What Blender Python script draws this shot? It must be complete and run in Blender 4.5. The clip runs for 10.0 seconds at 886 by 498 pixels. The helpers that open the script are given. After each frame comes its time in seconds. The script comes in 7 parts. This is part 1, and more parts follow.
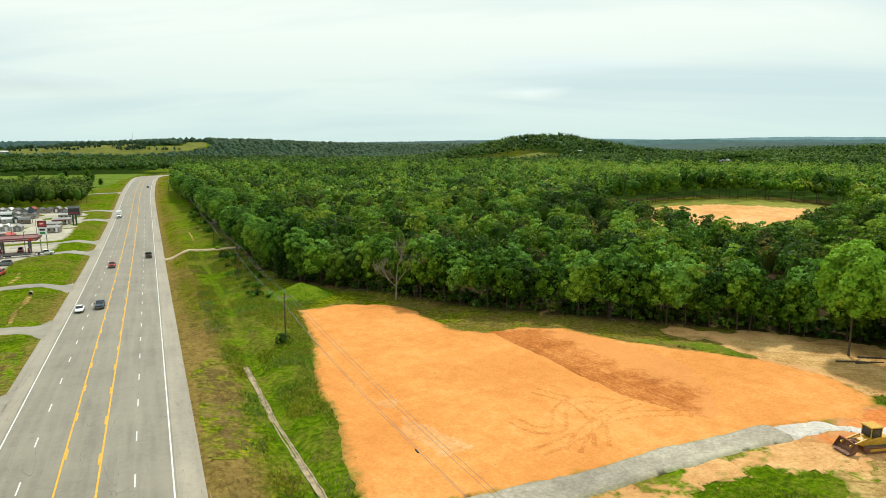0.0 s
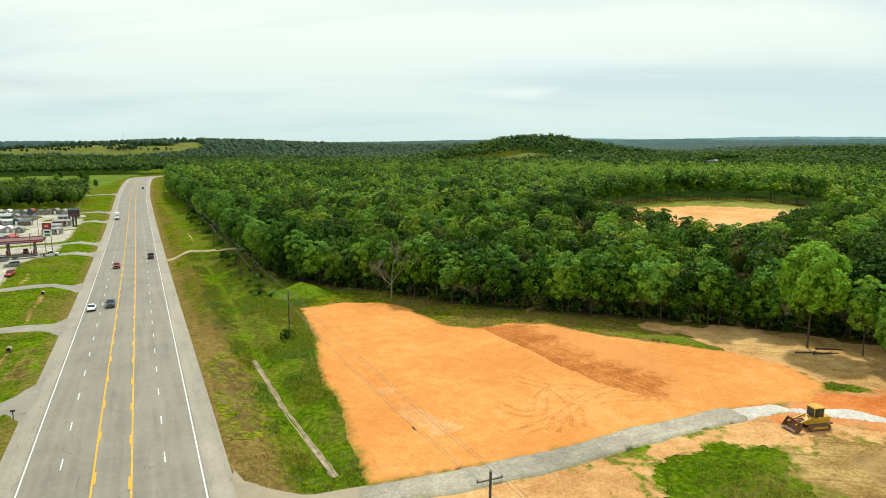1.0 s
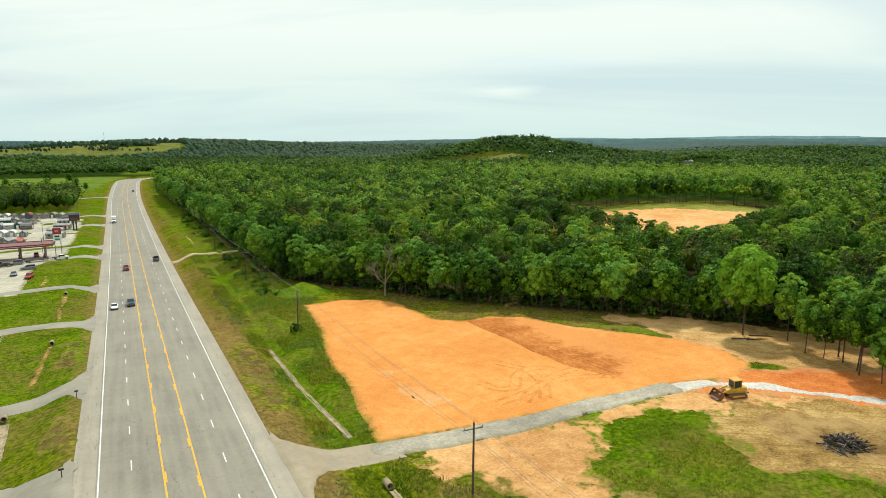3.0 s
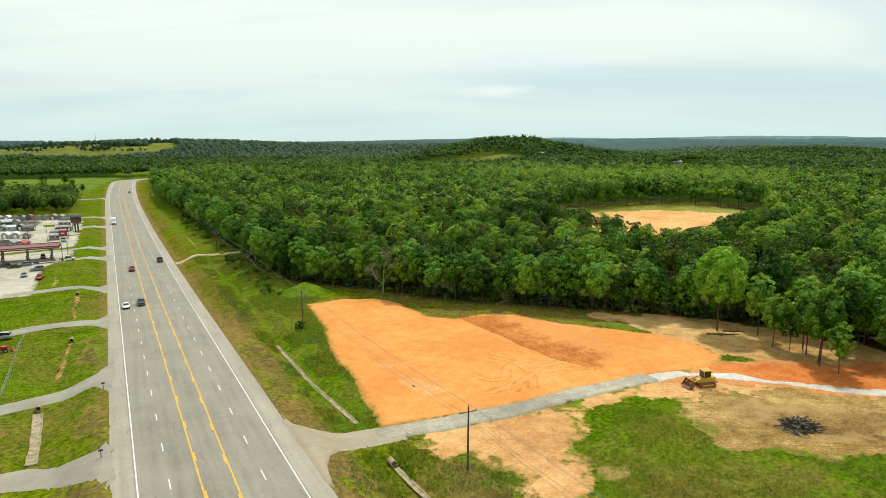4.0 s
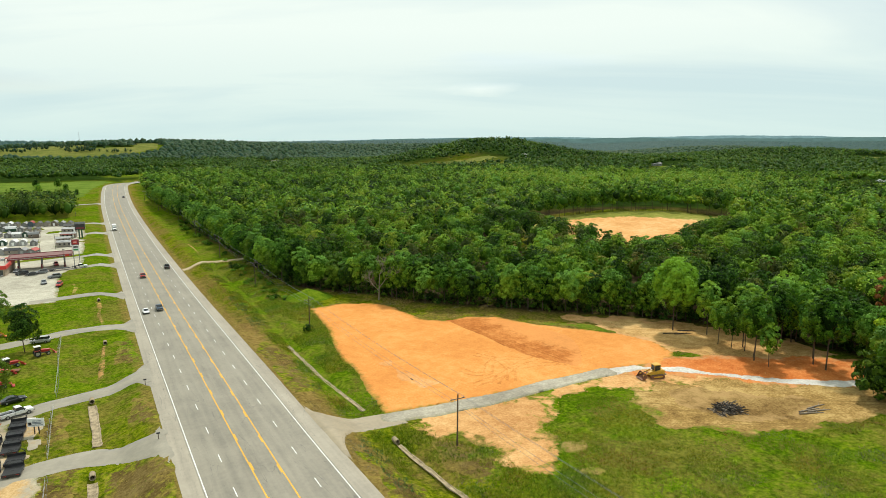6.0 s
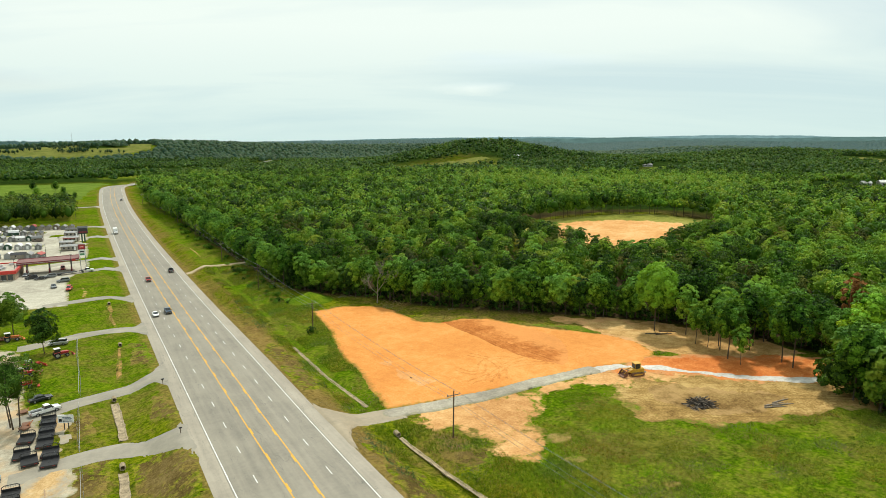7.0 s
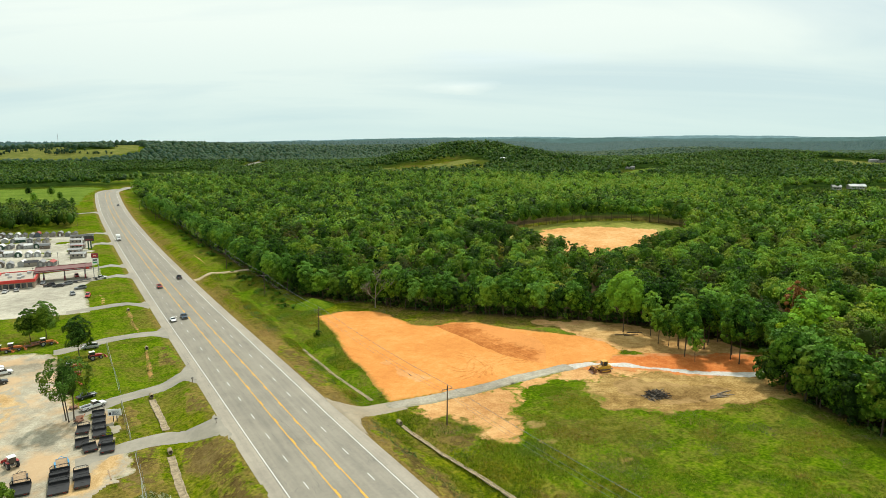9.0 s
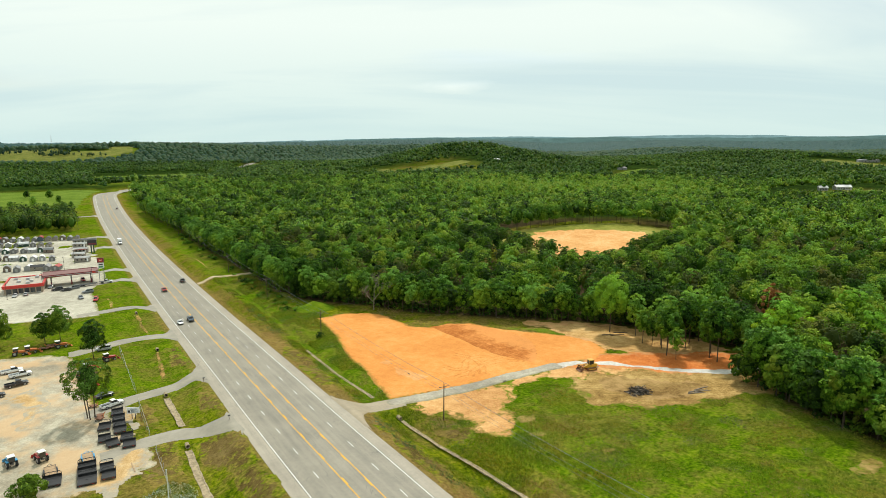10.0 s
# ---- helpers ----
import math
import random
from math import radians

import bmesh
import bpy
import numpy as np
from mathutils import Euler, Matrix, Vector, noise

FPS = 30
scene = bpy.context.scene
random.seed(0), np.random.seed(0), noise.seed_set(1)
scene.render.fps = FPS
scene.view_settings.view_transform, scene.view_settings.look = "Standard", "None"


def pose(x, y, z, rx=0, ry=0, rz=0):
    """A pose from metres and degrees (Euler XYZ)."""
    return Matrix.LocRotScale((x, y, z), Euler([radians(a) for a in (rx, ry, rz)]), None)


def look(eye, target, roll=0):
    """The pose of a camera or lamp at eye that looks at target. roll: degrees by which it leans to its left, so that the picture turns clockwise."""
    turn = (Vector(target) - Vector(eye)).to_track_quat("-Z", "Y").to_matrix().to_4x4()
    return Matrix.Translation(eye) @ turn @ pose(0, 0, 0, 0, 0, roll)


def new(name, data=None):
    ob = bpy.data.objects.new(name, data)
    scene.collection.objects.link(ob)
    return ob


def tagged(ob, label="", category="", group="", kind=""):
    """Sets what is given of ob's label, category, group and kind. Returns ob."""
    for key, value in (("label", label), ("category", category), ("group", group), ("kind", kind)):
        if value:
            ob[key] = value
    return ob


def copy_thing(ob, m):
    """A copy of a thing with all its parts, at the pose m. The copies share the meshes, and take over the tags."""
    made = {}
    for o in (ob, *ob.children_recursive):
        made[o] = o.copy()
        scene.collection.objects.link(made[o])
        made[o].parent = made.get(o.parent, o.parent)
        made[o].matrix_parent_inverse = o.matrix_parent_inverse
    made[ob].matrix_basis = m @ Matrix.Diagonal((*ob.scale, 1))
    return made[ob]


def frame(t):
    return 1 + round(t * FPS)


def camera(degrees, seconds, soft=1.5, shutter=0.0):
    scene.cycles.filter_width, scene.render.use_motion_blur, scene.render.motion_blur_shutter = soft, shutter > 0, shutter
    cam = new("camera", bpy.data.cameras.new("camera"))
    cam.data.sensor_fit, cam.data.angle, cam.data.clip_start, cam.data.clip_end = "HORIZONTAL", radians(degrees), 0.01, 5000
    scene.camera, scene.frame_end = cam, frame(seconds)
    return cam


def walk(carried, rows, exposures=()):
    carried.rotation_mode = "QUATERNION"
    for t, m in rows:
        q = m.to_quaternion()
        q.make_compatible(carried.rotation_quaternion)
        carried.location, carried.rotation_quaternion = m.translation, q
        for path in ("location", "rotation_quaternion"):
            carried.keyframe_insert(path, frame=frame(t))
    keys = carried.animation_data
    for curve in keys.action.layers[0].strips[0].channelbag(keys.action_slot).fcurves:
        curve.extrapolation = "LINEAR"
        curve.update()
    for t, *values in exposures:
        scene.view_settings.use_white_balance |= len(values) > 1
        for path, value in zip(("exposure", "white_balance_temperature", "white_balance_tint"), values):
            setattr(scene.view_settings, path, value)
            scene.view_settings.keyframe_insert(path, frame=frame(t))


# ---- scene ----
EXPOSURES = [(0.0, 0.0), (10.0, 0.0)]
cam = camera(70.55, 10.0, soft=0.7)
# seconds, x, y, z, yaw, pitch, roll
PATH = [
    (0.0, 9.311, 26.322, 34.440, -25.038, -9.687, -0.255),
    (0.5, 7.486, 22.114, 35.391, -25.391, -9.706, -0.255),
    (1.0, 5.328, 18.113, 36.408, -25.784, -9.740, -0.263),
    (1.5, 3.085, 14.116, 37.422, -26.187, -9.788, -0.274),
    (2.0, 0.739, 10.000, 38.506, -26.593, -9.819, -0.299),
    (2.5, -1.659, 5.879, 39.633, -26.993, -9.844, -0.314),
    (4.0, -9.358, -6.584, 43.122, -28.098, -9.913, -0.282),
    (4.5, -12.109, -10.974, 44.568, -28.440, -9.966, -0.261),
    (5.0, -14.714, -15.196, 46.335, -28.799, -10.004, -0.251),
    (5.5, -17.370, -19.403, 48.250, -29.143, -10.031, -0.252),
    (7.0, -25.817, -32.328, 54.169, -30.094, -10.133, -0.286),
    (7.5, -28.803, -36.699, 56.073, -30.431, -10.163, -0.267),
    (8.0, -31.889, -41.066, 58.159, -30.751, -10.165, -0.245),
    (8.5, -34.997, -45.527, 60.155, -31.043, -10.196, -0.239),
    (9.0, -38.017, -49.894, 62.220, -31.303, -10.240, -0.263),
    (9.5, -40.998, -54.214, 64.237, -31.583, -10.278, -0.318),
    (10.0, -43.942, -58.584, 66.169, -31.850, -10.293, -0.388),
]
walk(cam, [(t, pose(x, y, z, 90 + pitch, 0, yaw) @ pose(0, 0, 0, 0, 0, roll)) for t, x, y, z, yaw, pitch, roll in PATH], EXPOSURES)

# ---------------------------------------------------------------- sky and sun
SUN_UP, SUN_TURN = 54.0, 40.0   # elevation; compass turn from +y towards +x
world = bpy.data.worlds.new("overcast_sky")
scene.world = world
world.use_nodes = True
wn, wl = world.node_tree.nodes, world.node_tree.links
wn.clear()


def wnode(kind, **settings):
    n = wn.new(kind)
    for key, value in settings.items():
        n.inputs[key].default_value = value
    return n


sky = wn.new("ShaderNodeTexSky")
sky.sky_type, sky.sun_disc = "NISHITA", False
sky.sun_elevation, sky.sun_rotation = radians(SUN_UP), radians(SUN_TURN)
sky_dim = wn.new("ShaderNodeVectorMath")
sky_dim.operation = "SCALE"
sky_dim.inputs["Scale"].default_value = 0.13
wl.new(sky.outputs[0], sky_dim.inputs[0])
coord = wn.new("ShaderNodeTexCoord")
split = wn.new("ShaderNodeSeparateXYZ")
wl.new(coord.outputs["Generated"], split.inputs[0])
# cloud layer: the direction is laid on a flat deck, so that clouds flatten towards the horizon
rise = wn.new("ShaderNodeMath"); rise.operation = "ADD"; rise.inputs[1].default_value = 0.16
up = wn.new("ShaderNodeMath"); up.operation = "MAXIMUM"; up.inputs[1].default_value = 0.0
wl.new(split.outputs["Z"], up.inputs[0]); wl.new(up.outputs[0], rise.inputs[0])
deck_x = wn.new("ShaderNodeMath"); deck_x.operation = "DIVIDE"
deck_y = wn.new("ShaderNodeMath"); deck_y.operation = "DIVIDE"
wl.new(split.outputs["X"], deck_x.inputs[0]); wl.new(rise.outputs[0], deck_x.inputs[1])
wl.new(split.outputs["Y"], deck_y.inputs[0]); wl.new(rise.outputs[0], deck_y.inputs[1])
deck = wn.new("ShaderNodeCombineXYZ")
wl.new(deck_x.outputs[0], deck.inputs[0]); wl.new(deck_y.outputs[0], deck.inputs[1])
cloud_a = wnode("ShaderNodeTexNoise", Scale=0.55, Detail=5.0, Roughness=0.52, Distortion=0.5)
face = wn.new("ShaderNodeMapping")
face.inputs["Rotation"].default_value = (0, 0, radians(27))
wl.new(deck.outputs[0], face.inputs[0])
streak = wn.new("ShaderNodeMapping")
streak.inputs["Scale"].default_value, streak.inputs["Location"].default_value = (0.55, 1.5, 1), (3.1, 0.7, 0)
wl.new(face.outputs[0], streak.inputs[0])
wl.new(streak.outputs[0], cloud_a.inputs["Vector"])
# two thin places low in the cloud, where blue shows
bearing = wn.new("ShaderNodeMath"); bearing.operation = "ARCTAN2"
wl.new(split.outputs["X"], bearing.inputs[0]); wl.new(split.outputs["Y"], bearing.inputs[1])
ragged_edge = wnode("ShaderNodeTexNoise", Scale=9.0, Detail=5.0, Roughness=0.6)
long_ = wn.new("ShaderNodeMapping"); long_.inputs["Scale"].default_value = (1, 1, 5)
wl.new(coord.outputs["Generated"], long_.inputs[0]); wl.new(long_.outputs[0], ragged_edge.inputs["Vector"])


def wmath(op, a, b):
    n = wn.new("ShaderNodeMath")
    n.operation = op
    for i, v in enumerate((a, b)):
        if isinstance(v, (int, float)):
            n.inputs[i].default_value = v
        else:
            wl.new(v, n.inputs[i])
    return n.outputs[0]


def thin_place(turn_, rise_, half_turn, half_rise):
    a = wmath("POWER", wmath("DIVIDE", wmath("SUBTRACT", bearing.outputs[0], radians(turn_)), radians(half_turn)), 2.0)
    b = wmath("POWER", wmath("DIVIDE", wmath("SUBTRACT", split.outputs["Z"], math.sin(radians(rise_))), radians(half_rise)), 2.0)
    d = wmath("SUBTRACT", 1.0, wmath("SQRT", wmath("ADD", a, b), 0.0))
    return wmath("MAXIMUM", wmath("ADD", d, wmath("MULTIPLY", wmath("SUBTRACT", ragged_edge.outputs[0], 0.5), 1.6)), 0.0)


thin = wmath("ADD", wmath("ADD", thin_place(-7, 4.4, 12, 1.1), thin_place(32.5, 4.3, 4.5, 0.7)), wmath("MULTIPLY", thin_place(36, 6.5, 9, 1.0), 0.4))
tone = wn.new("ShaderNodeValToRGB")
tone.color_ramp.elements[0].position, tone.color_ramp.elements[0].color = 0.32, (0.70, 0.85, 0.87, 1)
tone.color_ramp.elements[1].position, tone.color_ramp.elements[1].color = 0.56, (0.93, 1.035, 0.965, 1)
wl.new(cloud_a.outputs[0], tone.inputs[0])
# a band near the horizon that is a little greyer, as seen through the lower air
low = wn.new("ShaderNodeMapRange")
low.inputs["From Min"].default_value, low.inputs["From Max"].default_value = 0.0, 0.16
low.inputs["To Min"].default_value, low.inputs["To Max"].default_value = 0.7, 0.0
wl.new(split.outputs["Z"], low.inputs[0])
air = wn.new("ShaderNodeMix"); air.data_type = "RGBA"
air.inputs["B"].default_value = (0.62, 0.83, 0.805, 1)
wl.new(low.outputs[0], air.inputs["Factor"]); wl.new(tone.outputs[0], air.inputs["A"])
opened = wn.new("ShaderNodeMath"); opened.operation = "MULTIPLY"; opened.use_clamp = True; opened.inputs[1].default_value = 0.75
wl.new(thin, opened.inputs[0])
mixed = wn.new("ShaderNodeMix"); mixed.data_type = "RGBA"
wl.new(opened.outputs[0], mixed.inputs["Factor"]); wl.new(air.outputs["Result"], mixed.inputs["A"]); wl.new(sky_dim.outputs[0], mixed.inputs["B"])
back = wnode("ShaderNodeBackground", Strength=0.96)
wl.new(mixed.outputs["Result"], back.inputs[0])
wout = wn.new("ShaderNodeOutputWorld")
wl.new(back.outputs[0], wout.inputs[0])

sun = new("sun", bpy.data.lights.new("sun", "SUN"))
sun.data.energy, sun.data.angle, sun.data.color = 3.4, radians(4), (1.0, 0.95, 0.86)
sun.matrix_world = look((0, 0, 300), Vector((0, 0, 300)) - Vector((math.sin(radians(SUN_TURN)) * math.cos(radians(SUN_UP)), math.cos(radians(SUN_TURN)) * math.cos(radians(SUN_UP)), math.sin(radians(SUN_UP)))))


# ---------------------------------------------------------------- materials
class Shader:
    """A small wrapper round one node material."""

    def __init__(self, name, rough=0.8, metal=0.0, spec=0.3):
        self.mat = bpy.data.materials.new(name)
        self.mat.use_nodes = True
        self.nodes, self.links = self.mat.node_tree.nodes, self.mat.node_tree.links
        self.bsdf = self.nodes["Principled BSDF"]
        self.bsdf.inputs["Roughness"].default_value = rough
        self.bsdf.inputs["Metallic"].default_value = metal
        self.bsdf.inputs["Specular IOR Level"].default_value = spec
        self.place = self.nodes.new("ShaderNodeTexCoord").outputs["Object"]

    def noise(self, scale, detail=4.0, rough=0.55, stretch=(1, 1, 1), distort=0.0):
        v = self.place
        if stretch != (1, 1, 1):
            m = self.nodes.new("ShaderNodeMapping")
            m.inputs["Scale"].default_value = stretch
            self.links.new(v, m.inputs[0])
            v = m.outputs[0]
        n = self.nodes.new("ShaderNodeTexNoise")
        n.inputs["Scale"].default_value, n.inputs["Detail"].default_value = scale, detail
        n.inputs["Roughness"].default_value, n.inputs["Distortion"].default_value = rough, distort
        self.links.new(v, n.inputs["Vector"])
        return n.outputs[0]

    def ramp(self, value, *stops):
        r = self.nodes.new("ShaderNodeValToRGB").color_ramp
        node = self.nodes[-1]
        while len(r.elements) < len(stops):
            r.elements.new(0.5)
        for e, (pos, col) in zip(r.elements, stops):
            e.position = pos
            e.color = (*col, 1) if len(col) == 3 else col
        self.links.new(value, node.inputs[0])
        return node.outputs[0]

    def span(self, value, a, b, c=0.0, d=1.0):
        m = self.nodes.new("ShaderNodeMapRange")
        for key, v in zip(("From Min", "From Max", "To Min", "To Max"), (a, b, c, d)):
            m.inputs[key].default_value = v
        self.links.new(value, m.inputs[0])
        return m.outputs[0]

    def math(self, op, a, b):
        m = self.nodes.new("ShaderNodeMath")
        m.operation = op
        for i, v in enumerate((a, b)):
            if isinstance(v, (int, float)):
                m.inputs[i].default_value = v
            else:
                self.links.new(v, m.inputs[i])
        return m.outputs[0]

    def mix(self, factor, a, b, blend="MIX"):
        m = self.nodes.new("ShaderNodeMix")
        m.data_type, m.blend_type = "RGBA", blend
        for key, v in (("Factor", factor), ("A", a), ("B", b)):
            if isinstance(v, (int, float)):
                m.inputs[key].default_value = v
            elif isinstance(v, tuple):
                m.inputs[key].default_value = (*v, 1)
            else:
                self.links.new(v, m.inputs[key])
        return m.outputs["Result"]

    def attribute(self, name):
        n = self.nodes.new("ShaderNodeAttribute")
        n.attribute_name = name
        return n.outputs["Fac"]

    def colour(self, value):
        if isinstance(value, tuple):
            self.bsdf.inputs["Base Color"].default_value = (*value, 1)
        else:
            self.links.new(value, self.bsdf.inputs["Base Color"])
        return self

    def bump(self, value, strength=0.4, distance=0.1):
        b = self.nodes.new("ShaderNodeBump")
        b.inputs["Strength"].default_value, b.inputs["Distance"].default_value = strength, distance
        self.links.new(value, b.inputs["Height"])
        self.links.new(b.outputs[0], self.bsdf.inputs["Normal"])
        return self

    def rough(self, value):
        self.links.new(value, self.bsdf.inputs["Roughness"])
        return self


def plain(name, colour, rough=0.6, metal=0.0, spec=0.4, vary=0.15, scale=3.0):
    """Paint, metal or plastic with light soiling at two scales."""
    s = Shader(name, rough, metal, spec)
    dark = tuple(c * (1 - vary) for c in colour)
    light = tuple(min(1, c * (1 + 0.4 * vary)) for c in colour)
    f = s.math("ADD", s.math("MULTIPLY", s.noise(scale, 5), 0.6), s.math("MULTIPLY", s.noise(scale * 9, 3), 0.4))
    s.colour(s.ramp(f, (0.35, dark), (0.65, light)))
    return s.mat


def grass_colours(s):
    """Mown and rough grass: green with dry straw patches."""
    big, mid, fine, blade = s.noise(0.035, 4), s.noise(0.22, 5, 0.6), s.noise(1.3, 6, 0.65), s.noise(7.0, 5, 0.7)
    mixed_ = s.math("ADD", s.math("ADD", s.math("MULTIPLY", fine, 0.55), s.math("MULTIPLY", blade, 0.25)), s.math("MULTIPLY", s.noise(0.16, 5, 0.6), 0.24))
    green = s.ramp(mixed_, (0.42, (0.026, 0.052, 0.002)), (0.52, (0.104, 0.140, 0.003)), (0.63, (0.275, 0.270, 0.014)))
    lush = s.ramp(mixed_, (0.41, (0.030, 0.074, 0.002)), (0.52, (0.080, 0.164, 0.003)), (0.64, (0.185, 0.275, 0.010)))
    green = s.mix(s.attribute("lush"), green, lush)
    straw = s.ramp(fine, (0.30, (0.120, 0.082, 0.020)), (0.7, (0.285, 0.198, 0.060)))
    dry = s.math("ADD", s.math("ADD", s.math("MULTIPLY", big, 0.5), s.math("MULTIPLY", mid, 0.4)), s.math("MULTIPLY", s.noise(0.7, 6, 0.7, distort=0.8), 0.3))
    return green, straw, dry, fine, blade


def make_grass():
    s = Shader("grass", 0.95, spec=0.0)
    green, straw, dry, fine, blade = grass_colours(s)
    # verge next to the pavement is mown short and dry
    verge = s.attribute("verge")
    col = s.mix(s.math("MULTIPLY", s.span(dry, 0.56, 0.68, 0.0, 0.85), s.span(s.attribute("lush"), 0.0, 1.0, 1.0, 0.5)), green, straw)
    edge_straw = s.ramp(fine, (0.30, (0.150, 0.092, 0.026)), (0.7, (0.360, 0.235, 0.085)))
    col = s.mix(s.span(s.math("ADD", verge, s.math("MULTIPLY", s.noise(0.4, 4), 0.8)), 0.62, 1.12, 0.0, 0.85), col, edge_straw)
    col = s.mix(s.span(blade, 0.40, 0.66, 0.0, 0.75), col, s.mix(0.45, col, (0.016, 0.030, 0.003)))
    # random dark clumps: shading of tufts put into the grass colour
    clump = s.noise(0.9, 6, 0.72, distort=0.5)
    col = s.mix(s.span(clump, 0.55, 0.68, 0.0, 0.55), col, s.mix(0.65, col, (0.014, 0.030, 0.003)))
    # seed heads and dying blades give yellow flecks; tall weeds give dark ones
    fleck = s.noise(0.55, 7, 0.78, distort=1.6)
    col = s.mix(s.math("MULTIPLY", s.span(fleck, 0.54, 0.62, 0.0, 0.6), s.span(s.attribute("lush"), 0.0, 1.0, 1.0, 0.55)), col, s.mix(0.6, col, (0.300, 0.265, 0.040)))
    col = s.mix(s.span(fleck, 0.47, 0.38, 0.0, 0.55), col, s.mix(0.7, col, (0.016, 0.036, 0.002)))
    wood = s.attribute("wood")
    col = s.mix(wood, col, s.ramp(fine, (0.3, (0.030, 0.024, 0.012)), (0.7, (0.085, 0.062, 0.032))))
    col = s.mix(s.attribute("scrub"), col, s.ramp(s.noise(0.06, 5, 0.6), (0.35, (0.014, 0.032, 0.006)), (0.65, (0.040, 0.075, 0.012))))
    s.colour(col)
    s.bump(s.math("ADD", s.math("MULTIPLY", fine, 0.7), s.math("MULTIPLY", blade, 0.5)), 0.8, 0.35)
    return s.mat


def make_soil(name, dark, mid, light, weeds=0.5, stone=0.0, tracks=(0, 1), track_tone=0.25, rough=0.95, stain=None, rim=None):
    dark, mid, light = ((r, g, b * 0.82) for r, g, b in (dark, mid, light))
    """Bare ground. The edge attribute (metres inside the patch) lets weeds in at its rim."""
    s = Shader(name, rough, spec=0.02)
    big, m, fine, grit = s.noise(0.05, 4), s.noise(0.35, 5, 0.6), s.noise(2.2, 6, 0.65), s.noise(14.0, 4, 0.7)
    f = s.math("ADD", s.math("ADD", s.math("MULTIPLY", big, 0.36), s.math("MULTIPLY", m, 0.29)), s.math("MULTIPLY", fine, 0.35))
    col = s.ramp(f, (0.40, dark), (0.50, mid), (0.59, light))
    # long streaks left by blades and tyres
    a = math.atan2(tracks[1], tracks[0])
    turn = s.nodes.new("ShaderNodeMapping")
    turn.inputs["Rotation"].default_value = (0, 0, -a)
    s.links.new(s.place, turn.inputs[0])
    longer = s.nodes.new("ShaderNodeMapping")
    longer.inputs["Scale"].default_value = (0.035, 1.3, 1)
    s.links.new(turn.outputs[0], longer.inputs[0])
    st = s.nodes.new("ShaderNodeTexNoise")
    st.inputs["Scale"].default_value, st.inputs["Detail"].default_value, st.inputs["Roughness"].default_value = 1.0, 5.0, 0.65
    s.links.new(longer.outputs[0], st.inputs["Vector"])
    col = s.mix(s.math("MULTIPLY", s.span(st.outputs[0], 0.52, 0.72), track_tone), col, dark)
    col = s.mix(s.span(grit, 0.55, 0.8, 0.0, 0.45), col, light)
    # clods and scuffs
    col = s.mix(s.span(s.noise(4.5, 6, 0.8), 0.56, 0.72, 0.0, 0.55), col, dark)
    if stain:
        col = s.mix(s.span(s.noise(0.09, 5, 0.6), 0.46, 0.60, 0.0, 0.75), col, stain)
    if stone:
        v = s.nodes.new("ShaderNodeTexVoronoi")
        v.inputs["Scale"].default_value = 5.5
        s.links.new(s.place, v.inputs["Vector"])
        col = s.mix(s.math("MULTIPLY", s.span(v.outputs["Distance"], 0.28, 0.12), stone), col, light)
    if rim:
        edge = s.attribute("edge")
        worn = s.math("SUBTRACT", edge, s.math("MULTIPLY", s.span(s.noise(0.30, 6, 0.7), 0.35, 0.75), 6.0))
        col = s.mix(s.span(worn, 1.2, -1.6), col, s.ramp(f, (0.36, tuple(c * 0.85 for c in rim)), (0.62, tuple(c * 1.12 for c in rim))))
    if weeds:
        edge = s.attribute("edge")
        rim = s.span(s.math("SUBTRACT", s.math("ADD", edge, s.math("MULTIPLY", s.math("SUBTRACT", grit, 0.5), 2.4)), s.math("MULTIPLY", s.span(s.noise(0.55, 6, 0.7), 0.42, 0.75), 7.0 * weeds)), 0.9, -0.9)
        green, straw, dry = grass_colours(s)[:3]
        col = s.mix(rim, col, s.mix(s.span(dry, 0.53, 0.65, 0.0, 0.88), green, straw))
    s.colour(col)
    s.bump(s.math("ADD", s.math("MULTIPLY", fine, 0.6), s.math("ADD", s.math("MULTIPLY", grit, 0.25), s.math("MULTIPLY", st.outputs[0], 0.8))), 0.6, 0.18)
    return s.mat


def make_asphalt(name, base, streak=True):
    base = (base[0], base[1], base[2] * 0.90)
    s = Shader(name, 0.62, spec=0.45)
    big, fine, grit = s.noise(0.12, 4), s.noise(1.4, 5, 0.6), s.noise(30.0, 3, 0.6)
    wear = s.noise(1.0, 4, 0.55, stretch=(0.85, 0.02, 1)) if streak else s.noise(0.3, 5)
    f = s.math("ADD", s.math("ADD", s.math("MULTIPLY", big, 0.3), s.math("MULTIPLY", fine, 0.2)), s.math("ADD", s.math("MULTIPLY", grit, 0.15), s.math("MULTIPLY", wear, 0.35)))
    col = s.ramp(f, (0.38, tuple(c * 0.74 for c in base)), (0.5, base), (0.62, tuple(c * 1.22 for c in base)))
    if streak:
        # thin crack sealing along and across the lanes
        crack = s.noise(0.22, 3, 0.5, stretch=(1.0, 0.12, 1), distort=1.5)
        near = s.math("ABSOLUTE", s.math("SUBTRACT", crack, 0.5), 0.0)
        col = s.mix(s.span(near, 0.0028, 0.0008, 0.0, 0.45), col, (0.05, 0.05, 0.048))
    s.colour(col)
    s.bump(grit, 0.25, 0.02)
    return s.mat


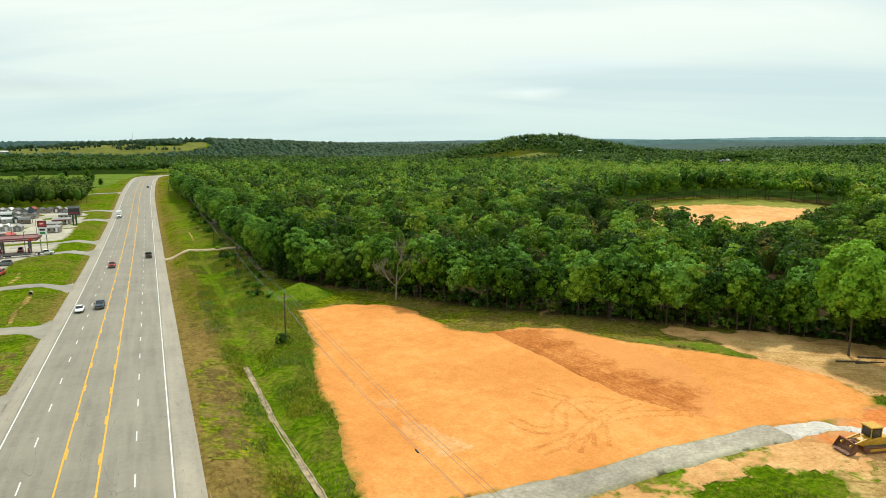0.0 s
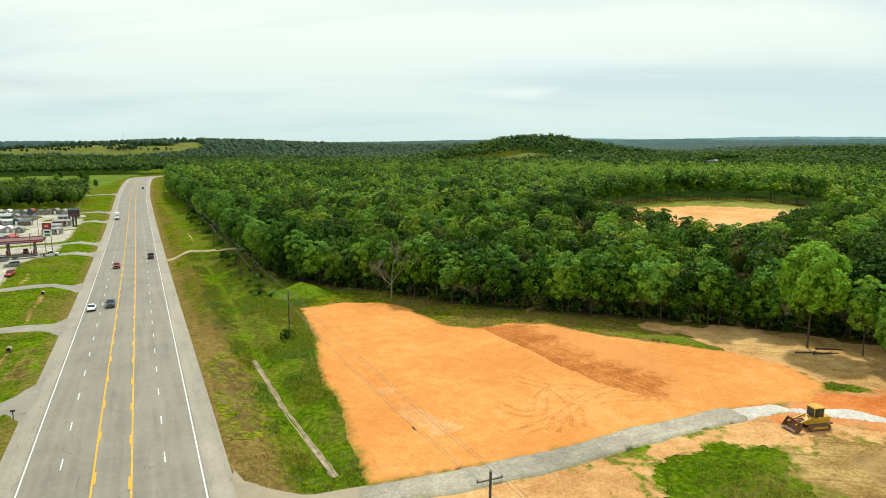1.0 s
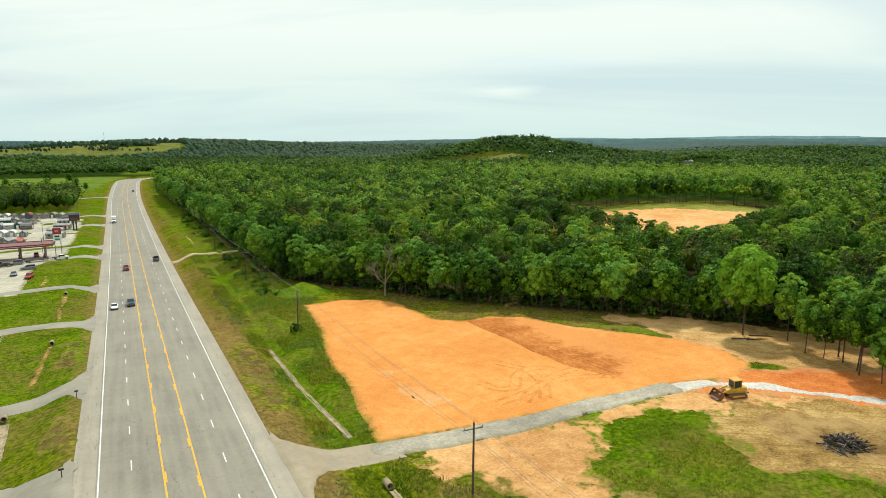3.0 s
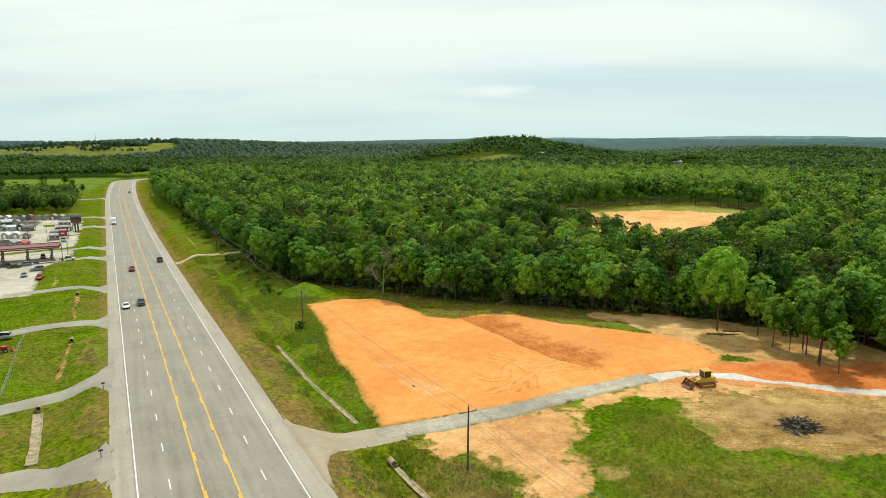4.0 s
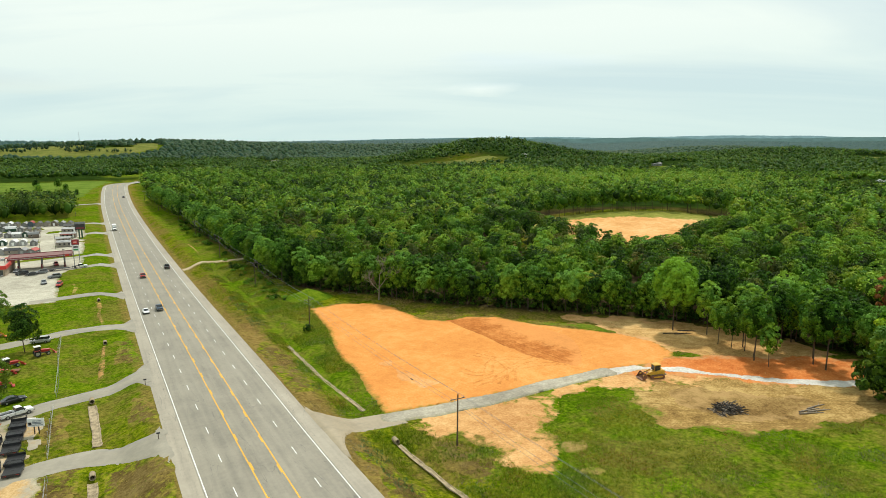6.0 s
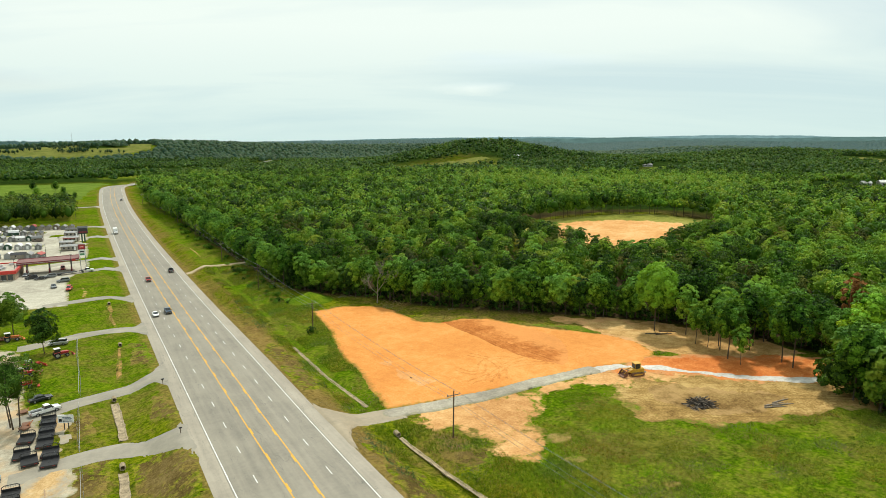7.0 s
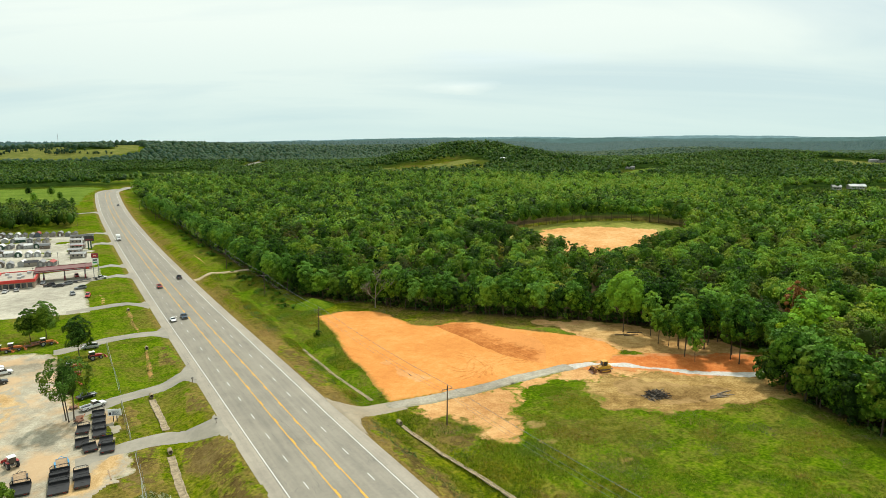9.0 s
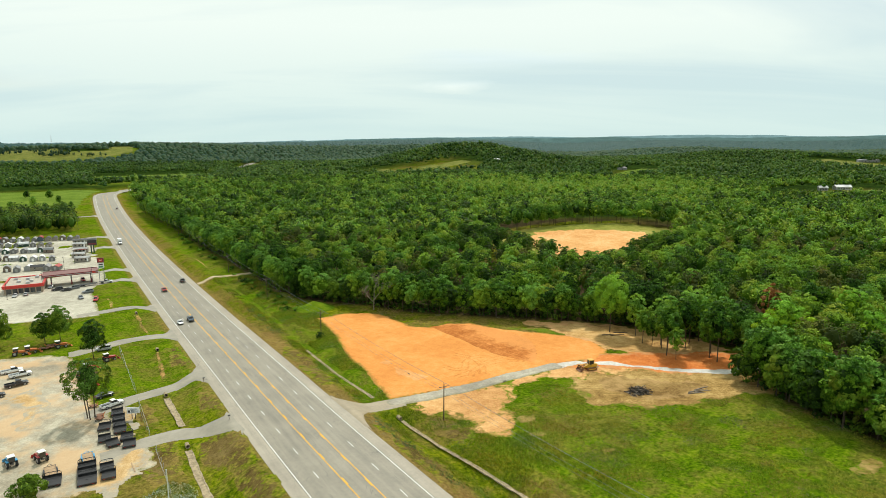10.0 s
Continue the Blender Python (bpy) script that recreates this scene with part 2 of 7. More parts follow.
def make_leaves(name, deep, mid, light, dry=(0.16, 0.15, 0.03), fine=1.6, glow=0.14, hues=1.0):
    """Leaf masses: one tint a tree (attribute), lowered at the crown's heart for shade, one a leaf spray (island); some
    light comes through the leaves.
    """
    s = Shader(name, 0.7, spec=0.12)
    tint = s.attribute("tint")
    isl = s.nodes.new("ShaderNodeNewGeometry").outputs["Random Per Island"]
    each = s.nodes.new("ShaderNodeObjectInfo").outputs["Random"]
    own = s.math("MULTIPLY", s.attribute("single"), s.math("SUBTRACT", s.math("MULTIPLY", each, 0.62), 0.26))
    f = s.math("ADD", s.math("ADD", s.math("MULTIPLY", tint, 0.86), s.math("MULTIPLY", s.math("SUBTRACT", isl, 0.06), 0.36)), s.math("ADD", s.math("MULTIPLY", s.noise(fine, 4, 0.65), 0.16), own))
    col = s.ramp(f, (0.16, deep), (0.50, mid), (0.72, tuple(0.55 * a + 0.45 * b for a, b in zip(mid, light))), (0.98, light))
    # kinds of tree differ in hue: some olive, some bluish
    kind_ = s.noise(0.11, 1, 0.4)
    col = s.mix(s.span(kind_, 0.54, 0.66, 0.0, 0.8 * hues), col, s.mix(1.0, col, (1.32, 0.92, 1.1), "MULTIPLY"))
    col = s.mix(s.span(kind_, 0.46, 0.34, 0.0, 0.8 * hues), col, s.mix(1.0, col, (0.74, 0.95, 2.0), "MULTIPLY"))
    col = s.mix(s.span(tint, 0.90, 1.0, 0.0, 0.45), col, dry)
    s.colour(col)
    through_ = s.nodes.new("ShaderNodeBsdfTranslucent")
    s.links.new(s.mix(1.0, col, (1.35, 1.25, 0.6), "MULTIPLY"), through_.inputs["Color"])
    both = s.nodes.new("ShaderNodeMixShader")
    both.inputs[0].default_value = glow
    s.links.new(s.bsdf.outputs[0], both.inputs[1]); s.links.new(through_.outputs[0], both.inputs[2])
    s.links.new(both.outputs[0], s.nodes["Material Output"].inputs[0])
    return s.mat


GRASS = make_grass()
DIRT = make_soil("orange_clay", (0.545, 0.212, 0.066), (0.63, 0.263, 0.084), (0.69, 0.335, 0.130), 0.25, tracks=(0.25, -0.97), track_tone=0.40)
DIRT_DARK = make_soil("turned_red_clay", (0.27, 0.088, 0.026), (0.44, 0.152, 0.046), (0.60, 0.255, 0.090), 0.0, tracks=(0.12, -0.99), track_tone=0.9, rim=(0.61, 0.255, 0.076))
RED_DIRT = make_soil("red_clay", (0.42, 0.115, 0.034), (0.56, 0.185, 0.060), (0.64, 0.280, 0.115), 0.3, tracks=(0.7, -0.7), rim=(0.52, 0.255, 0.105))
TAN_SOIL = make_soil("tan_soil", (0.40, 0.195, 0.085), (0.56, 0.31, 0.15), (0.66, 0.42, 0.23), 0.7, stone=0.4, tracks=(1, 0))
BROWN_SOIL = make_soil("brown_soil", (0.13, 0.076, 0.029), (0.29, 0.182, 0.073), (0.48, 0.330, 0.155), 0.45, tracks=(0.8, -0.6), track_tone=0.75)
GRAVEL = make_soil("gravel", (0.235, 0.212, 0.205), (0.345, 0.312, 0.300), (0.48, 0.44, 0.42), 0.03, stone=0.5, tracks=(1, 0))
WHITE_ROCK = make_soil("white_crushed_rock", (0.36, 0.33, 0.35), (0.53, 0.50, 0.54), (0.68, 0.65, 0.72), 0.0, stone=0.6, tracks=(1, -0.5))
LOT_GRAVEL = make_soil("pale_lot_gravel", (0.25, 0.218, 0.192), (0.365, 0.330, 0.300), (0.495, 0.455, 0.42), 0.5, stone=0.3, tracks=(0.4, 1), track_tone=0.3, stain=(0.55, 0.37, 0.20))
PALE_LOT = make_soil("white_lot_gravel", (0.29, 0.268, 0.262), (0.41, 0.385, 0.375), (0.54, 0.51, 0.50), 0.3, stone=0.3, tracks=(0.4, 1), track_tone=0.25)
FAR_MEADOW = make_soil("meadow", (0.085, 0.105, 0.022), (0.135, 0.150, 0.038), (0.195, 0.190, 0.060), 0.0, tracks=(1, 0), track_tone=0.15)
CLEARING_GRASS = make_soil("pale_clearing_grass", (0.13, 0.145, 0.028), (0.22, 0.225, 0.050), (0.32, 0.290, 0.100), 0.0, tracks=(1, 0), track_tone=0.3)
PASTURE = make_soil("green_pasture", (0.062, 0.110, 0.012), (0.105, 0.165, 0.020), (0.150, 0.205, 0.035), 0.0, tracks=(1, 0), track_tone=0.15)
ASPHALT = make_asphalt("worn_asphalt", (0.216, 0.195, 0.163))
SHOULDER = make_asphalt("pale_shoulder_asphalt", (0.290, 0.256, 0.215))
APRON = make_asphalt("driveway_asphalt", (0.252, 0.228, 0.192), False)
MOUTH = make_asphalt("sandy_asphalt", (0.285, 0.232, 0.165), False)
WHITE_LINE = plain("white_road_paint", (0.70, 0.70, 0.66), 0.7, vary=0.35, scale=1.5)
YELLOW_LINE = plain("yellow_road_paint", (0.74, 0.395, 0.035), 0.7, vary=0.35, scale=1.5)
CONCRETE = plain("concrete", (0.37, 0.295, 0.185), 0.9, spec=0.2, vary=0.6, scale=1.2)
RUST_LEAVES = make_leaves("dead_rust_leaves", (0.13, 0.048, 0.012), (0.29, 0.120, 0.034), (0.42, 0.22, 0.070), hues=0.0)
LIME_LEAVES = make_leaves("bright_green_leaves", (0.050, 0.120, 0.004), (0.155, 0.305, 0.010), (0.32, 0.50, 0.02))
FRESH_LEAVES = make_leaves("fresh_oak_leaves", (0.010, 0.032, 0.002), (0.062, 0.160, 0.006), (0.200, 0.385, 0.024), hues=0.0)
YARD_LEAVES = make_leaves("shade_tree_leaves", (0.014, 0.036, 0.002), (0.066, 0.128, 0.007), (0.185, 0.280, 0.022))
DARK_LEAVES = make_leaves("dark_green_leaves", (0.009, 0.026, 0.002), (0.042, 0.092, 0.005), (0.125, 0.210, 0.014))
LEAVES = make_leaves("oak_leaves", (0.007, 0.024, 0.001), (0.064, 0.152, 0.005), (0.250, 0.415, 0.032))
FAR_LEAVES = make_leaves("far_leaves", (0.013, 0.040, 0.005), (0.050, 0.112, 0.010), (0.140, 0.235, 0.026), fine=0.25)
# distance haze is put into the blue tone of these next two leaf colours
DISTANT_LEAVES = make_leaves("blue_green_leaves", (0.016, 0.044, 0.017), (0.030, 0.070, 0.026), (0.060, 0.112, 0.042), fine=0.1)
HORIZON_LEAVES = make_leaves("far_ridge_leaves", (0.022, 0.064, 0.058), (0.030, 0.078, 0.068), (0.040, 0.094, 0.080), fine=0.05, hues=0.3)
PINE_LEAVES = make_leaves("olive_pine_needles", (0.016, 0.028, 0.003), (0.066, 0.094, 0.011), (0.160, 0.185, 0.030))
BARK = plain("bark", (0.105, 0.080, 0.058), 0.95, spec=0.1, vary=0.5, scale=2.0)
DEAD_WOOD = plain("grey_dead_wood", (0.27, 0.225, 0.175), 0.95, spec=0.1, vary=0.4, scale=2.0)
POLE_WOOD = plain("weathered_pole_wood", (0.125, 0.088, 0.060), 0.9, spec=0.15, vary=0.4, scale=2.0)


# ---------------------------------------------------------------- lie of the land
def smooth_interp(x, xs, ys):
    """Monotone-ish smooth interpolation through knots (cubic Hermite)."""
    x = np.asarray(x, float); xs = np.asarray(xs, float); ys = np.asarray(ys, float)
    m = np.gradient(ys, xs)
    i = np.clip(np.searchsorted(xs, x) - 1, 0, len(xs) - 2)
    h = xs[i + 1] - xs[i]; u = np.clip((x - xs[i]) / h, 0, 1)
    return ((1 + 2 * u) * (1 - u) ** 2 * ys[i] + u * (1 - u) ** 2 * h * m[i] + u * u * (3 - 2 * u) * ys[i + 1] + u * u * (u - 1) * h * m[i + 1])
def step(a, b, x):
    u = np.clip((np.asarray(x, float) - a) / (b - a), 0, 1); return u * u * (3 - 2 * u)
RY = [-600, -200, -20, 50, 80, 110, 150, 190, 240, 290, 340, 400, 500, 600, 757, 1000, 1500, 6000]
RZ = [8, 8, 3.2, .4, -.75, -1.6, -2.9, -4.3, -5.6, -6.6, -7.3, -7.7, -7, -5, -2, -8, -18, -24]
SY = [-600, -100, 30, 64, 100, 150, 260, 400, 600, 800, 1200, 2000, 6000]
SR = [6, 3, -1.8, -2.9, -3.2, -2.8, -3.0, -5, -4.5, -3, -12, -24, -24]
SL = [6, 3, -2.0, -3.2, -3.6, -3.6, -4.3, -6.4, -5.0, -3, -12, -24, -24]
def road_z(y): return smooth_interp(y, RY, RZ)
def road_x(y):
    y = np.asarray(y, float)
    return np.maximum(y - 520, 0) ** 2 / 9500.0 + np.maximum(y - 770, 0) ** 2 / 600.0
HILLS = [(275, 255, 9.0, 85, 70), (802, 1210, 49, 180, 220), (150, 2250, 63, 700, 280), (-700, 1950, 38, 420, 260), (1300, 2300, 37, 600, 220), (2900, 2300, 30, 900, 380),
         (900, 3400, 46, 1300, 300), (2300, 3500, 40, 1000, 300), (3700, 1500, 34, 600, 700), (-600, 3300, 52, 900, 300), (1480, 930, 14, 260, 150), (1950, 1500, 22, 420, 220), (3500, 2900, 42, 800, 450)]
def ground_z(x, y):
    x = np.asarray(x, float); y = np.asarray(y, float)
    rx = x - road_x(y)
    side = np.where(rx > 0, smooth_interp(y, SY, SR), smooth_interp(y, SY, SL))
    k = step(13, 21, np.abs(rx))
    z = road_z(y) * (1 - k) + side * k
    for hx, hy, a, sx, sy in HILLS:
        z = z + a * np.exp(-((x - hx) / sx) ** 2 - ((y - hy) / sy) ** 2)
    return z


def smooth_noise(x, y, scale, seed=0):
    """Cheap value noise for arrays, about -1 to 1."""
    x, y = np.asarray(x, float) / scale, np.asarray(y, float) / scale
    ix, iy = np.floor(x), np.floor(y)
    fx, fy = x - ix, y - iy
    fx, fy = fx * fx * (3 - 2 * fx), fy * fy * (3 - 2 * fy)

    def h(a, b):
        v = np.sin(a * 127.1 + b * 311.7 + seed * 74.7) * 43758.5453
        return v - np.floor(v)
    top = h(ix, iy) * (1 - fx) + h(ix + 1, iy) * fx
    low = h(ix, iy + 1) * (1 - fx) + h(ix + 1, iy + 1) * fx
    return 2 * (top * (1 - fy) + low * fy) - 1


def inside_by(x, y, poly):
    """Signed distance to a closed outline: positive inside."""
    x, y = np.asarray(x, float), np.asarray(y, float)
    d = np.full(x.shape, 1e9)
    odd = np.zeros(x.shape, bool)
    for (ax, ay), (bx, by) in zip(poly, poly[1:] + poly[:1]):
        ex, ey = bx - ax, by - ay
        u = np.clip(((x - ax) * ex + (y - ay) * ey) / (ex * ex + ey * ey + 1e-9), 0, 1)
        d = np.minimum(d, np.hypot(x - ax - u * ex, y - ay - u * ey))
        if ay != by:
            odd ^= ((ay > y) != (by > y)) & (x < ex * (y - ay) / (by - ay) + ax)
    return np.where(odd, d, -d)


def along(x, y, line, half):
    """Distance inside a band of that half width along an open line."""
    x, y = np.asarray(x, float), np.asarray(y, float)
    d = np.full(x.shape, 1e9)
    for (ax, ay), (bx, by) in zip(line, line[1:]):
        ex, ey = bx - ax, by - ay
        u = np.clip(((x - ax) * ex + (y - ay) * ey) / (ex * ex + ey * ey + 1e-9), 0, 1)
        d = np.minimum(d, np.hypot(x - ax - u * ex, y - ay - u * ey))
    return half - d


def grid_lines(lo, hi, step_, far_lo, far_hi, grow=1.22):
    mid = list(np.arange(lo, hi + 0.01, step_))
    s, v = step_, hi
    while v < far_hi:
        s *= grow
        v = min(v + min(s, 160), far_hi)
        mid.append(v)
    s, v = step_, lo
    while v > far_lo:
        s *= grow
        v = max(v - min(s, 160), far_lo)
        mid.insert(0, v)
    return np.array(mid)


def mesh_object(name, verts, faces, material, smooth=True, attributes=()):
    me = bpy.data.meshes.new(name)
    me.from_pydata([tuple(v) for v in verts] if not isinstance(verts, np.ndarray) else verts.tolist(), [], faces if isinstance(faces, list) else faces.tolist())
    for key, values in attributes:
        a = me.attributes.new(key, "FLOAT", "POINT")
        a.data.foreach_set("value", np.asarray(values, np.float32))
    me.materials.append(material)
    if smooth:
        me.polygons.foreach_set("use_smooth", np.ones(len(me.polygons), bool))
    me.update()
    return new(name, me)


def grid_faces(nx, ny):
    i, j = np.meshgrid(np.arange(nx - 1), np.arange(ny - 1), indexing="ij")
    a = (i * ny + j).ravel()
    return np.stack([a, a + ny, a + ny + 1, a + 1], 1)


def crossing(y, centres):
    k = np.ones(np.shape(y))
    for c in centres:
        k = k * step(3.5, 8.0, np.abs(np.asarray(y, float) - c))
    return k


def relief(x, y):
    """Small unevenness away from the road, and the side ditches."""
    rx = np.abs(x - road_x(y))
    k = step(14, 24, rx)
    z = k * (0.35 * smooth_noise(x, y, 23, 1) + 0.12 * smooth_noise(x, y, 6, 2))
    # side ditches, filled where drives cross them
    right_fill, left_fill = crossing(y, (79.5, 262)), crossing(y, (91, 123, 176, 226, 288, 318))
    z = z - 1.1 * np.exp(-((x - road_x(y) - 23.4) / 2.0) ** 2) * step(-40, 10, y) * (1 - step(150, 190, y)) * right_fill
    z = z - 0.8 * np.exp(-((x - road_x(y) + 23.6) / 2.2) ** 2) * step(-40, 10, y) * (1 - step(250, 290, y)) * left_fill
    z = z - 1.2 * np.exp(-((x - road_x(y) - 24.0) / 4.0) ** 2) * step(150, 190, y) * right_fill
    return z


def land(x, y):
    return ground_z(x, y) + relief(x, y)


FOREST_EDGE = [(43, 2600), (60, 920), (36, 800), (28, 720), (27, 610), (31, 500), (34.5, 420), (36.5, 300), (37.5, 215), (41, 196), (50, 184), (62, 170), (71, 153), (82, 143), (92, 133), (102, 122),
               (112, 113), (122, 104), (131, 93), (136, 80), (139, 66), (140, 53), (128, 41), (114, 34), (110, 22), (105, 4), (100, -30), (104, -80), (160, -260), (4500, -260), (4500, 4600), (43, 4600)]
CLEARING = [(190, 238), (200, 254), (222, 258), (238, 252), (258, 240), (280, 228), (292, 212), (280, 196), (262, 188), (224, 178), (200, 166), (186, 170), (184, 200), (186, 222)]
FLOOR_OUTLINE = [(196, 230), (209, 246), (222, 254), (231, 249), (255, 230.5), (269, 220.5), (277, 211), (272, 200), (255, 190), (224, 178), (200, 166), (186, 170), (184, 200)]
MEADOWS = [[(335, 1560), (385, 1700), (440, 1815), (480, 1880), (505, 1860), (440, 1720), (375, 1575)], [(430, 1080), (540, 1160), (600, 1090), (700, 1060), (720, 1000), (600, 985), (500, 985)], [(770, 700), (860, 760), (960, 800), (960, 760), (860, 700)], [(1330, 560), (1480, 760), (1620, 780), (1500, 560)],
           [(690, 290), (640, 330), (690, 365), (800, 330), (860, 270), (760, 262)], [(30, 1300), (40, 1490), (240, 1470), (220, 1330), (130, 1280)],
           [(-900, 1950), (-900, 2240), (-20, 2240), (-14, 2130), (112, 2125), (130, 2235), (186, 2225), (178, 2100), (100, 2030), (30, 2000), (-75, 1975), (-160, 2000), (-400, 1940)], [(-330, 620), (-34, 640), (-22, 700), (-14, 780), (2, 860), (6, 905), (-20, 950), (-60, 935), (-104, 960), (-330, 950)]]
xs = np.unique(np.concatenate([grid_lines(-92, 150, 2.0, -4800, 4850), [-12.45, -11.9, 11.9, 12.45]]))
ys = grid_lines(-40, 330, 2.0, -1500, 4850)
gx, gy = np.meshgrid(xs, ys, indexing="ij")
gz = land(gx, gy) - 0.22 * (np.abs(gx - road_x(gy)) < 12.2)
from_road = gx - road_x(gy)
verge = np.where(from_road > 0, 1 - np.where(gy < 160, step(14, 22, from_road), 0.35 + 0.65 * step(13, 17, from_road)), 0.55 * (1 - step(13, 17, -from_road)))


def lush_at(x, y):
    """Where the grass is fresh: mown on one side of the highway, uncut on the other."""
    f = x - road_x(y)
    a = np.maximum(step(0, -14, f) * (0.15 + 0.55 * step(90, 125, y)), 0.8 * step(18, 22, f) * (1 - step(32, 42, f)) * step(70, 90, y))
    return np.maximum(a, 0.75 * step(26, 40, f) * (1 - step(78, 86, y)))


lush = lush_at(gx, gy)
in_forest = inside_by(gx, gy, FOREST_EDGE)
close_by = 1 - step(380, 470, np.hypot(gx, gy))
wood = step(-3, 2, in_forest) * (1 - step(-30, -24, inside_by(gx, gy, CLEARING))) * close_by
# far off, the floor of the woods is green scrub
scrub = (1 - close_by) * np.maximum(step(0, 20, in_forest), step(620, 660, gy)) * step(24, 34, np.abs(gx - road_x(gy)))
for outline in MEADOWS:
    cx, cy = sum(a for a, b in outline) / len(outline), sum(b for a, b in outline) / len(outline)
    l = math.hypot(cx, cy)
    for back_ in ((0, 60, 120, 180, 240) if abs(cx - 150) < 60 and l < 1600 else (0, 50) if l > 1950 else (0, 60, 120) if l > 1000 else (0, 35, 70)):
        scrub = scrub * (1 - step(-20, 5, inside_by(gx + cx / l * back_, gy + cy / l * back_, outline)))
ground = mesh_object("ground", np.stack([gx, gy, gz], -1).reshape(-1, 3), grid_faces(len(xs), len(ys)), GRASS, True, (("verge", verge.ravel()), ("wood", wood.ravel()), ("scrub", scrub.ravel()), ("lush", lush.ravel())))
tagged(ground, "rolling land with green grass, dry straw patches and wooded soil", "ground", kind="structure")


def patch(name, inside, box, step_, material, lift, label, category, ragged=0.6, kind="structure"):
    """A sheet laid over the ground where inside(x, y) is positive, with an uneven rim that dips to the grass."""
    px, py = np.arange(box[0], box[2] + step_, step_), np.arange(box[1], box[3] + step_, step_)
    X, Y = np.meshgrid(px, py, indexing="ij")

    def field(a, b):
        return inside(a, b) + ragged * (smooth_noise(a, b, 5.0, 3) + 0.6 * smooth_noise(a, b, 1.7, 4))
    D = field(X, Y)
    gxx, gyy = np.gradient(D, step_)
    n = np.maximum(np.hypot(gxx, gyy), 0.3)
    near = np.abs(D) < step_ * 0.75
    move = np.where(near, -D / n, 0)
    move = np.clip(move, -0.6 * step_, 0.6 * step_)
    X2, Y2 = X + move * gxx / n, Y + move * gyy / n
    D2 = np.where(near, 0.0, D)
    f = grid_faces(len(px), len(py))
    d = D2.ravel()
    keep = (d[f] >= -1e-6).all(1)
    f = f[keep]
    used = np.unique(f)
    remap = np.full(d.size, -1)
    remap[used] = np.arange(used.size)
    x, y, d = X2.ravel()[used], Y2.ravel()[used], d[used]
    z = land(x, y) + lift * step(-0.01, 0.8, d) + 0.02
    ob = mesh_object(name, np.stack([x, y, z], 1), remap[f], material, True, (("edge", d), ("lush", lush_at(x, y))))
    return tagged(ob, label, category, kind=kind)


# ---------------------------------------------------------------- highway
def strip(name, offset_a, offset_b, y0, y1, dy, lift, material, parent=None, thick=0.0):
    yy = np.arange(y0, y1 + dy * 0.5, dy)
    cx = road_x(yy)
    zz = road_z(yy) + lift

    def crown(o):
        return -0.018 * abs(o)
    rows_ = [np.stack([cx + o, yy, zz + crown(o)], 1) for o in np.linspace(offset_a, offset_b, 2 if abs(offset_b - offset_a) < 1 else 7)]
    if thick:
        rows_ = [rows_[0] - (0.05, 0, thick)] + rows_ + [rows_[-1] - (-0.05, 0, thick)]
    v = np.stack(rows_, 0)
    f = grid_faces(v.shape[0], v.shape[1])
    ob = mesh_object(name, v.reshape(-1, 3), f, material, False)
    if parent:
        ob.parent = parent
    return ob


road = strip("road", -9.6, 9.6, -400, 1010, 5.0, 0.22, ASPHALT, thick=0.3)
tagged(road, "five-lane highway of worn grey asphalt with painted lanes", "road", kind="structure")
for side in (-1, 1):
    sh = strip("shoulder", side * 9.6, side * 12.35, -400, 1010, 5.0, 0.216, SHOULDER, road, 0.3)
    tagged(sh, "pale asphalt shoulder")
    strip("edge_line", side * 9.30 - 0.09, side * 9.30 + 0.09, -400, 900, 5.0, 0.228, WHITE_LINE, road)
    strip("centre_line", side * 1.98 - 0.11, side * 1.98 + 0.11, -400, 900, 5.0, 0.228, YELLOW_LINE, road)


def road_tilt(y):
    return math.degrees(math.atan2(float(road_z(y + 2) - road_z(y - 2)), 4))


def paint_dash(name, width, length, material):
    w, l = width / 2, length / 2
    me = bpy.data.meshes.new(name)
    me.from_pydata([(-w, -l, 0), (w, -l, 0), (w, l, 0), (-w, l, 0), (-w, -l, -0.006), (w, -l, -0.006), (w, l, -0.006), (-w, l, -0.006)], [],
                   [(0, 1, 2, 3), (0, 4, 5, 1), (1, 5, 6, 2), (2, 6, 7, 3), (3, 7, 4, 0)])
    me.materials.append(material)
    return me


dash_white, dash_yellow = paint_dash("lane_dash", 0.16, 3.05, WHITE_LINE), paint_dash("yellow_dash", 0.20, 3.05, YELLOW_LINE)
for x, me, first in ((5.55, dash_white, 11.0), (-5.55, dash_white, 2.5), (1.76, dash_yellow, 6.0), (-1.76, dash_yellow, 9.0)):
    for k in range(-4, 48):
        y = first + 12.192 * k
        ob = new(me.name.split(".")[0], me)
        ob.parent = road
        ob.matrix_basis = pose(float(road_x(y)) + x, y, float(road_z(y)) + 0.232 - 0.018 * abs(x), road_tilt(y))


PALE_CLAY = make_soil("pale_orange_clay", (0.50, 0.235, 0.095), (0.62, 0.33, 0.15), (0.68, 0.43, 0.24), 0.3, stone=0.5, tracks=(0.6, -0.8))
ROCKY_CLAY = make_soil("stony_clay", (0.52, 0.235, 0.095), (0.62, 0.300, 0.130), (0.68, 0.40, 0.23), 0.0, stone=0.6, tracks=(0.6, -0.8))
PRESSED = make_soil("pressed_clay", (0.36, 0.125, 0.038), (0.54, 0.210, 0.064), (0.66, 0.310, 0.115), 0.0, track_tone=0.3)
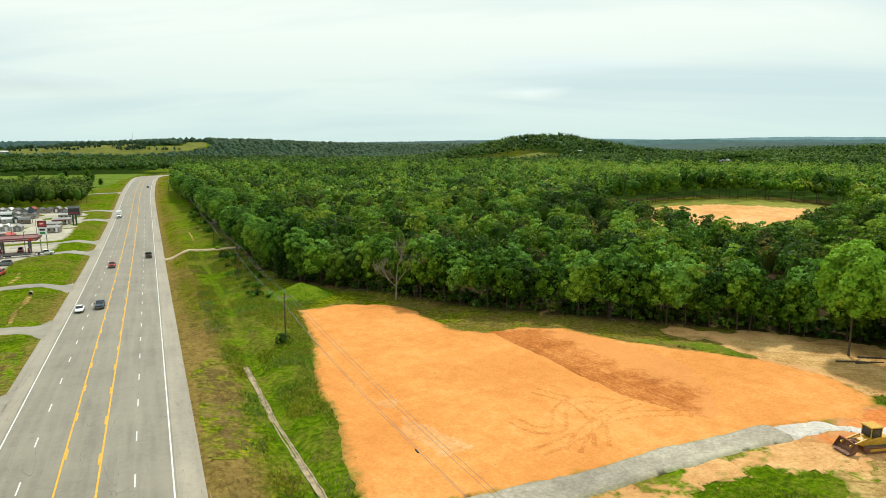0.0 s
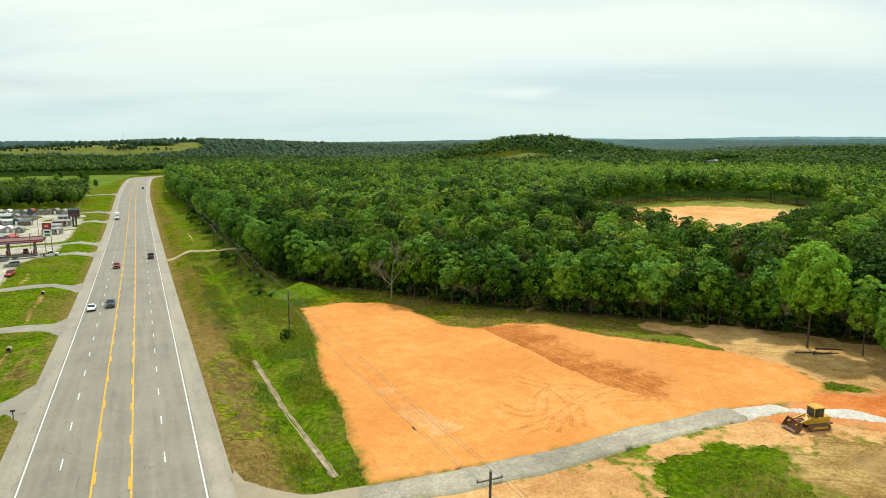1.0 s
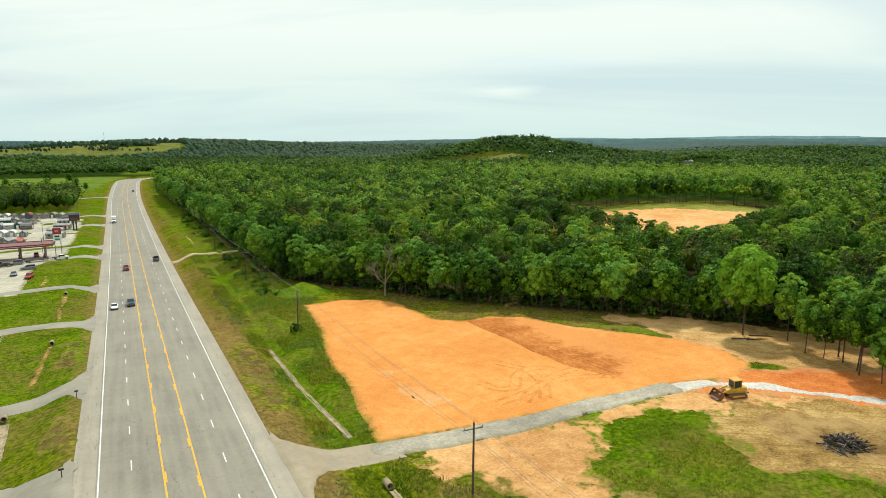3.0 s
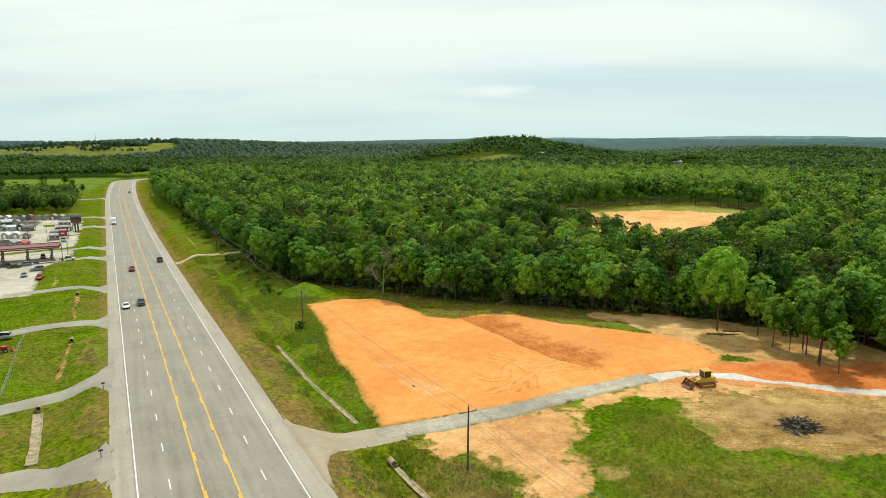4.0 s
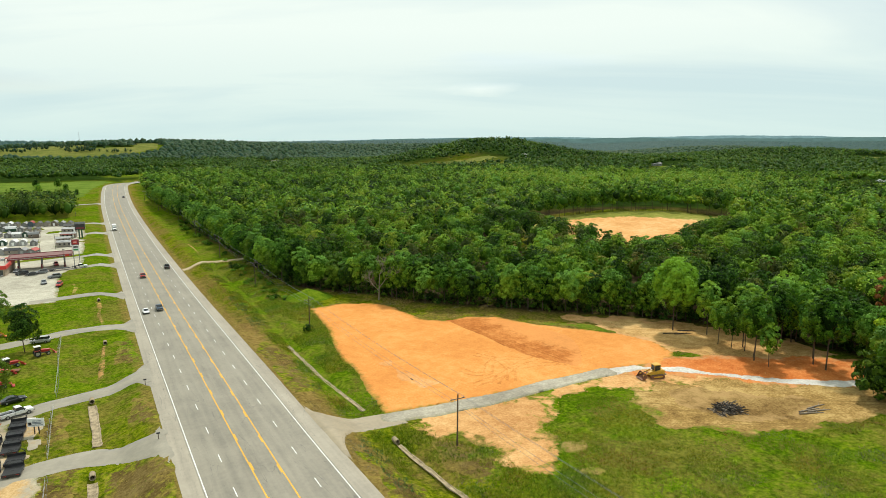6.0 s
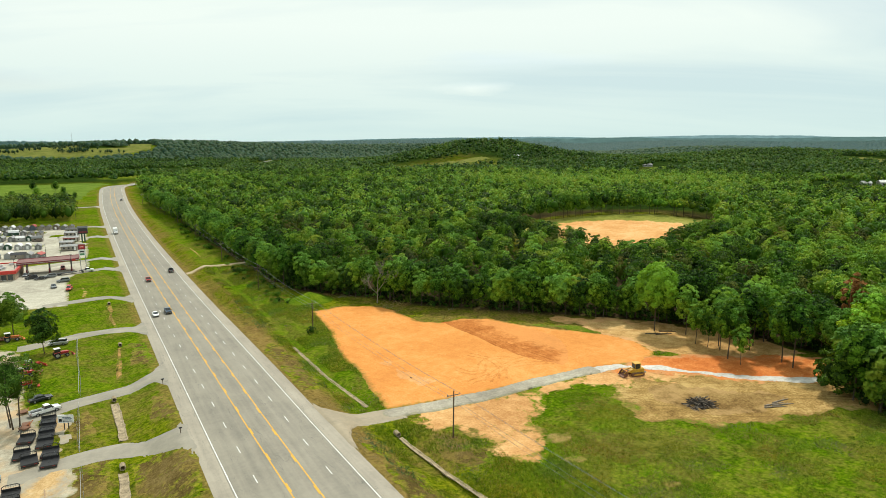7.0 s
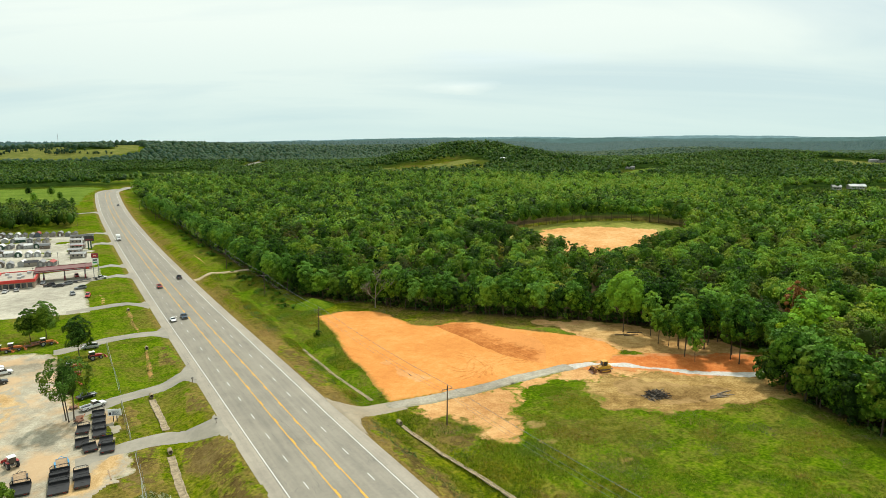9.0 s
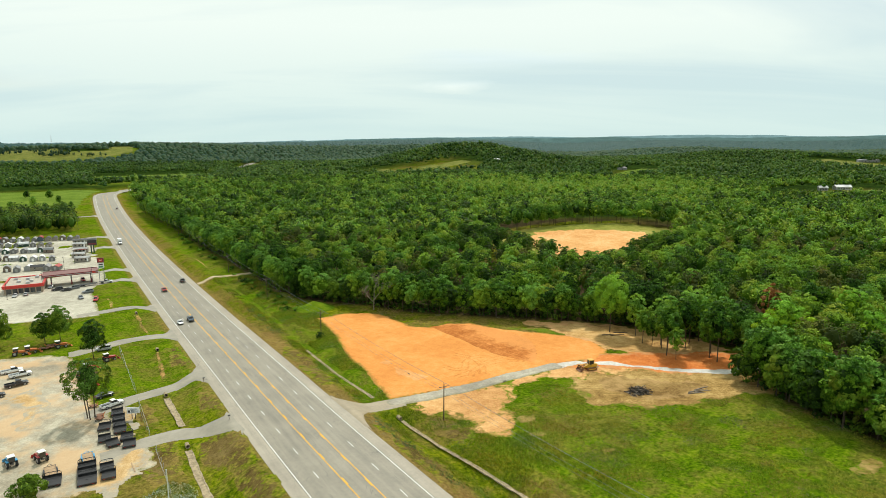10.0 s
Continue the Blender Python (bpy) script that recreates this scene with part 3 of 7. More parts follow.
GREEN_STRIP = make_soil("fresh_grass", (0.045, 0.085, 0.006), (0.090, 0.145, 0.010), (0.17, 0.20, 0.025), 0.5, track_tone=0.2)

# ---------------------------------------------------------------- bare ground, drives and lots
PAD = [(37.3, 163.8), (43.1, 165), (48.6, 164.6), (55, 161.5), (59.5, 157), (61.3, 151.8), (61.6, 145), (63, 136.5), (67.5, 131.5), (76.4, 132.5), (83.3, 127), (88, 117), (94, 110), (100, 103), (105, 96), (108, 88), (104, 78), (95, 74), (88, 77), (68, 79), (54, 79), (40, 80), (31, 81.5), (26.3, 82.3), (27, 88.9), (28.2, 96.5), (29.9, 104.2), (30.8, 117.7), (32.5, 130.2), (35.2, 138.2), (36.1, 150.7)]
patch("clay_pad", lambda x, y: inside_by(x, y, PAD), (20, 74, 116, 176), 0.8, DIRT, 0.10, "graded building pad of bright orange clay with tyre tracks", "dirt pad", 0.5)
TURNED = [(68.2, 132), (73, 131.6), (78.8, 130.4), (83, 125), (88, 114), (91, 104), (88, 95), (83, 88), (79, 84.5), (76.2, 83), (73.5, 89.1), (70.6, 96.6), (69.0, 112.1), (68.2, 122)]
turned = patch("turned_clay", lambda x, y: inside_by(x, y, TURNED), (60, 80, 96, 138), 0.6, DIRT_DARK, 0.16, "darker strip of freshly turned red-brown clay", "dirt pad", 0.35)
# it is darkest along its straight edge and thins out towards the woods
tv = np.empty(len(turned.data.vertices) * 3, np.float32)
turned.data.vertices.foreach_get("co", tv)
tv = tv.reshape(-1, 3)
thin_out = np.interp(-along(tv[:, 0], tv[:, 1], [(68.0, 135), (68.6, 122), (69.0, 112), (70.5, 97), (73.5, 89), (77, 81)], 0.0), [0, 4, 9, 14], [7.2, 5.0, 2.4, -1.5])
thin_out = np.minimum(thin_out, -0.9 * along(tv[:, 0], tv[:, 1], [(76, 131.6), (78.8, 130.4), (83, 125), (88, 114), (91, 104), (88, 95), (83, 88), (79, 84.5), (76.2, 83)], 0.0) - 0.6)
turned.data.attributes["edge"].data.foreach_set("value", thin_out.astype(np.float32))
ROCKY = [(37, 110), (40, 109), (40.5, 100), (42.5, 95), (45, 91), (43, 89.5), (39, 91.5), (37, 96), (37, 104)]
patch("rocky_streak", lambda x, y: inside_by(x, y, ROCKY), (31, 84, 50, 116), 0.6, ROCKY_CLAY, 0.13, "pale stony streak across the clay pad", "dirt pad", 1.6)
STRIP = [(86, 123), (90, 119), (96, 113), (103, 107.5), (104, 98), (101, 99.5), (96, 107), (90, 114)]
patch("grass_strip", lambda x, y: inside_by(x, y, STRIP), (82, 94, 108, 128), 0.7, GREEN_STRIP, 0.24, "thin strip of fresh green grass beside the clay", "grass", 0.9)


def tyre_track(points, gauge=0.0, width=0.6):
    """A pressed wheel track along a smooth line over the pad."""
    pts = [Vector((a, b, 0)) for a, b in points]
    line = []
    for k in range(len(pts) - 1):
        p0, p1, p2, p3 = pts[max(k - 1, 0)], pts[k], pts[k + 1], pts[min(k + 2, len(pts) - 1)]
        for u in np.linspace(0, 1, 10, endpoint=False):
            line.append(0.5 * ((2 * p1) + (p2 - p0) * u + (2 * p0 - 5 * p1 + 4 * p2 - p3) * u * u + (3 * p1 - p0 - 3 * p2 + p3) * u ** 3))
    vv = []
    for i, p in enumerate(line):
        w = (line[min(i + 1, len(line) - 1)] - line[max(i - 1, 0)]).normalized()
        n = Vector((w.y, -w.x, 0))
        for o in (gauge - width / 2, gauge + width / 2):
            q = p + n * (o + random.uniform(-0.08, 0.08))
            vv.append((q.x, q.y, float(land(q.x, q.y)) + 0.128))
    ff = [(2 * i, 2 * i + 1, 2 * i + 3, 2 * i + 2) for i in range(len(line) - 1)]
    ob = mesh_object("tyre_track", vv, ff, PRESSED, True, (("edge", np.full(len(vv), 9.0)),))
    return tagged(ob, "faint wheel track pressed into the clay", "tyre track", kind="structure")


for track in ([(52, 95), (53, 91.5), (56, 90.5), (60, 95.5), (65, 97), (69, 94)], [(50, 86), (58, 88), (66, 92), (72, 93)], [(58, 84), (62, 90), (63, 97), (60, 103)], [(54, 84.5), (60, 89), (67, 90), (75, 87)], [(74, 86), (79, 92), (82, 99)]):
    for g_ in (-0.9, 0.9):
        tyre_track(track, g_)
TAN = [(27.5, 77), (27.5, 73.5), (33, 65), (37, 58), (36.5, 50), (40, 46), (45, 50), (48, 57), (53, 64), (61, 69.5), (71, 70), (82, 65), (98, 58), (110, 50), (120, 46), (124, 52), (118, 60), (100, 72), (88, 76), (60, 78), (40, 78.5), (30, 79)]
patch("tan_soil", lambda x, y: inside_by(x, y, TAN), (22, 40, 130, 82), 0.8, TAN_SOIL, 0.06, "pale tan soil with pebbles and thin weeds", "bare soil", 2.4)
RED = [(82, 74), (90, 66), (104, 53), (118, 42), (134, 36), (140, 48), (132, 58), (120, 66), (108, 74), (98, 80)]
patch("red_clay", lambda x, y: inside_by(x, y, RED), (76, 32, 146, 84), 0.8, RED_DIRT, 0.09, "loose red-orange clay beside the drive", "bare soil", 2.0)
BROWN = [(80, 71), (72, 62), (69, 52), (71, 47), (80, 40), (90, 36), (100, 34), (116, 28), (124, 34), (122, 47), (108, 58), (93, 69)]
patch("brown_soil", lambda x, y: inside_by(x, y, BROWN), (64, 24, 130, 72), 0.8, BROWN_SOIL, 0.05, "scraped brown soil with wheel marks", "bare soil", 2.6)
DARK_SOIL = make_soil("dark_turned_soil", (0.10, 0.058, 0.024), (0.22, 0.135, 0.058), (0.36, 0.245, 0.115), 0.0, tracks=(0.75, -0.66), track_tone=0.35, rim=(0.35, 0.225, 0.092))
CHURNED = [(85, 62), (94, 57), (104, 46), (104, 42), (91, 41), (83, 43), (79, 48), (81, 56)]
patch("churned_soil", lambda x, y: inside_by(x, y, CHURNED), (72, 36, 114, 68), 0.8, DARK_SOIL, 0.09, "dark churned soil round a heap of burnt brush", "bare soil", 2.2)
DUST_SOIL = make_soil("dusty_soil", (0.25, 0.138, 0.056), (0.46, 0.275, 0.120), (0.62, 0.41, 0.215), 0.12, tracks=(0.8, -0.6), track_tone=0.6, rim=(0.56, 0.315, 0.140))
DUSTY = [(100, 119), (110, 112), (120, 105), (130, 94), (136, 81), (139, 67), (138, 56), (128, 57), (118, 62), (108, 72), (103, 80), (105, 90), (104, 100), (103, 108)]
patch("dusty_soil", lambda x, y: inside_by(x, y, DUSTY), (90, 50, 144, 124), 0.8, DUST_SOIL, 0.07, "dusty brown soil at the foot of the woods", "bare soil", 2.2)
DRIVE = [(9, 79.5), (15.6, 80.2), (27, 79.8), (40.9, 78.4), (53.6, 78.0), (68, 78.2), (80, 77.2)]
FLARE = [(12.2, 95), (12.6, 89.5), (13.3, 86.2), (15.4, 84.2), (20, 83.5), (27, 82.4), (29, 76.4), (21, 77.2), (17.4, 76.4), (15.2, 73.8), (13.8, 70.5), (12.9, 66), (12.2, 60)]
patch("drive_mouth", lambda x, y: inside_by(x, y, FLARE), (12.36, 57, 30, 102), 0.35, MOUTH, 0.17, "sandy asphalt apron where a drive meets the highway", "driveway", 0.1)
patch("gravel_drive", lambda x, y: along(x, y, DRIVE[2:], 2.6), (22, 72, 81, 86), 0.6, GRAVEL, 0.24, "grey gravel drive that leaves the highway", "driveway", 0.3)
DRIVE_FAR = [(79, 77.3), (88, 75.5), (95, 69), (105, 57), (115, 46), (124, 42), (150, 34)]
patch("white_rock_drive", lambda x, y: along(x, y, DRIVE_FAR, 1.7), (77, 28, 150, 80), 0.6, WHITE_ROCK, 0.2, "freshly laid white crushed-rock drive", "driveway", 0.9)
patch("clearing_grass", lambda x, y: inside_by(x, y, CLEARING) + 12, (170, 150, 314, 284), 1.5, CLEARING_GRASS, 0.40, "pale dry grass round a clearing in the woods", "grass", 2.0)
patch("clearing_floor", lambda x, y: inside_by(x, y, FLOOR_OUTLINE), (180, 160, 290, 262), 1.5, PALE_CLAY, 0.55, "round clearing of pale orange soil within the woods", "dirt pad", 2.0)

PALE_TRACK = make_soil("pale_dirt_track", (0.33, 0.25, 0.18), (0.45, 0.36, 0.28), (0.55, 0.46, 0.37), 0.3, tracks=(1, -0.1), track_tone=0.4)
# farm track on the wooded side
patch("farm_track", lambda x, y: along(x, y, [(12.2, 265), (24, 262.5), (46, 259)], 2.4), (12.3, 250, 48, 275), 0.5, PALE_TRACK, 0.35, "narrow pale dirt track into the woods", "driveway", 0.3)

# driveways towards the dealer's yard and the filling station
APRONS = [[(-12.2, 87.5), (-24, 93), (-31, 92.5), (-40, 90)], [(-12.2, 127), (-20, 124), (-31, 121), (-42, 116)], [(-12.2, 177), (-30, 176.5), (-44, 173)],
          [(-12.2, 226), (-24, 226), (-40, 224)], [(-12.2, 329), (-30, 318), (-40, 312)], [(-12.2, 297), (-24, 288), (-36, 282)], [(-12.0, 420), (-30, 405)], [(-11.5, 470), (-28, 462), (-70, 458)], [(-11, 600), (-26, 598), (-60, 590)]]
for line in APRONS:
    near_road = [(-11.8, line[0][1] + 9), (-14.5, line[0][1] + 3), (-20, line[0][1]), (-14.5, line[0][1] - 5), (-11.8, line[0][1] - 11)]
    x_lo = min(a for a, b in line) - 1
    y_lo, y_hi = min(b for a, b in line) - 12, max(b for a, b in line) + 12
    patch("driveway", lambda x, y, line=line, near_road=near_road: np.maximum(along(x, y, line, 2.9), inside_by(x, y, near_road)), (x_lo, y_lo, -12.3, y_hi), 0.9, APRON, 0.12,
          "grey asphalt side drive onto the highway", "driveway", 0.12)
YARD = [(-30, 79), (-31, 92), (-35, 100), (-36, 112), (-39, 118), (-41, 127), (-42, 150), (-44, 171), (-50, 176), (-70, 182), (-95, 186), (-95, 70), (-60, 72), (-45, 76)]
patch("dealer_yard", lambda x, y: inside_by(x, y, YARD), (-98, 66, -27, 190), 1.0, LOT_GRAVEL, 0.05, "pale gravel yard with tan and grey stains", "yard", 0.7)
STATION_LOT = [(-33, 219), (-33, 238), (-33, 273), (-30, 283), (-26, 290), (-25, 312), (-26, 322), (-33, 322), (-60, 316), (-100, 318), (-100, 225), (-70, 228), (-52, 222)]
patch("station_lot", lambda x, y: inside_by(x, y, STATION_LOT), (-102, 216, -22, 326), 1.2, PALE_LOT, 0.05, "pale paved and gravel forecourt", "forecourt", 0.4)
SHED_LOT = [(-25, 330), (-24, 400), (-24, 462), (-60, 470), (-150, 480), (-150, 328), (-60, 322)]
patch("shed_lot", lambda x, y: inside_by(x, y, SHED_LOT), (-152, 318, -20, 484), 2.0, PALE_LOT, 0.05, "pale gravel sales lot", "yard", 0.5)

# far open meadows among the woods
for outline in MEADOWS:
    bx = [a for a, b in outline]; by = [b for a, b in outline]
    patch("meadow", lambda x, y, outline=outline: inside_by(x, y, outline), (min(bx) - 10, min(by) - 10, max(bx) + 10, max(by) + 10), max(4.0, (max(bx) - min(bx)) / 40), PASTURE if outline in (MEADOWS[2], MEADOWS[5], MEADOWS[7]) else FAR_MEADOW, 0.8, "open pale green pasture among woods", "meadow", 4.0)


# ---------------------------------------------------------------- woods
rng = np.random.default_rng(7)


def ico(level):
    bm = bmesh.new()
    bmesh.ops.create_icosphere(bm, subdivisions=level, radius=1)
    v = np.array([p.co[:] for p in bm.verts])
    f = np.array([[p.index for p in q.verts] for q in bm.faces])
    bm.free()
    return v, f


ICO1, ICO2 = ico(1), ico(2)


def scatter(inside, box, gap, jitter=0.42):
    """Jittered points on a grid, where inside(x, y) holds."""
    a = np.arange(box[0], box[2], gap)
    b = np.arange(box[1], box[3], gap)
    X, Y = np.meshgrid(a, b, indexing="ij")
    X = X + gap * 0.5 * (np.arange(len(b)) % 2)[None, :]
    X = (X + rng.uniform(-jitter, jitter, X.shape) * gap).ravel()
    Y = (Y + rng.uniform(-jitter, jitter, Y.shape) * gap).ravel()
    ok = inside(X, Y)
    return X[ok], Y[ok]


def crowns(x, y, z, radius, height, lobes, clumps, leaf, depth=0.6, low=-0.25, tint=None, airy=1.0):
    """Leaf masses of many trees: rounded puffs of leaf sprays spread over each crown, round a heart of foliage tinted
    dark for inner shade.
    """
    n = len(x)
    if tint is None:
        tint = np.clip(0.46 + 0.31 * rng.standard_normal(n) + 0.16 * smooth_noise(x, y, 55, 9), 0, 0.97)
    # puffs spread over the crown's dome
    k = np.arange(lobes)[None, :] + rng.uniform(-0.3, 0.3, (n, lobes))
    up_ = np.clip(1 - (1 - low) * (k + 0.5) / lobes, -0.95, 1)
    turn_ = k * 2.39996 + rng.uniform(0, 6.283, (n, 1))
    flat = np.sqrt(1 - up_ ** 2)
    hc = height[:, None] * depth * 0.5
    lr = radius[:, None] * rng.uniform(0.22, 0.46, (n, lobes)) * (1.3 if lobes < 9 else min(1.0, (16 / lobes) ** 0.35)) * airy
    sx, sy = rng.uniform(0.82, 1.2, (n, 1)), rng.uniform(0.82, 1.2, (n, 1))
    reach = rng.uniform(0.60, 0.86, (n, lobes))
    lx = x[:, None] + np.cos(turn_) * flat * radius[:, None] * reach * sx
    ly = y[:, None] + np.sin(turn_) * flat * radius[:, None] * reach * sy
    lz = (z + height)[:, None] - hc + up_ * (hc - lr * 0.70) * rng.uniform(0.80, 1.10, (n, lobes))
    C = np.stack([lx, ly, lz], -1).reshape(-1, 3)
    R = lr.reshape(-1)
    tl = np.repeat(tint, lobes)
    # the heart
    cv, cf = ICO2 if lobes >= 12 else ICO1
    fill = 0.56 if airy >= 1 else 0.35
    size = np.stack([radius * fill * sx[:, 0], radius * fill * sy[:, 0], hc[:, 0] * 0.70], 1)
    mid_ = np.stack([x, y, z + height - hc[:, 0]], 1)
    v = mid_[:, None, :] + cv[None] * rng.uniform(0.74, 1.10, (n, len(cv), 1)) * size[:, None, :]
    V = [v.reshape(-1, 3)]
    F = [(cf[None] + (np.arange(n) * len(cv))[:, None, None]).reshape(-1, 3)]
    # shade inside the crown is put into the heart's lower tint
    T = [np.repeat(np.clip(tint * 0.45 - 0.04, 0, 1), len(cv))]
    q = n * clumps
    w = np.repeat(np.arange(n), clumps)
    k = w * lobes + rng.integers(0, lobes, q)
    d = rng.standard_normal((q, 3))
    d /= np.linalg.norm(d, axis=1)[:, None]
    out = C[k] - mid_[w]
    out /= np.linalg.norm(out, axis=1)[:, None] + 1e-6
    d = d + out * 0.85 + np.array([0, 0, 0.40])
    d /= np.linalg.norm(d, axis=1)[:, None]
    c = C[k] + d * (R[k] * rng.uniform(0.80, 1.16, q))[:, None] * np.array([1, 1, 0.85])
    inner = rng.uniform(0, 1, q) < 0.16
    c = np.where(inner[:, None], mid_[w] + d * size[w] * rng.uniform(0.9, 1.15, q)[:, None], c)
    nn = d + (0.36 if lobes >= 12 else 0.26) * rng.standard_normal(d.shape)
    nn /= np.linalg.norm(nn, axis=1)[:, None]
    a = np.cross(nn, rng.standard_normal(d.shape))
    a /= np.linalg.norm(a, axis=1)[:, None]
    b = np.cross(nn, a)
    s = (leaf * rng.uniform(0.50, 1.30, q))[:, None]
    skew = rng.uniform(-0.5, 0.5, (q, 1))
    V.append(np.stack([c + a * s + b * s * skew, c + b * s * 0.85 - a * s * 0.55, c - b * s * 0.85 - a * s * 0.45 + nn * s * 0.25], 1).reshape(-1, 3))
    T.append(np.repeat(np.clip(tl[k] + rng.uniform(-0.10, 0.14, q) + rng.uniform(-0.12, 0.12, n * lobes)[k], 0, 1), 3))
    F.append(n * len(cv) + np.arange(q * 3).reshape(-1, 3))
    return np.concatenate(V), np.concatenate(F), np.concatenate(T)


def dome_crowns(x, y, z, radius, height, rings, tint):
    """Simple far crowns: uneven six-sided domes, with one or two rings of faces."""
    n = len(x)
    levels = ((1.0, 0.0), (0.80, 0.62), (0.0, 1.0)) if rings == 2 else ((1.0, 0.0), (0.0, 1.0))
    V = []
    turn_ = rng.uniform(0, 6.283, (n, 1))
    for r_, h_ in levels:
        k = 6 if r_ else 1
        a = np.arange(k)[None, :] * math.pi / 3 + turn_ + rng.uniform(-0.3, 0.3, (n, k))
        rr = radius[:, None] * r_ * rng.uniform(0.75, 1.25, (n, k))
        V.append(np.stack([x[:, None] + np.cos(a) * rr, y[:, None] + np.sin(a) * rr, (z + height * (0.30 + 0.70 * h_))[:, None] + rng.uniform(-0.08, 0.08, (n, k)) * height[:, None]], -1))
    V = np.concatenate(V, 1)
    m = V.shape[1]
    f = []
    for i in range(6):
        j = (i + 1) % 6
        if rings == 2:
            f += [(i, j, 6 + j), (i, 6 + j, 6 + i), (6 + i, 6 + j, 12)]
        else:
            f.append((i, j, 6))
    F = (np.array(f)[None] + (np.arange(n) * m)[:, None, None]).reshape(-1, 3)
    return V.reshape(-1, 3), F, np.repeat(tint, m)


def leaf_mesh(name, data, material, single=0.0):
    v, f, tint = data
    me = bpy.data.meshes.new(name)
    me.vertices.add(len(v))
    me.vertices.foreach_set("co", v.astype(np.float32).ravel())
    me.loops.add(f.size)
    me.loops.foreach_set("vertex_index", f.astype(np.int32).ravel())
    me.polygons.add(len(f))
    me.polygons.foreach_set("loop_start", np.arange(0, f.size, 3, dtype=np.int32))
    a = me.attributes.new("tint", "FLOAT", "POINT")
    a.data.foreach_set("value", tint.astype(np.float32))
    a = me.attributes.new("single", "FLOAT", "POINT")
    a.data.foreach_set("value", np.full(len(v), single, np.float32))
    me.materials.append(material)
    me.update(calc_edges=True)
    me.validate()
    return me


def stuff(name, data, material, label, category):
    return tagged(new(name, leaf_mesh(name, data, material)), label, category, kind="stuff")


def open_view(x, y):
    """Pastures, and strips on their near side kept treeless so that the camera sees them."""
    ok = np.ones(np.shape(x), bool)
    for outline in MEADOWS:
        cx, cy = sum(a for a, b in outline) / len(outline), sum(b for a, b in outline) / len(outline)
        l = math.hypot(cx, cy)
        for back_ in ((0, 60, 120, 180, 240) if abs(cx - 150) < 60 and l < 1600 else (0, 50) if l > 1950 else (0, 60, 120) if l > 1000 else (0, 35, 70)):
            ok &= inside_by(x + cx / l * back_, y + cy / l * back_, outline) < -5
    return ok


BRIGHT = ((147, 46.5, 1.25), (151.5, 43.5, 1.15), (155, 24.2, 1.25), (137, 68.7, 1.1), (176, 40, 1.3))
RUST_AT = (157, 56)


def in_woods(x, y, lo, hi=1e9):
    d = inside_by(x, y, FOREST_EDGE)
    for bx, by in [b[:2] for b in BRIGHT] + [RUST_AT]:
        d = np.where(np.hypot(x - bx, y - by) < 4.6, -9, d)
    ok = (d > lo) & (d < hi) & (inside_by(x, y, CLEARING) < np.where(x + y > 436, -6, -2.5)) & (np.abs(x - road_x(y)) > 24)
    return ok & open_view(x, y)


def in_view(x, y, margin=0.0):
    """The wedge of land that the walk looks over, with a wide margin."""
    ang = np.degrees(np.arctan2(x + 40, y + 80))
    return (ang > -12 - margin) & (ang < 74 + margin)


def woods_shape(x, y, r_lo, r_hi, h_lo, h_hi):
    """Crown radius, height and tint of every tree in a stretch of woods."""
    r = rng.uniform(r_lo, r_hi, len(x))
    h = rng.uniform(h_lo, h_hi, len(x)) * (1 + 0.10 * smooth_noise(x, y, 45, 5))
    # a belt of young, fresh green growth, its bearing and distance fitted to the camera's view
    young = np.exp(-((np.hypot(x, y) - 700) / 140) ** 2) * step(28, 36, np.degrees(np.arctan2(x, y))) * (1 - step(52, 62, np.degrees(np.arctan2(x, y))))
    tint = np.clip(0.36 + np.where(np.hypot(x, y) > 900, 0.17, 0.29) * rng.standard_normal(len(x)) + 0.20 * smooth_noise(x, y, 55, 9) + 0.42 * young, 0, 0.97)
    # trees on the near side of the clearing are lowered to fit the camera's view of its floor
    h = np.where(inside_by(x - 22, y - 22, CLEARING) > -14, h * 0.88, h)
    h = np.where((inside_by(x, y, CLEARING) > -9) & (x + y < 440), h * 0.75, h)
    return r, h, tint


def add_woods(name, x, y, r_lo, r_hi, h_lo, h_hi, lobes, clumps, leaf, material, label, depth=0.6):
    r, h, tint = woods_shape(x, y, r_lo, r_hi, h_lo, h_hi)
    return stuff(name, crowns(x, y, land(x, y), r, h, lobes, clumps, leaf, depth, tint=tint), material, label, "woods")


def add_far_woods(name, x, y, r_lo, r_hi, h_lo, h_hi, rings, material, label):
    r, h, tint = woods_shape(x, y, r_lo, r_hi, h_lo, h_hi)
    ob = stuff(name, dome_crowns(x, y, land(x, y), r, h, rings, 0.25 + 0.45 * tint), material, label, "woods")
    ob.data.polygons.foreach_set("use_smooth", np.ones(len(ob.data.polygons), bool))
    return ob


def dist(x, y):
    return np.hypot(x + 10, y + 10)


x, y = scatter(lambda x, y: in_woods(x, y, 9) & (dist(x, y) < 340) & in_view(x, y), (30, -80, 340, 340), 7.6)
pick = rng.uniform(0, 1, len(x)) < 0.16 + 0.25 * (smooth_noise(x, y, 60, 21) > 0.35)
add_woods("near_woods", x[~pick], y[~pick], 3.2, 5.0, 10.5, 17.0, 18, 900, 0.37, LEAVES, "dense green oak woods in full summer leaf", 0.68)
add_woods("pine_woods", x[pick], y[pick], 2.4, 3.4, 11.5, 15.5, 12, 480, 0.33, PINE_LEAVES, "dull olive pines scattered through the oak woods", 0.7)
x, y = scatter(lambda x, y: in_woods(x, y, 2) & (dist(x, y) >= 340) & (dist(x, y) < 900) & in_view(x, y), (24, -80, 900, 900), 9.0)
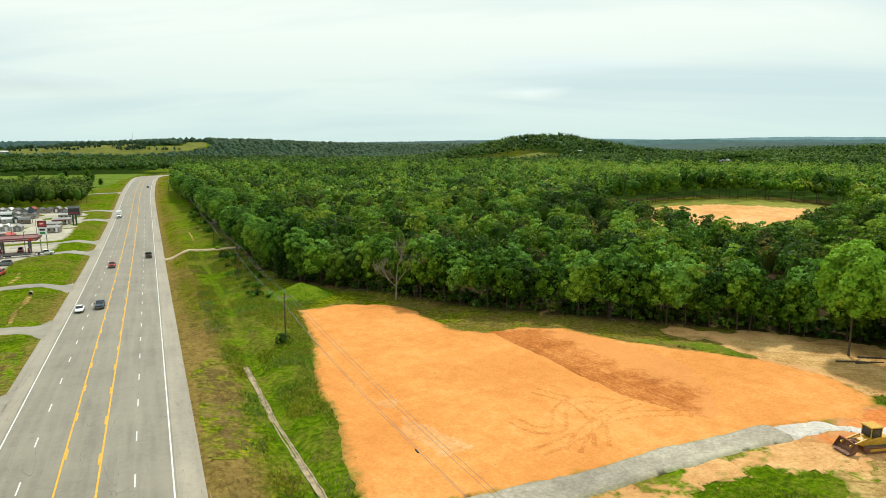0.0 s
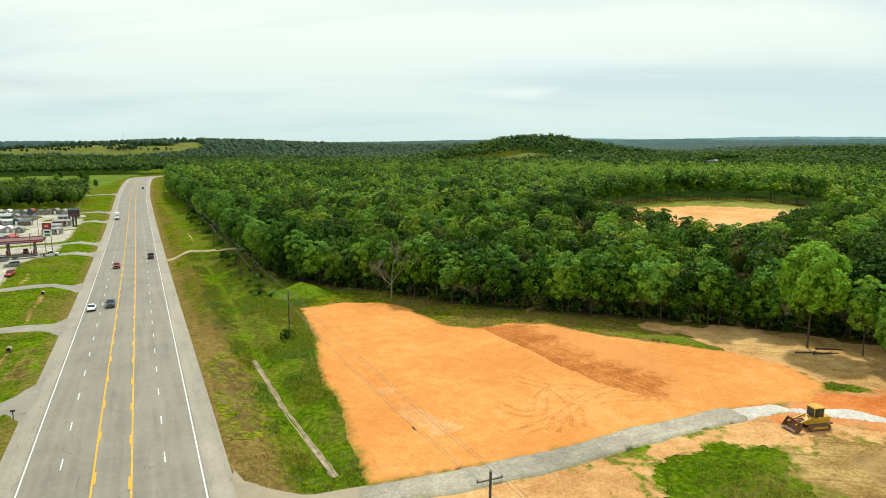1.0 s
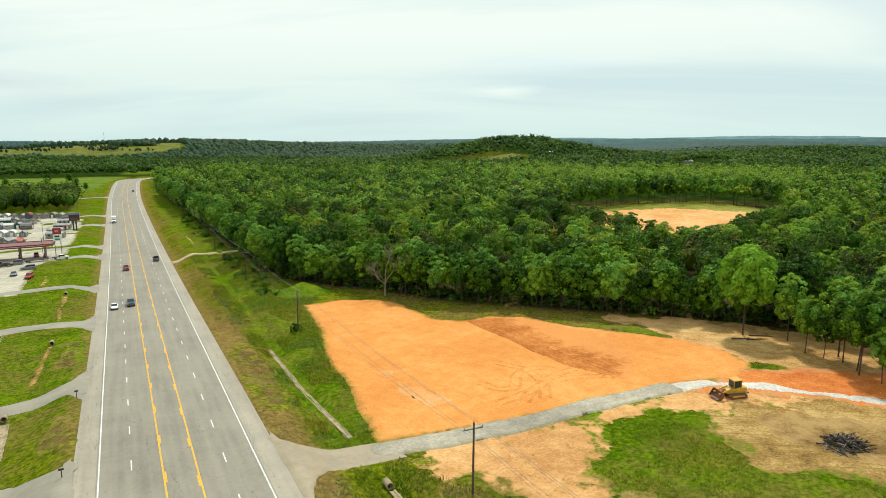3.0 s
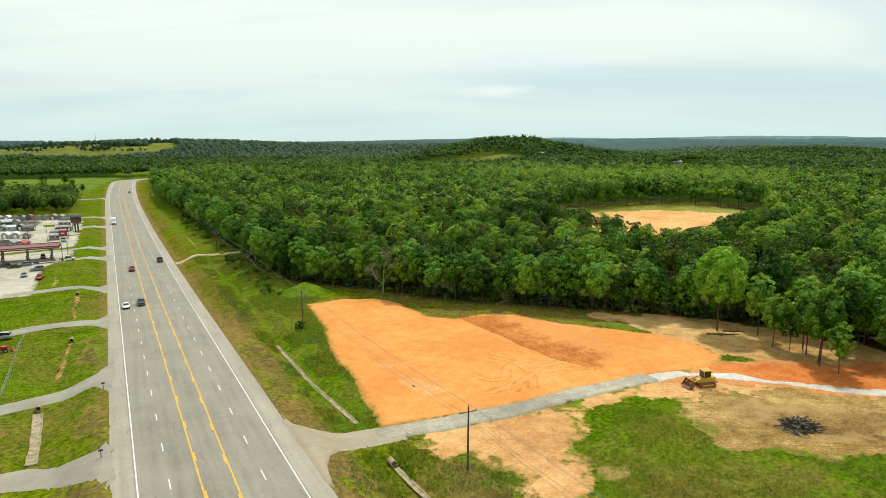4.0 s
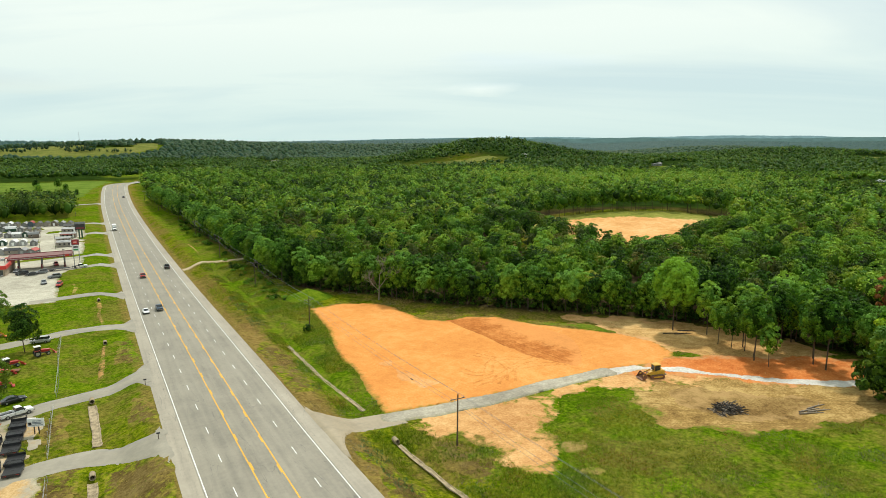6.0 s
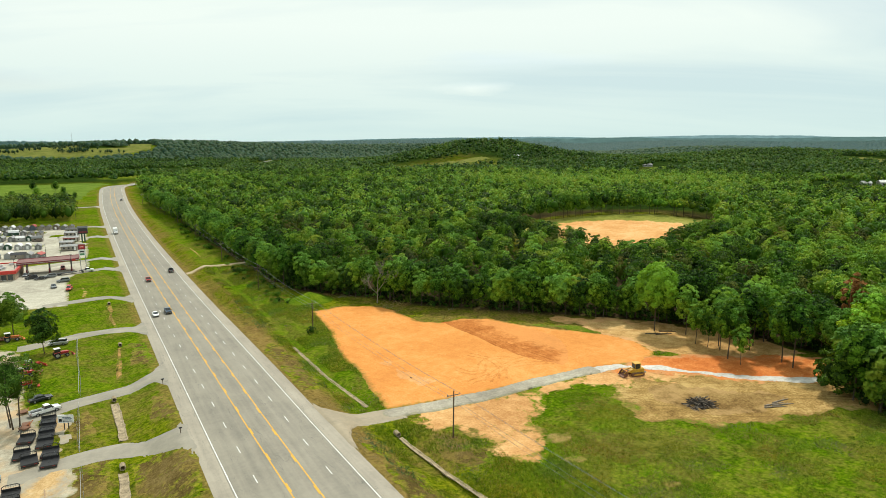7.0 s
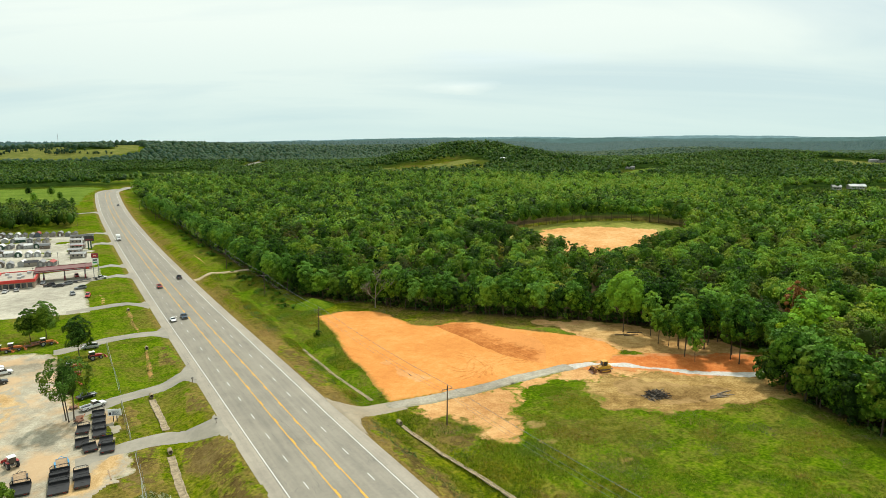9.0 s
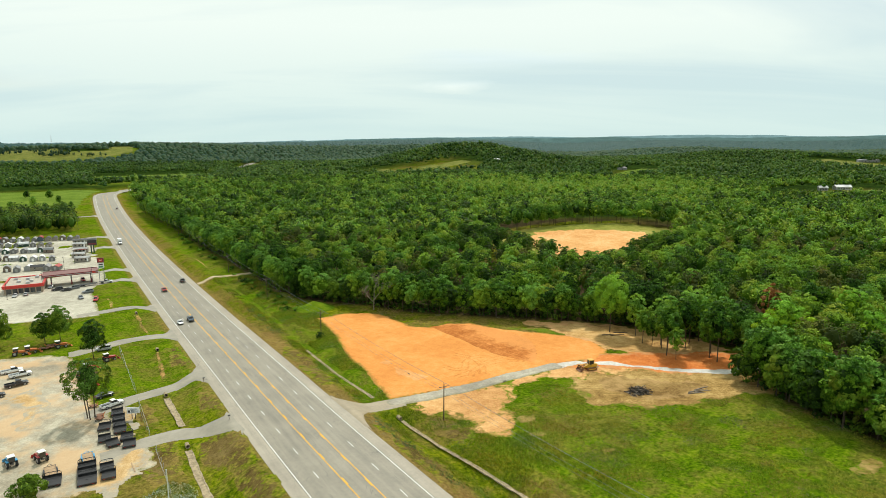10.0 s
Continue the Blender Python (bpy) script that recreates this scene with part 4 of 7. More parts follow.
add_woods("middle_woods", x, y, 3.8, 5.8, 10.5, 17.0, 9, 96, 0.68, LEAVES, "dense green oak woods in full summer leaf")


def far_ok(x, y):
    """Woods everywhere beyond, but for meadows, the road's corridor and the open land beside it."""
    ok = in_view(x, y, 5) & (np.abs(x - road_x(y)) > 30)
    ok &= open_view(x, y)
    return ok & ~((x < 0) & (y < 640))


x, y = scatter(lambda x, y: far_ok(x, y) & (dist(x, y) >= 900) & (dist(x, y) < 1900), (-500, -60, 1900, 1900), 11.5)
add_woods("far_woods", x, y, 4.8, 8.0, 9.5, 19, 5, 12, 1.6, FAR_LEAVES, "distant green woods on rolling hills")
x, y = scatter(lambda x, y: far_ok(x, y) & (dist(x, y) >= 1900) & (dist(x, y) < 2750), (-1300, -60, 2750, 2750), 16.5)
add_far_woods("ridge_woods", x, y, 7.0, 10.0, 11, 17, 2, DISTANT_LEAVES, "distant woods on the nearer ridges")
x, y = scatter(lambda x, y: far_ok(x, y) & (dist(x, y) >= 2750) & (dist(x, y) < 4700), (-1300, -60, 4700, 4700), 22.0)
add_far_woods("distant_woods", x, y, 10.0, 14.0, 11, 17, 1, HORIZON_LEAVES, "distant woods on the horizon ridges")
# the last ridges that close the view; distance haze is put into their blue colour
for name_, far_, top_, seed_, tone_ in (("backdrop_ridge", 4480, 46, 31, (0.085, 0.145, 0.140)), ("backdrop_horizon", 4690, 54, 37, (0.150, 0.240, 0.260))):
    aa = np.radians(np.arange(-26, 86, 0.15))
    low_side = 24 * (1 - step(8, 34, np.degrees(aa)))
    crest = top_ - low_side + 9 * smooth_noise(np.degrees(aa), aa * 0, 9.0, seed_) + 4 * smooth_noise(np.degrees(aa), aa * 0, 2.6, seed_ + 1) + 1.2 * smooth_noise(np.degrees(aa), aa * 0, 0.4, seed_ + 2)
    rows_ = [np.stack([np.sin(aa) * (far_ + back_), np.cos(aa) * (far_ + back_), crest * up_ - 60 * (1 - up_)], 1) for back_, up_ in ((-260, 0.0), (-120, 0.72), (-30, 0.95), (0, 1.0), (60, 0.9))]
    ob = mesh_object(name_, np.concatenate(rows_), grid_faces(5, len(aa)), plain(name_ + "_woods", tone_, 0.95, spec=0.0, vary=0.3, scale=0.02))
    tagged(ob, "far wooded ridge along the horizon, coloured blue for haze", "ridge", kind="structure")
COPSE = [(-33, 506), (-30, 560), (-34, 600), (-120, 612), (-300, 600), (-300, 490), (-90, 496)]
x, y = scatter(lambda x, y: inside_by(x, y, COPSE) > 0, (-300, 480, -20, 630), 7.0)
add_woods("roadside_woods", x, y, 3.8, 5.6, 12.0, 16.0, 10, 150, 0.6, DARK_LEAVES, "dark green copse beside the highway", 1.0)
x, y = scatter(lambda x, y: in_view(x, y, 8) & (x < -34) & (y > 640) & (dist(x, y) < 900) & (inside_by(x, y, MEADOWS[7]) < -3), (-400, 600, -30, 900), 9.0)
add_woods("valley_woods", x, y, 4.0, 6.0, 10.0, 15.0, 8, 90, 0.8, FAR_LEAVES, "green woods in the valley beyond the pasture")


# ---------------------------------------------------------------- single trees
def limb(bm, a, b, ra, rb, sides=7):
    """A tapered round limb from a to b."""
    a, b = Vector(a), Vector(b)
    q = (b - a).to_track_quat("Z", "Y").to_matrix()
    rings = []
    for p, r in ((a, ra), (b, rb)):
        rings.append([bm.verts.new(p + q @ Vector((math.cos(2 * math.pi * i / sides) * r, math.sin(2 * math.pi * i / sides) * r, 0))) for i in range(sides)])
    for i in range(sides):
        j = (i + 1) % sides
        bm.faces.new((rings[0][i], rings[0][j], rings[1][j], rings[1][i]))
    bm.faces.new(rings[1])
    bm.faces.new(rings[0][::-1])


def part(name, bm, material, parent, label="", smooth=False):
    """Links a bmesh as one mesh object under a thing or a part."""
    me = bpy.data.meshes.new(name)
    bm.to_mesh(me)
    bm.free()
    if smooth:
        me.polygons.foreach_set("use_smooth", np.ones(len(me.polygons), bool))
    me.materials.append(material)
    ob = new(name, me)
    ob.parent = parent
    if label:
        ob["label"] = label
    return ob


def make_tree(seed, height, radius, depth, material, label, clumps=1500, leaf=0.42, trunks=1, lobes=30, bark=None, low=-0.75, airy=1.0, fresh=0.36):
    """A broadleaf tree at the origin: trunk with limbs, and a crown."""
    r = random.Random(seed)
    tree = tagged(new("tree"), label, "tree")
    bm = bmesh.new()
    for t in range(trunks):
        a = 2 * math.pi * t / trunks + r.random()
        off = 0.0 if trunks == 1 else 0.9
        base = Vector((math.cos(a) * off, math.sin(a) * off, -0.3))
        mid = base + Vector((r.uniform(-0.4, 0.4) + math.cos(a) * off, r.uniform(-0.4, 0.4) + math.sin(a) * off, height * 0.48))
        top = mid + Vector((r.uniform(-0.6, 0.6), r.uniform(-0.6, 0.6), height * 0.36))
        w = height * 0.0075 + 0.035
        limb(bm, base, base + (mid - base) * 0.08, w * 1.5, w)
        limb(bm, base + (mid - base) * 0.08, mid, w, w * 0.7)
        limb(bm, mid, top, w * 0.7, w * 0.2, 6)
        for i in range(6):
            f = r.uniform(0.25, 0.95)
            p = mid.lerp(top, f) if i > 2 else base.lerp(mid, 0.6 + 0.4 * f)
            b = r.uniform(0, 6.283)
            e = p + Vector((math.cos(b), math.sin(b), r.uniform(0.4, 0.9))) * radius * r.uniform(0.5, 0.8)
            limb(bm, p, e, w * 0.38, w * 0.1, 5)
    part("trunk", bm, bark or BARK, tree)
    if clumps:
        one = np.zeros(1)
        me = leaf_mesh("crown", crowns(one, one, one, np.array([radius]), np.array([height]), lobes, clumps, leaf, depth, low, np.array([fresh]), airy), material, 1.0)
        c = new("crown", me)
        c.parent = tree
    return tree


OAK = "broad green oak in full leaf at the edge of the woods"
LONE = "tall green oak standing alone on bare soil"
PARK = []
edge_kinds = [make_tree(s, h, r, d, m, OAK, c, 0.36) for s, h, r, d, m, c in
              ((1, 14.5, 4.1, 0.80, LEAVES, 2500), (2, 13.0, 3.6, 0.84, LEAVES, 2200), (3, 15.5, 4.6, 0.76, LEAVES, 2700), (4, 12.0, 3.8, 0.88, DARK_LEAVES, 2200), (5, 13.8, 4.8, 0.80, LEAVES, 2700), (6, 11.0, 3.0, 0.90, LEAVES, 1800))]


def plant(tree, x, y, scale=1.0, turn=None, label="", sink=0.0):
    t = copy_thing(tree, pose(x, y, float(land(x, y)) - sink, 0, 0, random.uniform(0, 360) if turn is None else turn) @ Matrix.Diagonal((scale, scale, scale * random.uniform(0.93, 1.07), 1)))
    if label:
        t["label"] = label
    return t


def edge_row(line, gap, inset, group):
    """Trees along a stretch of the wood's edge."""
    for (ax, ay), (bx, by) in zip(line, line[1:]):
        n = max(1, round(math.hypot(bx - ax, by - ay) / gap))
        nx, ny = (by - ay), -(bx - ax)
        l = math.hypot(nx, ny)
        for i in range(n):
            f = (i + random.uniform(0.15, 0.85)) / n
            px = ax + (bx - ax) * f - nx / l * (inset + random.uniform(-1.2, 1.2))
            py = ay + (by - ay) * f - ny / l * (inset + random.uniform(-1.2, 1.2))
            t = plant(random.choice(edge_kinds), px, py, random.uniform(0.82, 1.15))
            t["group"] = group


for kind_, (px, py) in zip(edge_kinds, ((44.5, 194.0), (66.5, 164.5), (97.5, 130.5), (118.0, 110.5), (38.6, 250.0), (37.0, 330.0))):
    kind_.matrix_basis = pose(px, py, float(land(px, py)))
FIELD_EDGE = [p for p in FOREST_EDGE[8:27]]
ROAD_EDGE = [p for p in FOREST_EDGE[4:9]]
edge_row(FIELD_EDGE, 5.0, 0.5, "trees at the edge of the woods")
edge_row(FIELD_EDGE, 7.5, 5.5, "trees at the edge of the woods")
edge_row(ROAD_EDGE, 6.5, 0.8, "trees along the highway verge")
edge_row(ROAD_EDGE, 10.0, 6.0, "trees along the highway verge")

lone = make_tree(21, 20.5, 7.2, 0.72, FRESH_LEAVES, LONE, 6000, 0.40, lobes=60, fresh=0.48)
lone.matrix_basis = pose(119.7, 92.4, float(land(119.7, 92.4)))
stand = make_tree(22, 17.0, 3.9, 0.74, LEAVES, "slender green oak with a bare lower trunk on brown soil", 2800, 0.34, lobes=40, airy=0.95, fresh=0.42)
stand.matrix_basis = pose(115.6, 64.7, float(land(115.6, 64.7)))
for px, py, s in ((119.5, 77.6, 0.72), (119.8, 73.9, 0.6), (120.1, 70.3, 0.85), (117.6, 66.2, 0.95), (114.2, 60.0, 0.62), (124.2, 55.5, 0.95), (122.6, 51.7, 1.12), (122.9, 72.8, 1.05), (126.5, 66.0, 1.1), (128.5, 58.0, 1.05), (124.0, 84.5, 0.9), (131, 68, 1.1)):
    plant(stand, px, py, s)["group"] = "slender oaks on bare soil"
for (ax, ay), (bx, by) in zip(((214, 269), (240, 265), (262, 256), (280, 243), (299, 231)), ((240, 265), (262, 256), (280, 243), (299, 231), (311, 212))):
    for i in range(7):
        f_ = (i + random.uniform(0.1, 0.9)) / 7
        plant(stand, ax + (bx - ax) * f_ + random.uniform(-1, 3.5), ay + (by - ay) * f_ + random.uniform(-1, 3.5), random.uniform(0.75, 0.98), label="slender tree with a bare pale trunk beside a clearing")["group"] = "trees behind the clearing"
lime = make_tree(23, 13.5, 3.9, 0.88, LIME_LEAVES, "fresh bright green tree among darker oaks", 2200, 0.38, fresh=0.62)
lime.matrix_basis = pose(119, 27, float(land(119, 27)))
for px, py, s in ((128, 25, 1.0), (134, 44, 1.1)) + BRIGHT:
    plant(lime, px, py, s)
rust = make_tree(24, 15.5, 2.9, 0.78, RUST_LEAVES, "dying tree with rust-brown leaves among green oaks", 1100, 0.36, lobes=26, airy=0.8)
rust.matrix_basis = pose(*RUST_AT, float(land(*RUST_AT))) @ Matrix.Scale(1.25, 4)
low_oak = make_tree(25, 10.5, 4.6, 0.95, YARD_LEAVES, "bushy green tree with leaves down to the ground", 2000, 0.42, lobes=36, low=-0.95)
low_dark = make_tree(26, 12.5, 4.0, 0.92, DARK_LEAVES, "bushy dark green tree with leaves down to the ground", 1800, 0.40, lobes=30, low=-0.95)
low_dark.matrix_basis = pose(106, 14, float(land(106, 14)))
low_soft = make_tree(27, 13.5, 4.8, 0.86, YARD_LEAVES, "broad soft green oak at the edge of the meadow", 2000, 0.42, lobes=38, low=-0.9)
low_soft.matrix_basis = pose(111, 23, float(land(111, 23)))
low_oak.matrix_basis = pose(113.5, 36.5, float(land(113.5, 36.5)))
for px, py, s in ((112, 27, 1.0), (110, 18, 1.1), (107, 8, 1.15), (104, -4, 1.1), (101, -18, 1.2), (118, 37, 1.05), (115, 12, 1.2)):
    plant(random.choice((low_oak, low_dark, low_soft)), px, py, s)

# the grey dead tree in front of the woods
dead = tagged(new("dead_tree"), "bare grey dead tree with forked limbs before the woods", "tree")
dead.location = (60.5, 162.5, float(land(60.5, 162.5)) - 0.2)
bm = bmesh.new()
dr = random.Random(5)


def fork(p, way, length, w, depth_):
    e = p + way * length
    limb(bm, p, e, w, w * 0.62, 6)
    if depth_ == 0:
        return
    for i in range(3 if depth_ > 2 else 2):
        side = Vector((dr.uniform(-1, 1), dr.uniform(-1, 1), dr.uniform(-0.15, 0.6)))
        fork(p.lerp(e, dr.uniform(0.65, 1.0)), (way * 0.75 + side * 0.75).normalized(), length * dr.uniform(0.62, 0.84), w * 0.62, depth_ - 1)


fork(Vector((0, 0, 0)), Vector((0.05, 0, 1)), 5.0, 0.22, 6)
part("trunk", bm, DEAD_WOOD, dead)

# undergrowth that fills the foot of the woods
def near_edge(x, y):
    return in_woods(x, y, 0.3, 12) & (dist(x, y) < 420)


x, y = scatter(near_edge, (24, -80, 150, 420), 2.3)
n = len(x)
stuff("undergrowth", crowns(x, y, land(x, y) - 0.4, rng.uniform(0.8, 1.6, n), rng.uniform(1.0, 3.4, n), 4, 26, 0.40, 0.9, -0.6), DARK_LEAVES, "dense dark saplings and brush under the trees", "undergrowth")


# ---------------------------------------------------------------- shared builders
def box(bm, x0, y0, z0, x1, y1, z1, bevel=0.0, turn=None, at=None):
    """A block between two corners, with rounded edges; turn and at move it."""
    new_ = bmesh.ops.create_cube(bm, size=1)["verts"]
    for v in new_:
        v.co = Vector(((x0 + x1) / 2 + v.co.x * (x1 - x0), (y0 + y1) / 2 + v.co.y * (y1 - y0), (z0 + z1) / 2 + v.co.z * (z1 - z0)))
    if bevel:
        edges = list({e for v in new_ for e in v.link_edges})
        got = bmesh.ops.bevel(bm, geom=edges, offset=bevel, segments=1, affect="EDGES")
        new_ = list({v for f in got["faces"] for v in f.verts} | {v for v in new_ if v.is_valid})
    if turn is not None or at is not None:
        m = (turn or Matrix.Identity(4))
        if at is not None:
            m = Matrix.Translation(at) @ m
        for v in new_:
            v.co = m @ v.co
    return new_


def rod(bm, a, b, r, sides=8):
    limb(bm, a, b, r, r, sides)


def loft(bm, stations, round_=0.18):
    """A smooth shell along y: stations of (y, half width, z low, z high)."""
    rings = []
    for y, w, z0, z1 in stations:
        c = min(round_, w * 0.45, (z1 - z0) * 0.45)
        pts = [(-w, z0 + c), (-w, z1 - c), (-w + c * 0.35, z1 - c * 0.3), (-w + c, z1), (w - c, z1), (w - c * 0.35, z1 - c * 0.3), (w, z1 - c), (w, z0 + c), (w - c, z0), (-w + c, z0)]
        rings.append([bm.verts.new((px, y, pz)) for px, pz in pts])
    n = len(rings[0])
    for a, b in zip(rings, rings[1:]):
        for i in range(n):
            j = (i + 1) % n
            bm.faces.new((a[i], a[j], b[j], b[i]))
    bm.faces.new(rings[0][::-1])
    bm.faces.new(rings[-1])
    bmesh.ops.recalc_face_normals(bm, faces=bm.faces)


def block(name, parent, material, *corners, bevel=0.02, label=""):
    bm = bmesh.new()
    box(bm, *corners, bevel)
    return part(name, bm, material, parent, label)


RUBBER = plain("black_rubber", (0.025, 0.025, 0.026), 0.85, vary=0.3)
RIM = plain("dull_alloy", (0.42, 0.42, 0.43), 0.4, 0.7, vary=0.2)
GLASS_DARK = plain("dark_car_glass", (0.02, 0.025, 0.03), 0.06, spec=0.8, vary=0.1)
BLACK_PAINT = plain("black_paint", (0.022, 0.022, 0.025), 0.28, spec=0.6, vary=0.25)
BLACK_PLASTIC = plain("black_plastic", (0.03, 0.03, 0.032), 0.6, vary=0.3)
WHITE_PAINT = plain("white_paint", (0.78, 0.78, 0.76), 0.35, vary=0.12)
RED_PAINT = plain("red_paint", (0.42, 0.03, 0.025), 0.3, vary=0.2)
MAROON = plain("maroon_paint", (0.20, 0.035, 0.045), 0.5, vary=0.25)
BLUE_PAINT = plain("dark_blue_paint", (0.055, 0.085, 0.125), 0.3, vary=0.2)
GREY_PAINT = plain("grey_paint", (0.20, 0.21, 0.22), 0.35, vary=0.2)
SILVER_PAINT = plain("silver_paint", (0.48, 0.48, 0.47), 0.35, 0.3, vary=0.15)
YELLOW_PAINT = plain("machine_yellow", (0.60, 0.34, 0.035), 0.45, vary=0.3, scale=2.0)
ORANGE_PAINT = plain("machine_orange", (0.58, 0.16, 0.03), 0.5, vary=0.35)
SKY_BLUE = plain("bright_blue_paint", (0.05, 0.30, 0.55), 0.45, vary=0.2)
STEEL = plain("worn_steel", (0.22, 0.20, 0.185), 0.5, 0.6, vary=0.4)
RUST = plain("rusty_steel", (0.22, 0.105, 0.06), 0.75, 0.2, vary=0.45)
GALV = plain("galvanised_steel", (0.50, 0.50, 0.50), 0.5, 0.6, vary=0.2)
LAMP_RED = plain("tail_lamp_red", (0.45, 0.02, 0.02), 0.2, vary=0.1)
LAMP_CLEAR = plain("head_lamp", (0.75, 0.75, 0.72), 0.15, vary=0.05)
PLANKS = plain("worn_planks", (0.38, 0.26, 0.15), 0.85, vary=0.4, scale=1.5)


def wheel(parent, x, y, r, w):
    bm = bmesh.new()
    rod(bm, (x - w / 2, y, r), (x + w / 2, y, r), r, 14)
    tyre = part("wheel", bm, RUBBER, parent)
    bm = bmesh.new()
    rod(bm, (x - w / 2 - 0.012, y, r), (x + w / 2 + 0.012, y, r), r * 0.58, 10)
    part("rim", bm, RIM, tyre)


def lamps(car, w, y_front, y_back, z):
    for s in (-1, 1):
        block("headlight", car, LAMP_CLEAR, s * w - 0.17, y_front - 0.06, z, s * w + 0.17, y_front + 0.03, z + 0.15, bevel=0.02)
        block("tail_light", car, LAMP_RED, s * w - 0.12, y_back - 0.03, z + 0.05, s * w + 0.12, y_back + 0.05, z + 0.3, bevel=0.02)


def make_car(name, paint, label, kind="sedan", group=""):
    """A road car along +y: shell, glasshouse, roof, bumpers, lamps and wheels."""
    car = tagged(new(name), label, "car", group)
    tall = {"sedan": 1.45, "suv": 1.78}[kind]
    l = {"sedan": 2.35, "suv": 2.40}[kind]
    belt = 0.92 if kind == "sedan" else 1.08
    bm = bmesh.new()
    loft(bm, [(-l, 0.72, 0.45, belt - 0.12), (-l + 0.12, 0.86, 0.30, belt), (-0.9, 0.92, 0.24, belt + 0.03), (0.7, 0.92, 0.24, belt), (l - 0.55, 0.88, 0.26, belt - 0.12), (l - 0.1, 0.80, 0.32, belt - 0.25), (l, 0.66, 0.42, belt - 0.33)], 0.16)
    part("body", bm, paint, car, smooth=False)
    y0, y1 = (-1.75, 0.95) if kind == "sedan" else (-2.2, 1.0)
    bm = bmesh.new()
    loft(bm, [(y0, 0.70, belt - 0.03, belt + 0.05), (y0 + (0.75 if kind == "sedan" else 0.3), 0.66, belt - 0.03, tall - 0.07), (0.1, 0.68, belt - 0.03, tall - 0.05), (y1, 0.74, belt - 0.05, belt + 0.04)], 0.1)
    part("glasshouse", bm, GLASS_DARK, car)
    bm = bmesh.new()
    loft(bm, [(y0 + (0.72 if kind == "sedan" else 0.25), 0.60, tall - 0.11, tall - 0.05), (-0.5, 0.63, tall - 0.08, tall), (0.25, 0.60, tall - 0.12, tall - 0.05)], 0.03)
    part("roof", bm, paint, car)
    block("front_bumper", car, BLACK_PLASTIC, -0.72, l - 0.12, 0.30, 0.72, l + 0.04, 0.46, bevel=0.04)
    block("rear_bumper", car, BLACK_PLASTIC, -0.76, -l - 0.04, 0.34, 0.76, -l + 0.12, 0.52, bevel=0.04)
    lamps(car, 0.58, l - 0.09, -l + 0.02, belt - 0.38)
    for s in (-1, 1):
        for y in (-1.38, 1.42):
            wheel(car, s * 0.80, y, 0.34, 0.23)
        block("mirror", car, paint, s * 0.98 - 0.1, 0.62, belt - 0.02, s * 0.98 + 0.1, 0.75, belt + 0.12, bevel=0.03)
    return car


def make_pickup(name, paint, label, crew=True, flatbed=False, group=""):
    """A pickup along +y with an open bed."""
    car = tagged(new(name), label, "pickup truck", group)
    back_ = -0.35 if crew else 0.25
    bm = bmesh.new()
    loft(bm, [(back_ - 0.02, 0.95, 0.45, 1.18), (1.35, 0.97, 0.42, 1.16), (2.3, 0.96, 0.42, 1.10), (2.72, 0.90, 0.48, 1.02), (2.8, 0.78, 0.55, 0.92)], 0.14)
    part("body", bm, paint, car)
    bm = bmesh.new()
    loft(bm, [(back_, 0.80, 1.14, 1.20), (back_ + 0.18, 0.74, 1.14, 1.80), (0.75, 0.76, 1.14, 1.82), (1.5, 0.84, 1.12, 1.19)], 0.1)
    part("glasshouse", bm, GLASS_DARK, car)
    bm = bmesh.new()
    loft(bm, [(back_ + 0.12, 0.72, 1.78, 1.86), (0.3, 0.74, 1.80, 1.90), (0.85, 0.70, 1.76, 1.84)], 0.04)
    part("roof", bm, paint, car)
    if flatbed:
        block("bed", car, BLACK_PLASTIC, -1.05, -2.95, 0.95, 1.05, back_ - 0.1, 1.10, bevel=0.02)
        block("headboard", car, BLACK_PLASTIC, -1.0, back_ - 0.2, 1.10, 1.0, back_ - 0.1, 1.75, bevel=0.02)
    else:
        bm = bmesh.new()
        box(bm, -0.96, -2.85, 0.50, 0.96, back_ - 0.08, 0.78, 0.05)
        for s in (-1, 1):
            box(bm, s * 0.90 - 0.07, -2.85, 0.78, s * 0.90 + 0.07, back_ - 0.08, 1.16, 0.04)
        box(bm, -0.83, back_ - 0.2, 0.78, 0.83, back_ - 0.1, 1.16, 0.03)
        part("bed", bm, paint, car)
        block("bed_liner", car, BLACK_PLASTIC, -0.82, -2.78, 0.785, 0.82, back_ - 0.22, 0.80, bevel=0.0)
        block("tailgate", car, paint, -0.90, -2.92, 0.60, 0.90, -2.84, 1.15, bevel=0.03)
    block("front_bumper", car, STEEL, -0.90, 2.74, 0.46, 0.90, 2.90, 0.68, bevel=0.04)
    block("rear_bumper", car, STEEL, -0.90, -3.04, 0.46, 0.90, -2.88, 0.62, bevel=0.04)
    block("grille", car, BLACK_PLASTIC, -0.55, 2.70, 0.70, 0.55, 2.83, 0.98, bevel=0.02)
    lamps(car, 0.74, 2.74, -2.93, 0.72)
    for s in (-1, 1):
        for y in (-1.75, 1.85):
            wheel(car, s * 0.84, y, 0.40, 0.27)
        block("mirror", car, BLACK_PLASTIC, s * 1.10 - 0.12, 1.05, 1.12, s * 1.10 + 0.12, 1.17, 1.36, bevel=0.03)
    return car


def set_down(ob, x, y, turn=0.0, lift=0.03):
    ob.matrix_basis = pose(x, y, float(land(x, y)) + lift, 0, 0, turn)
    return ob


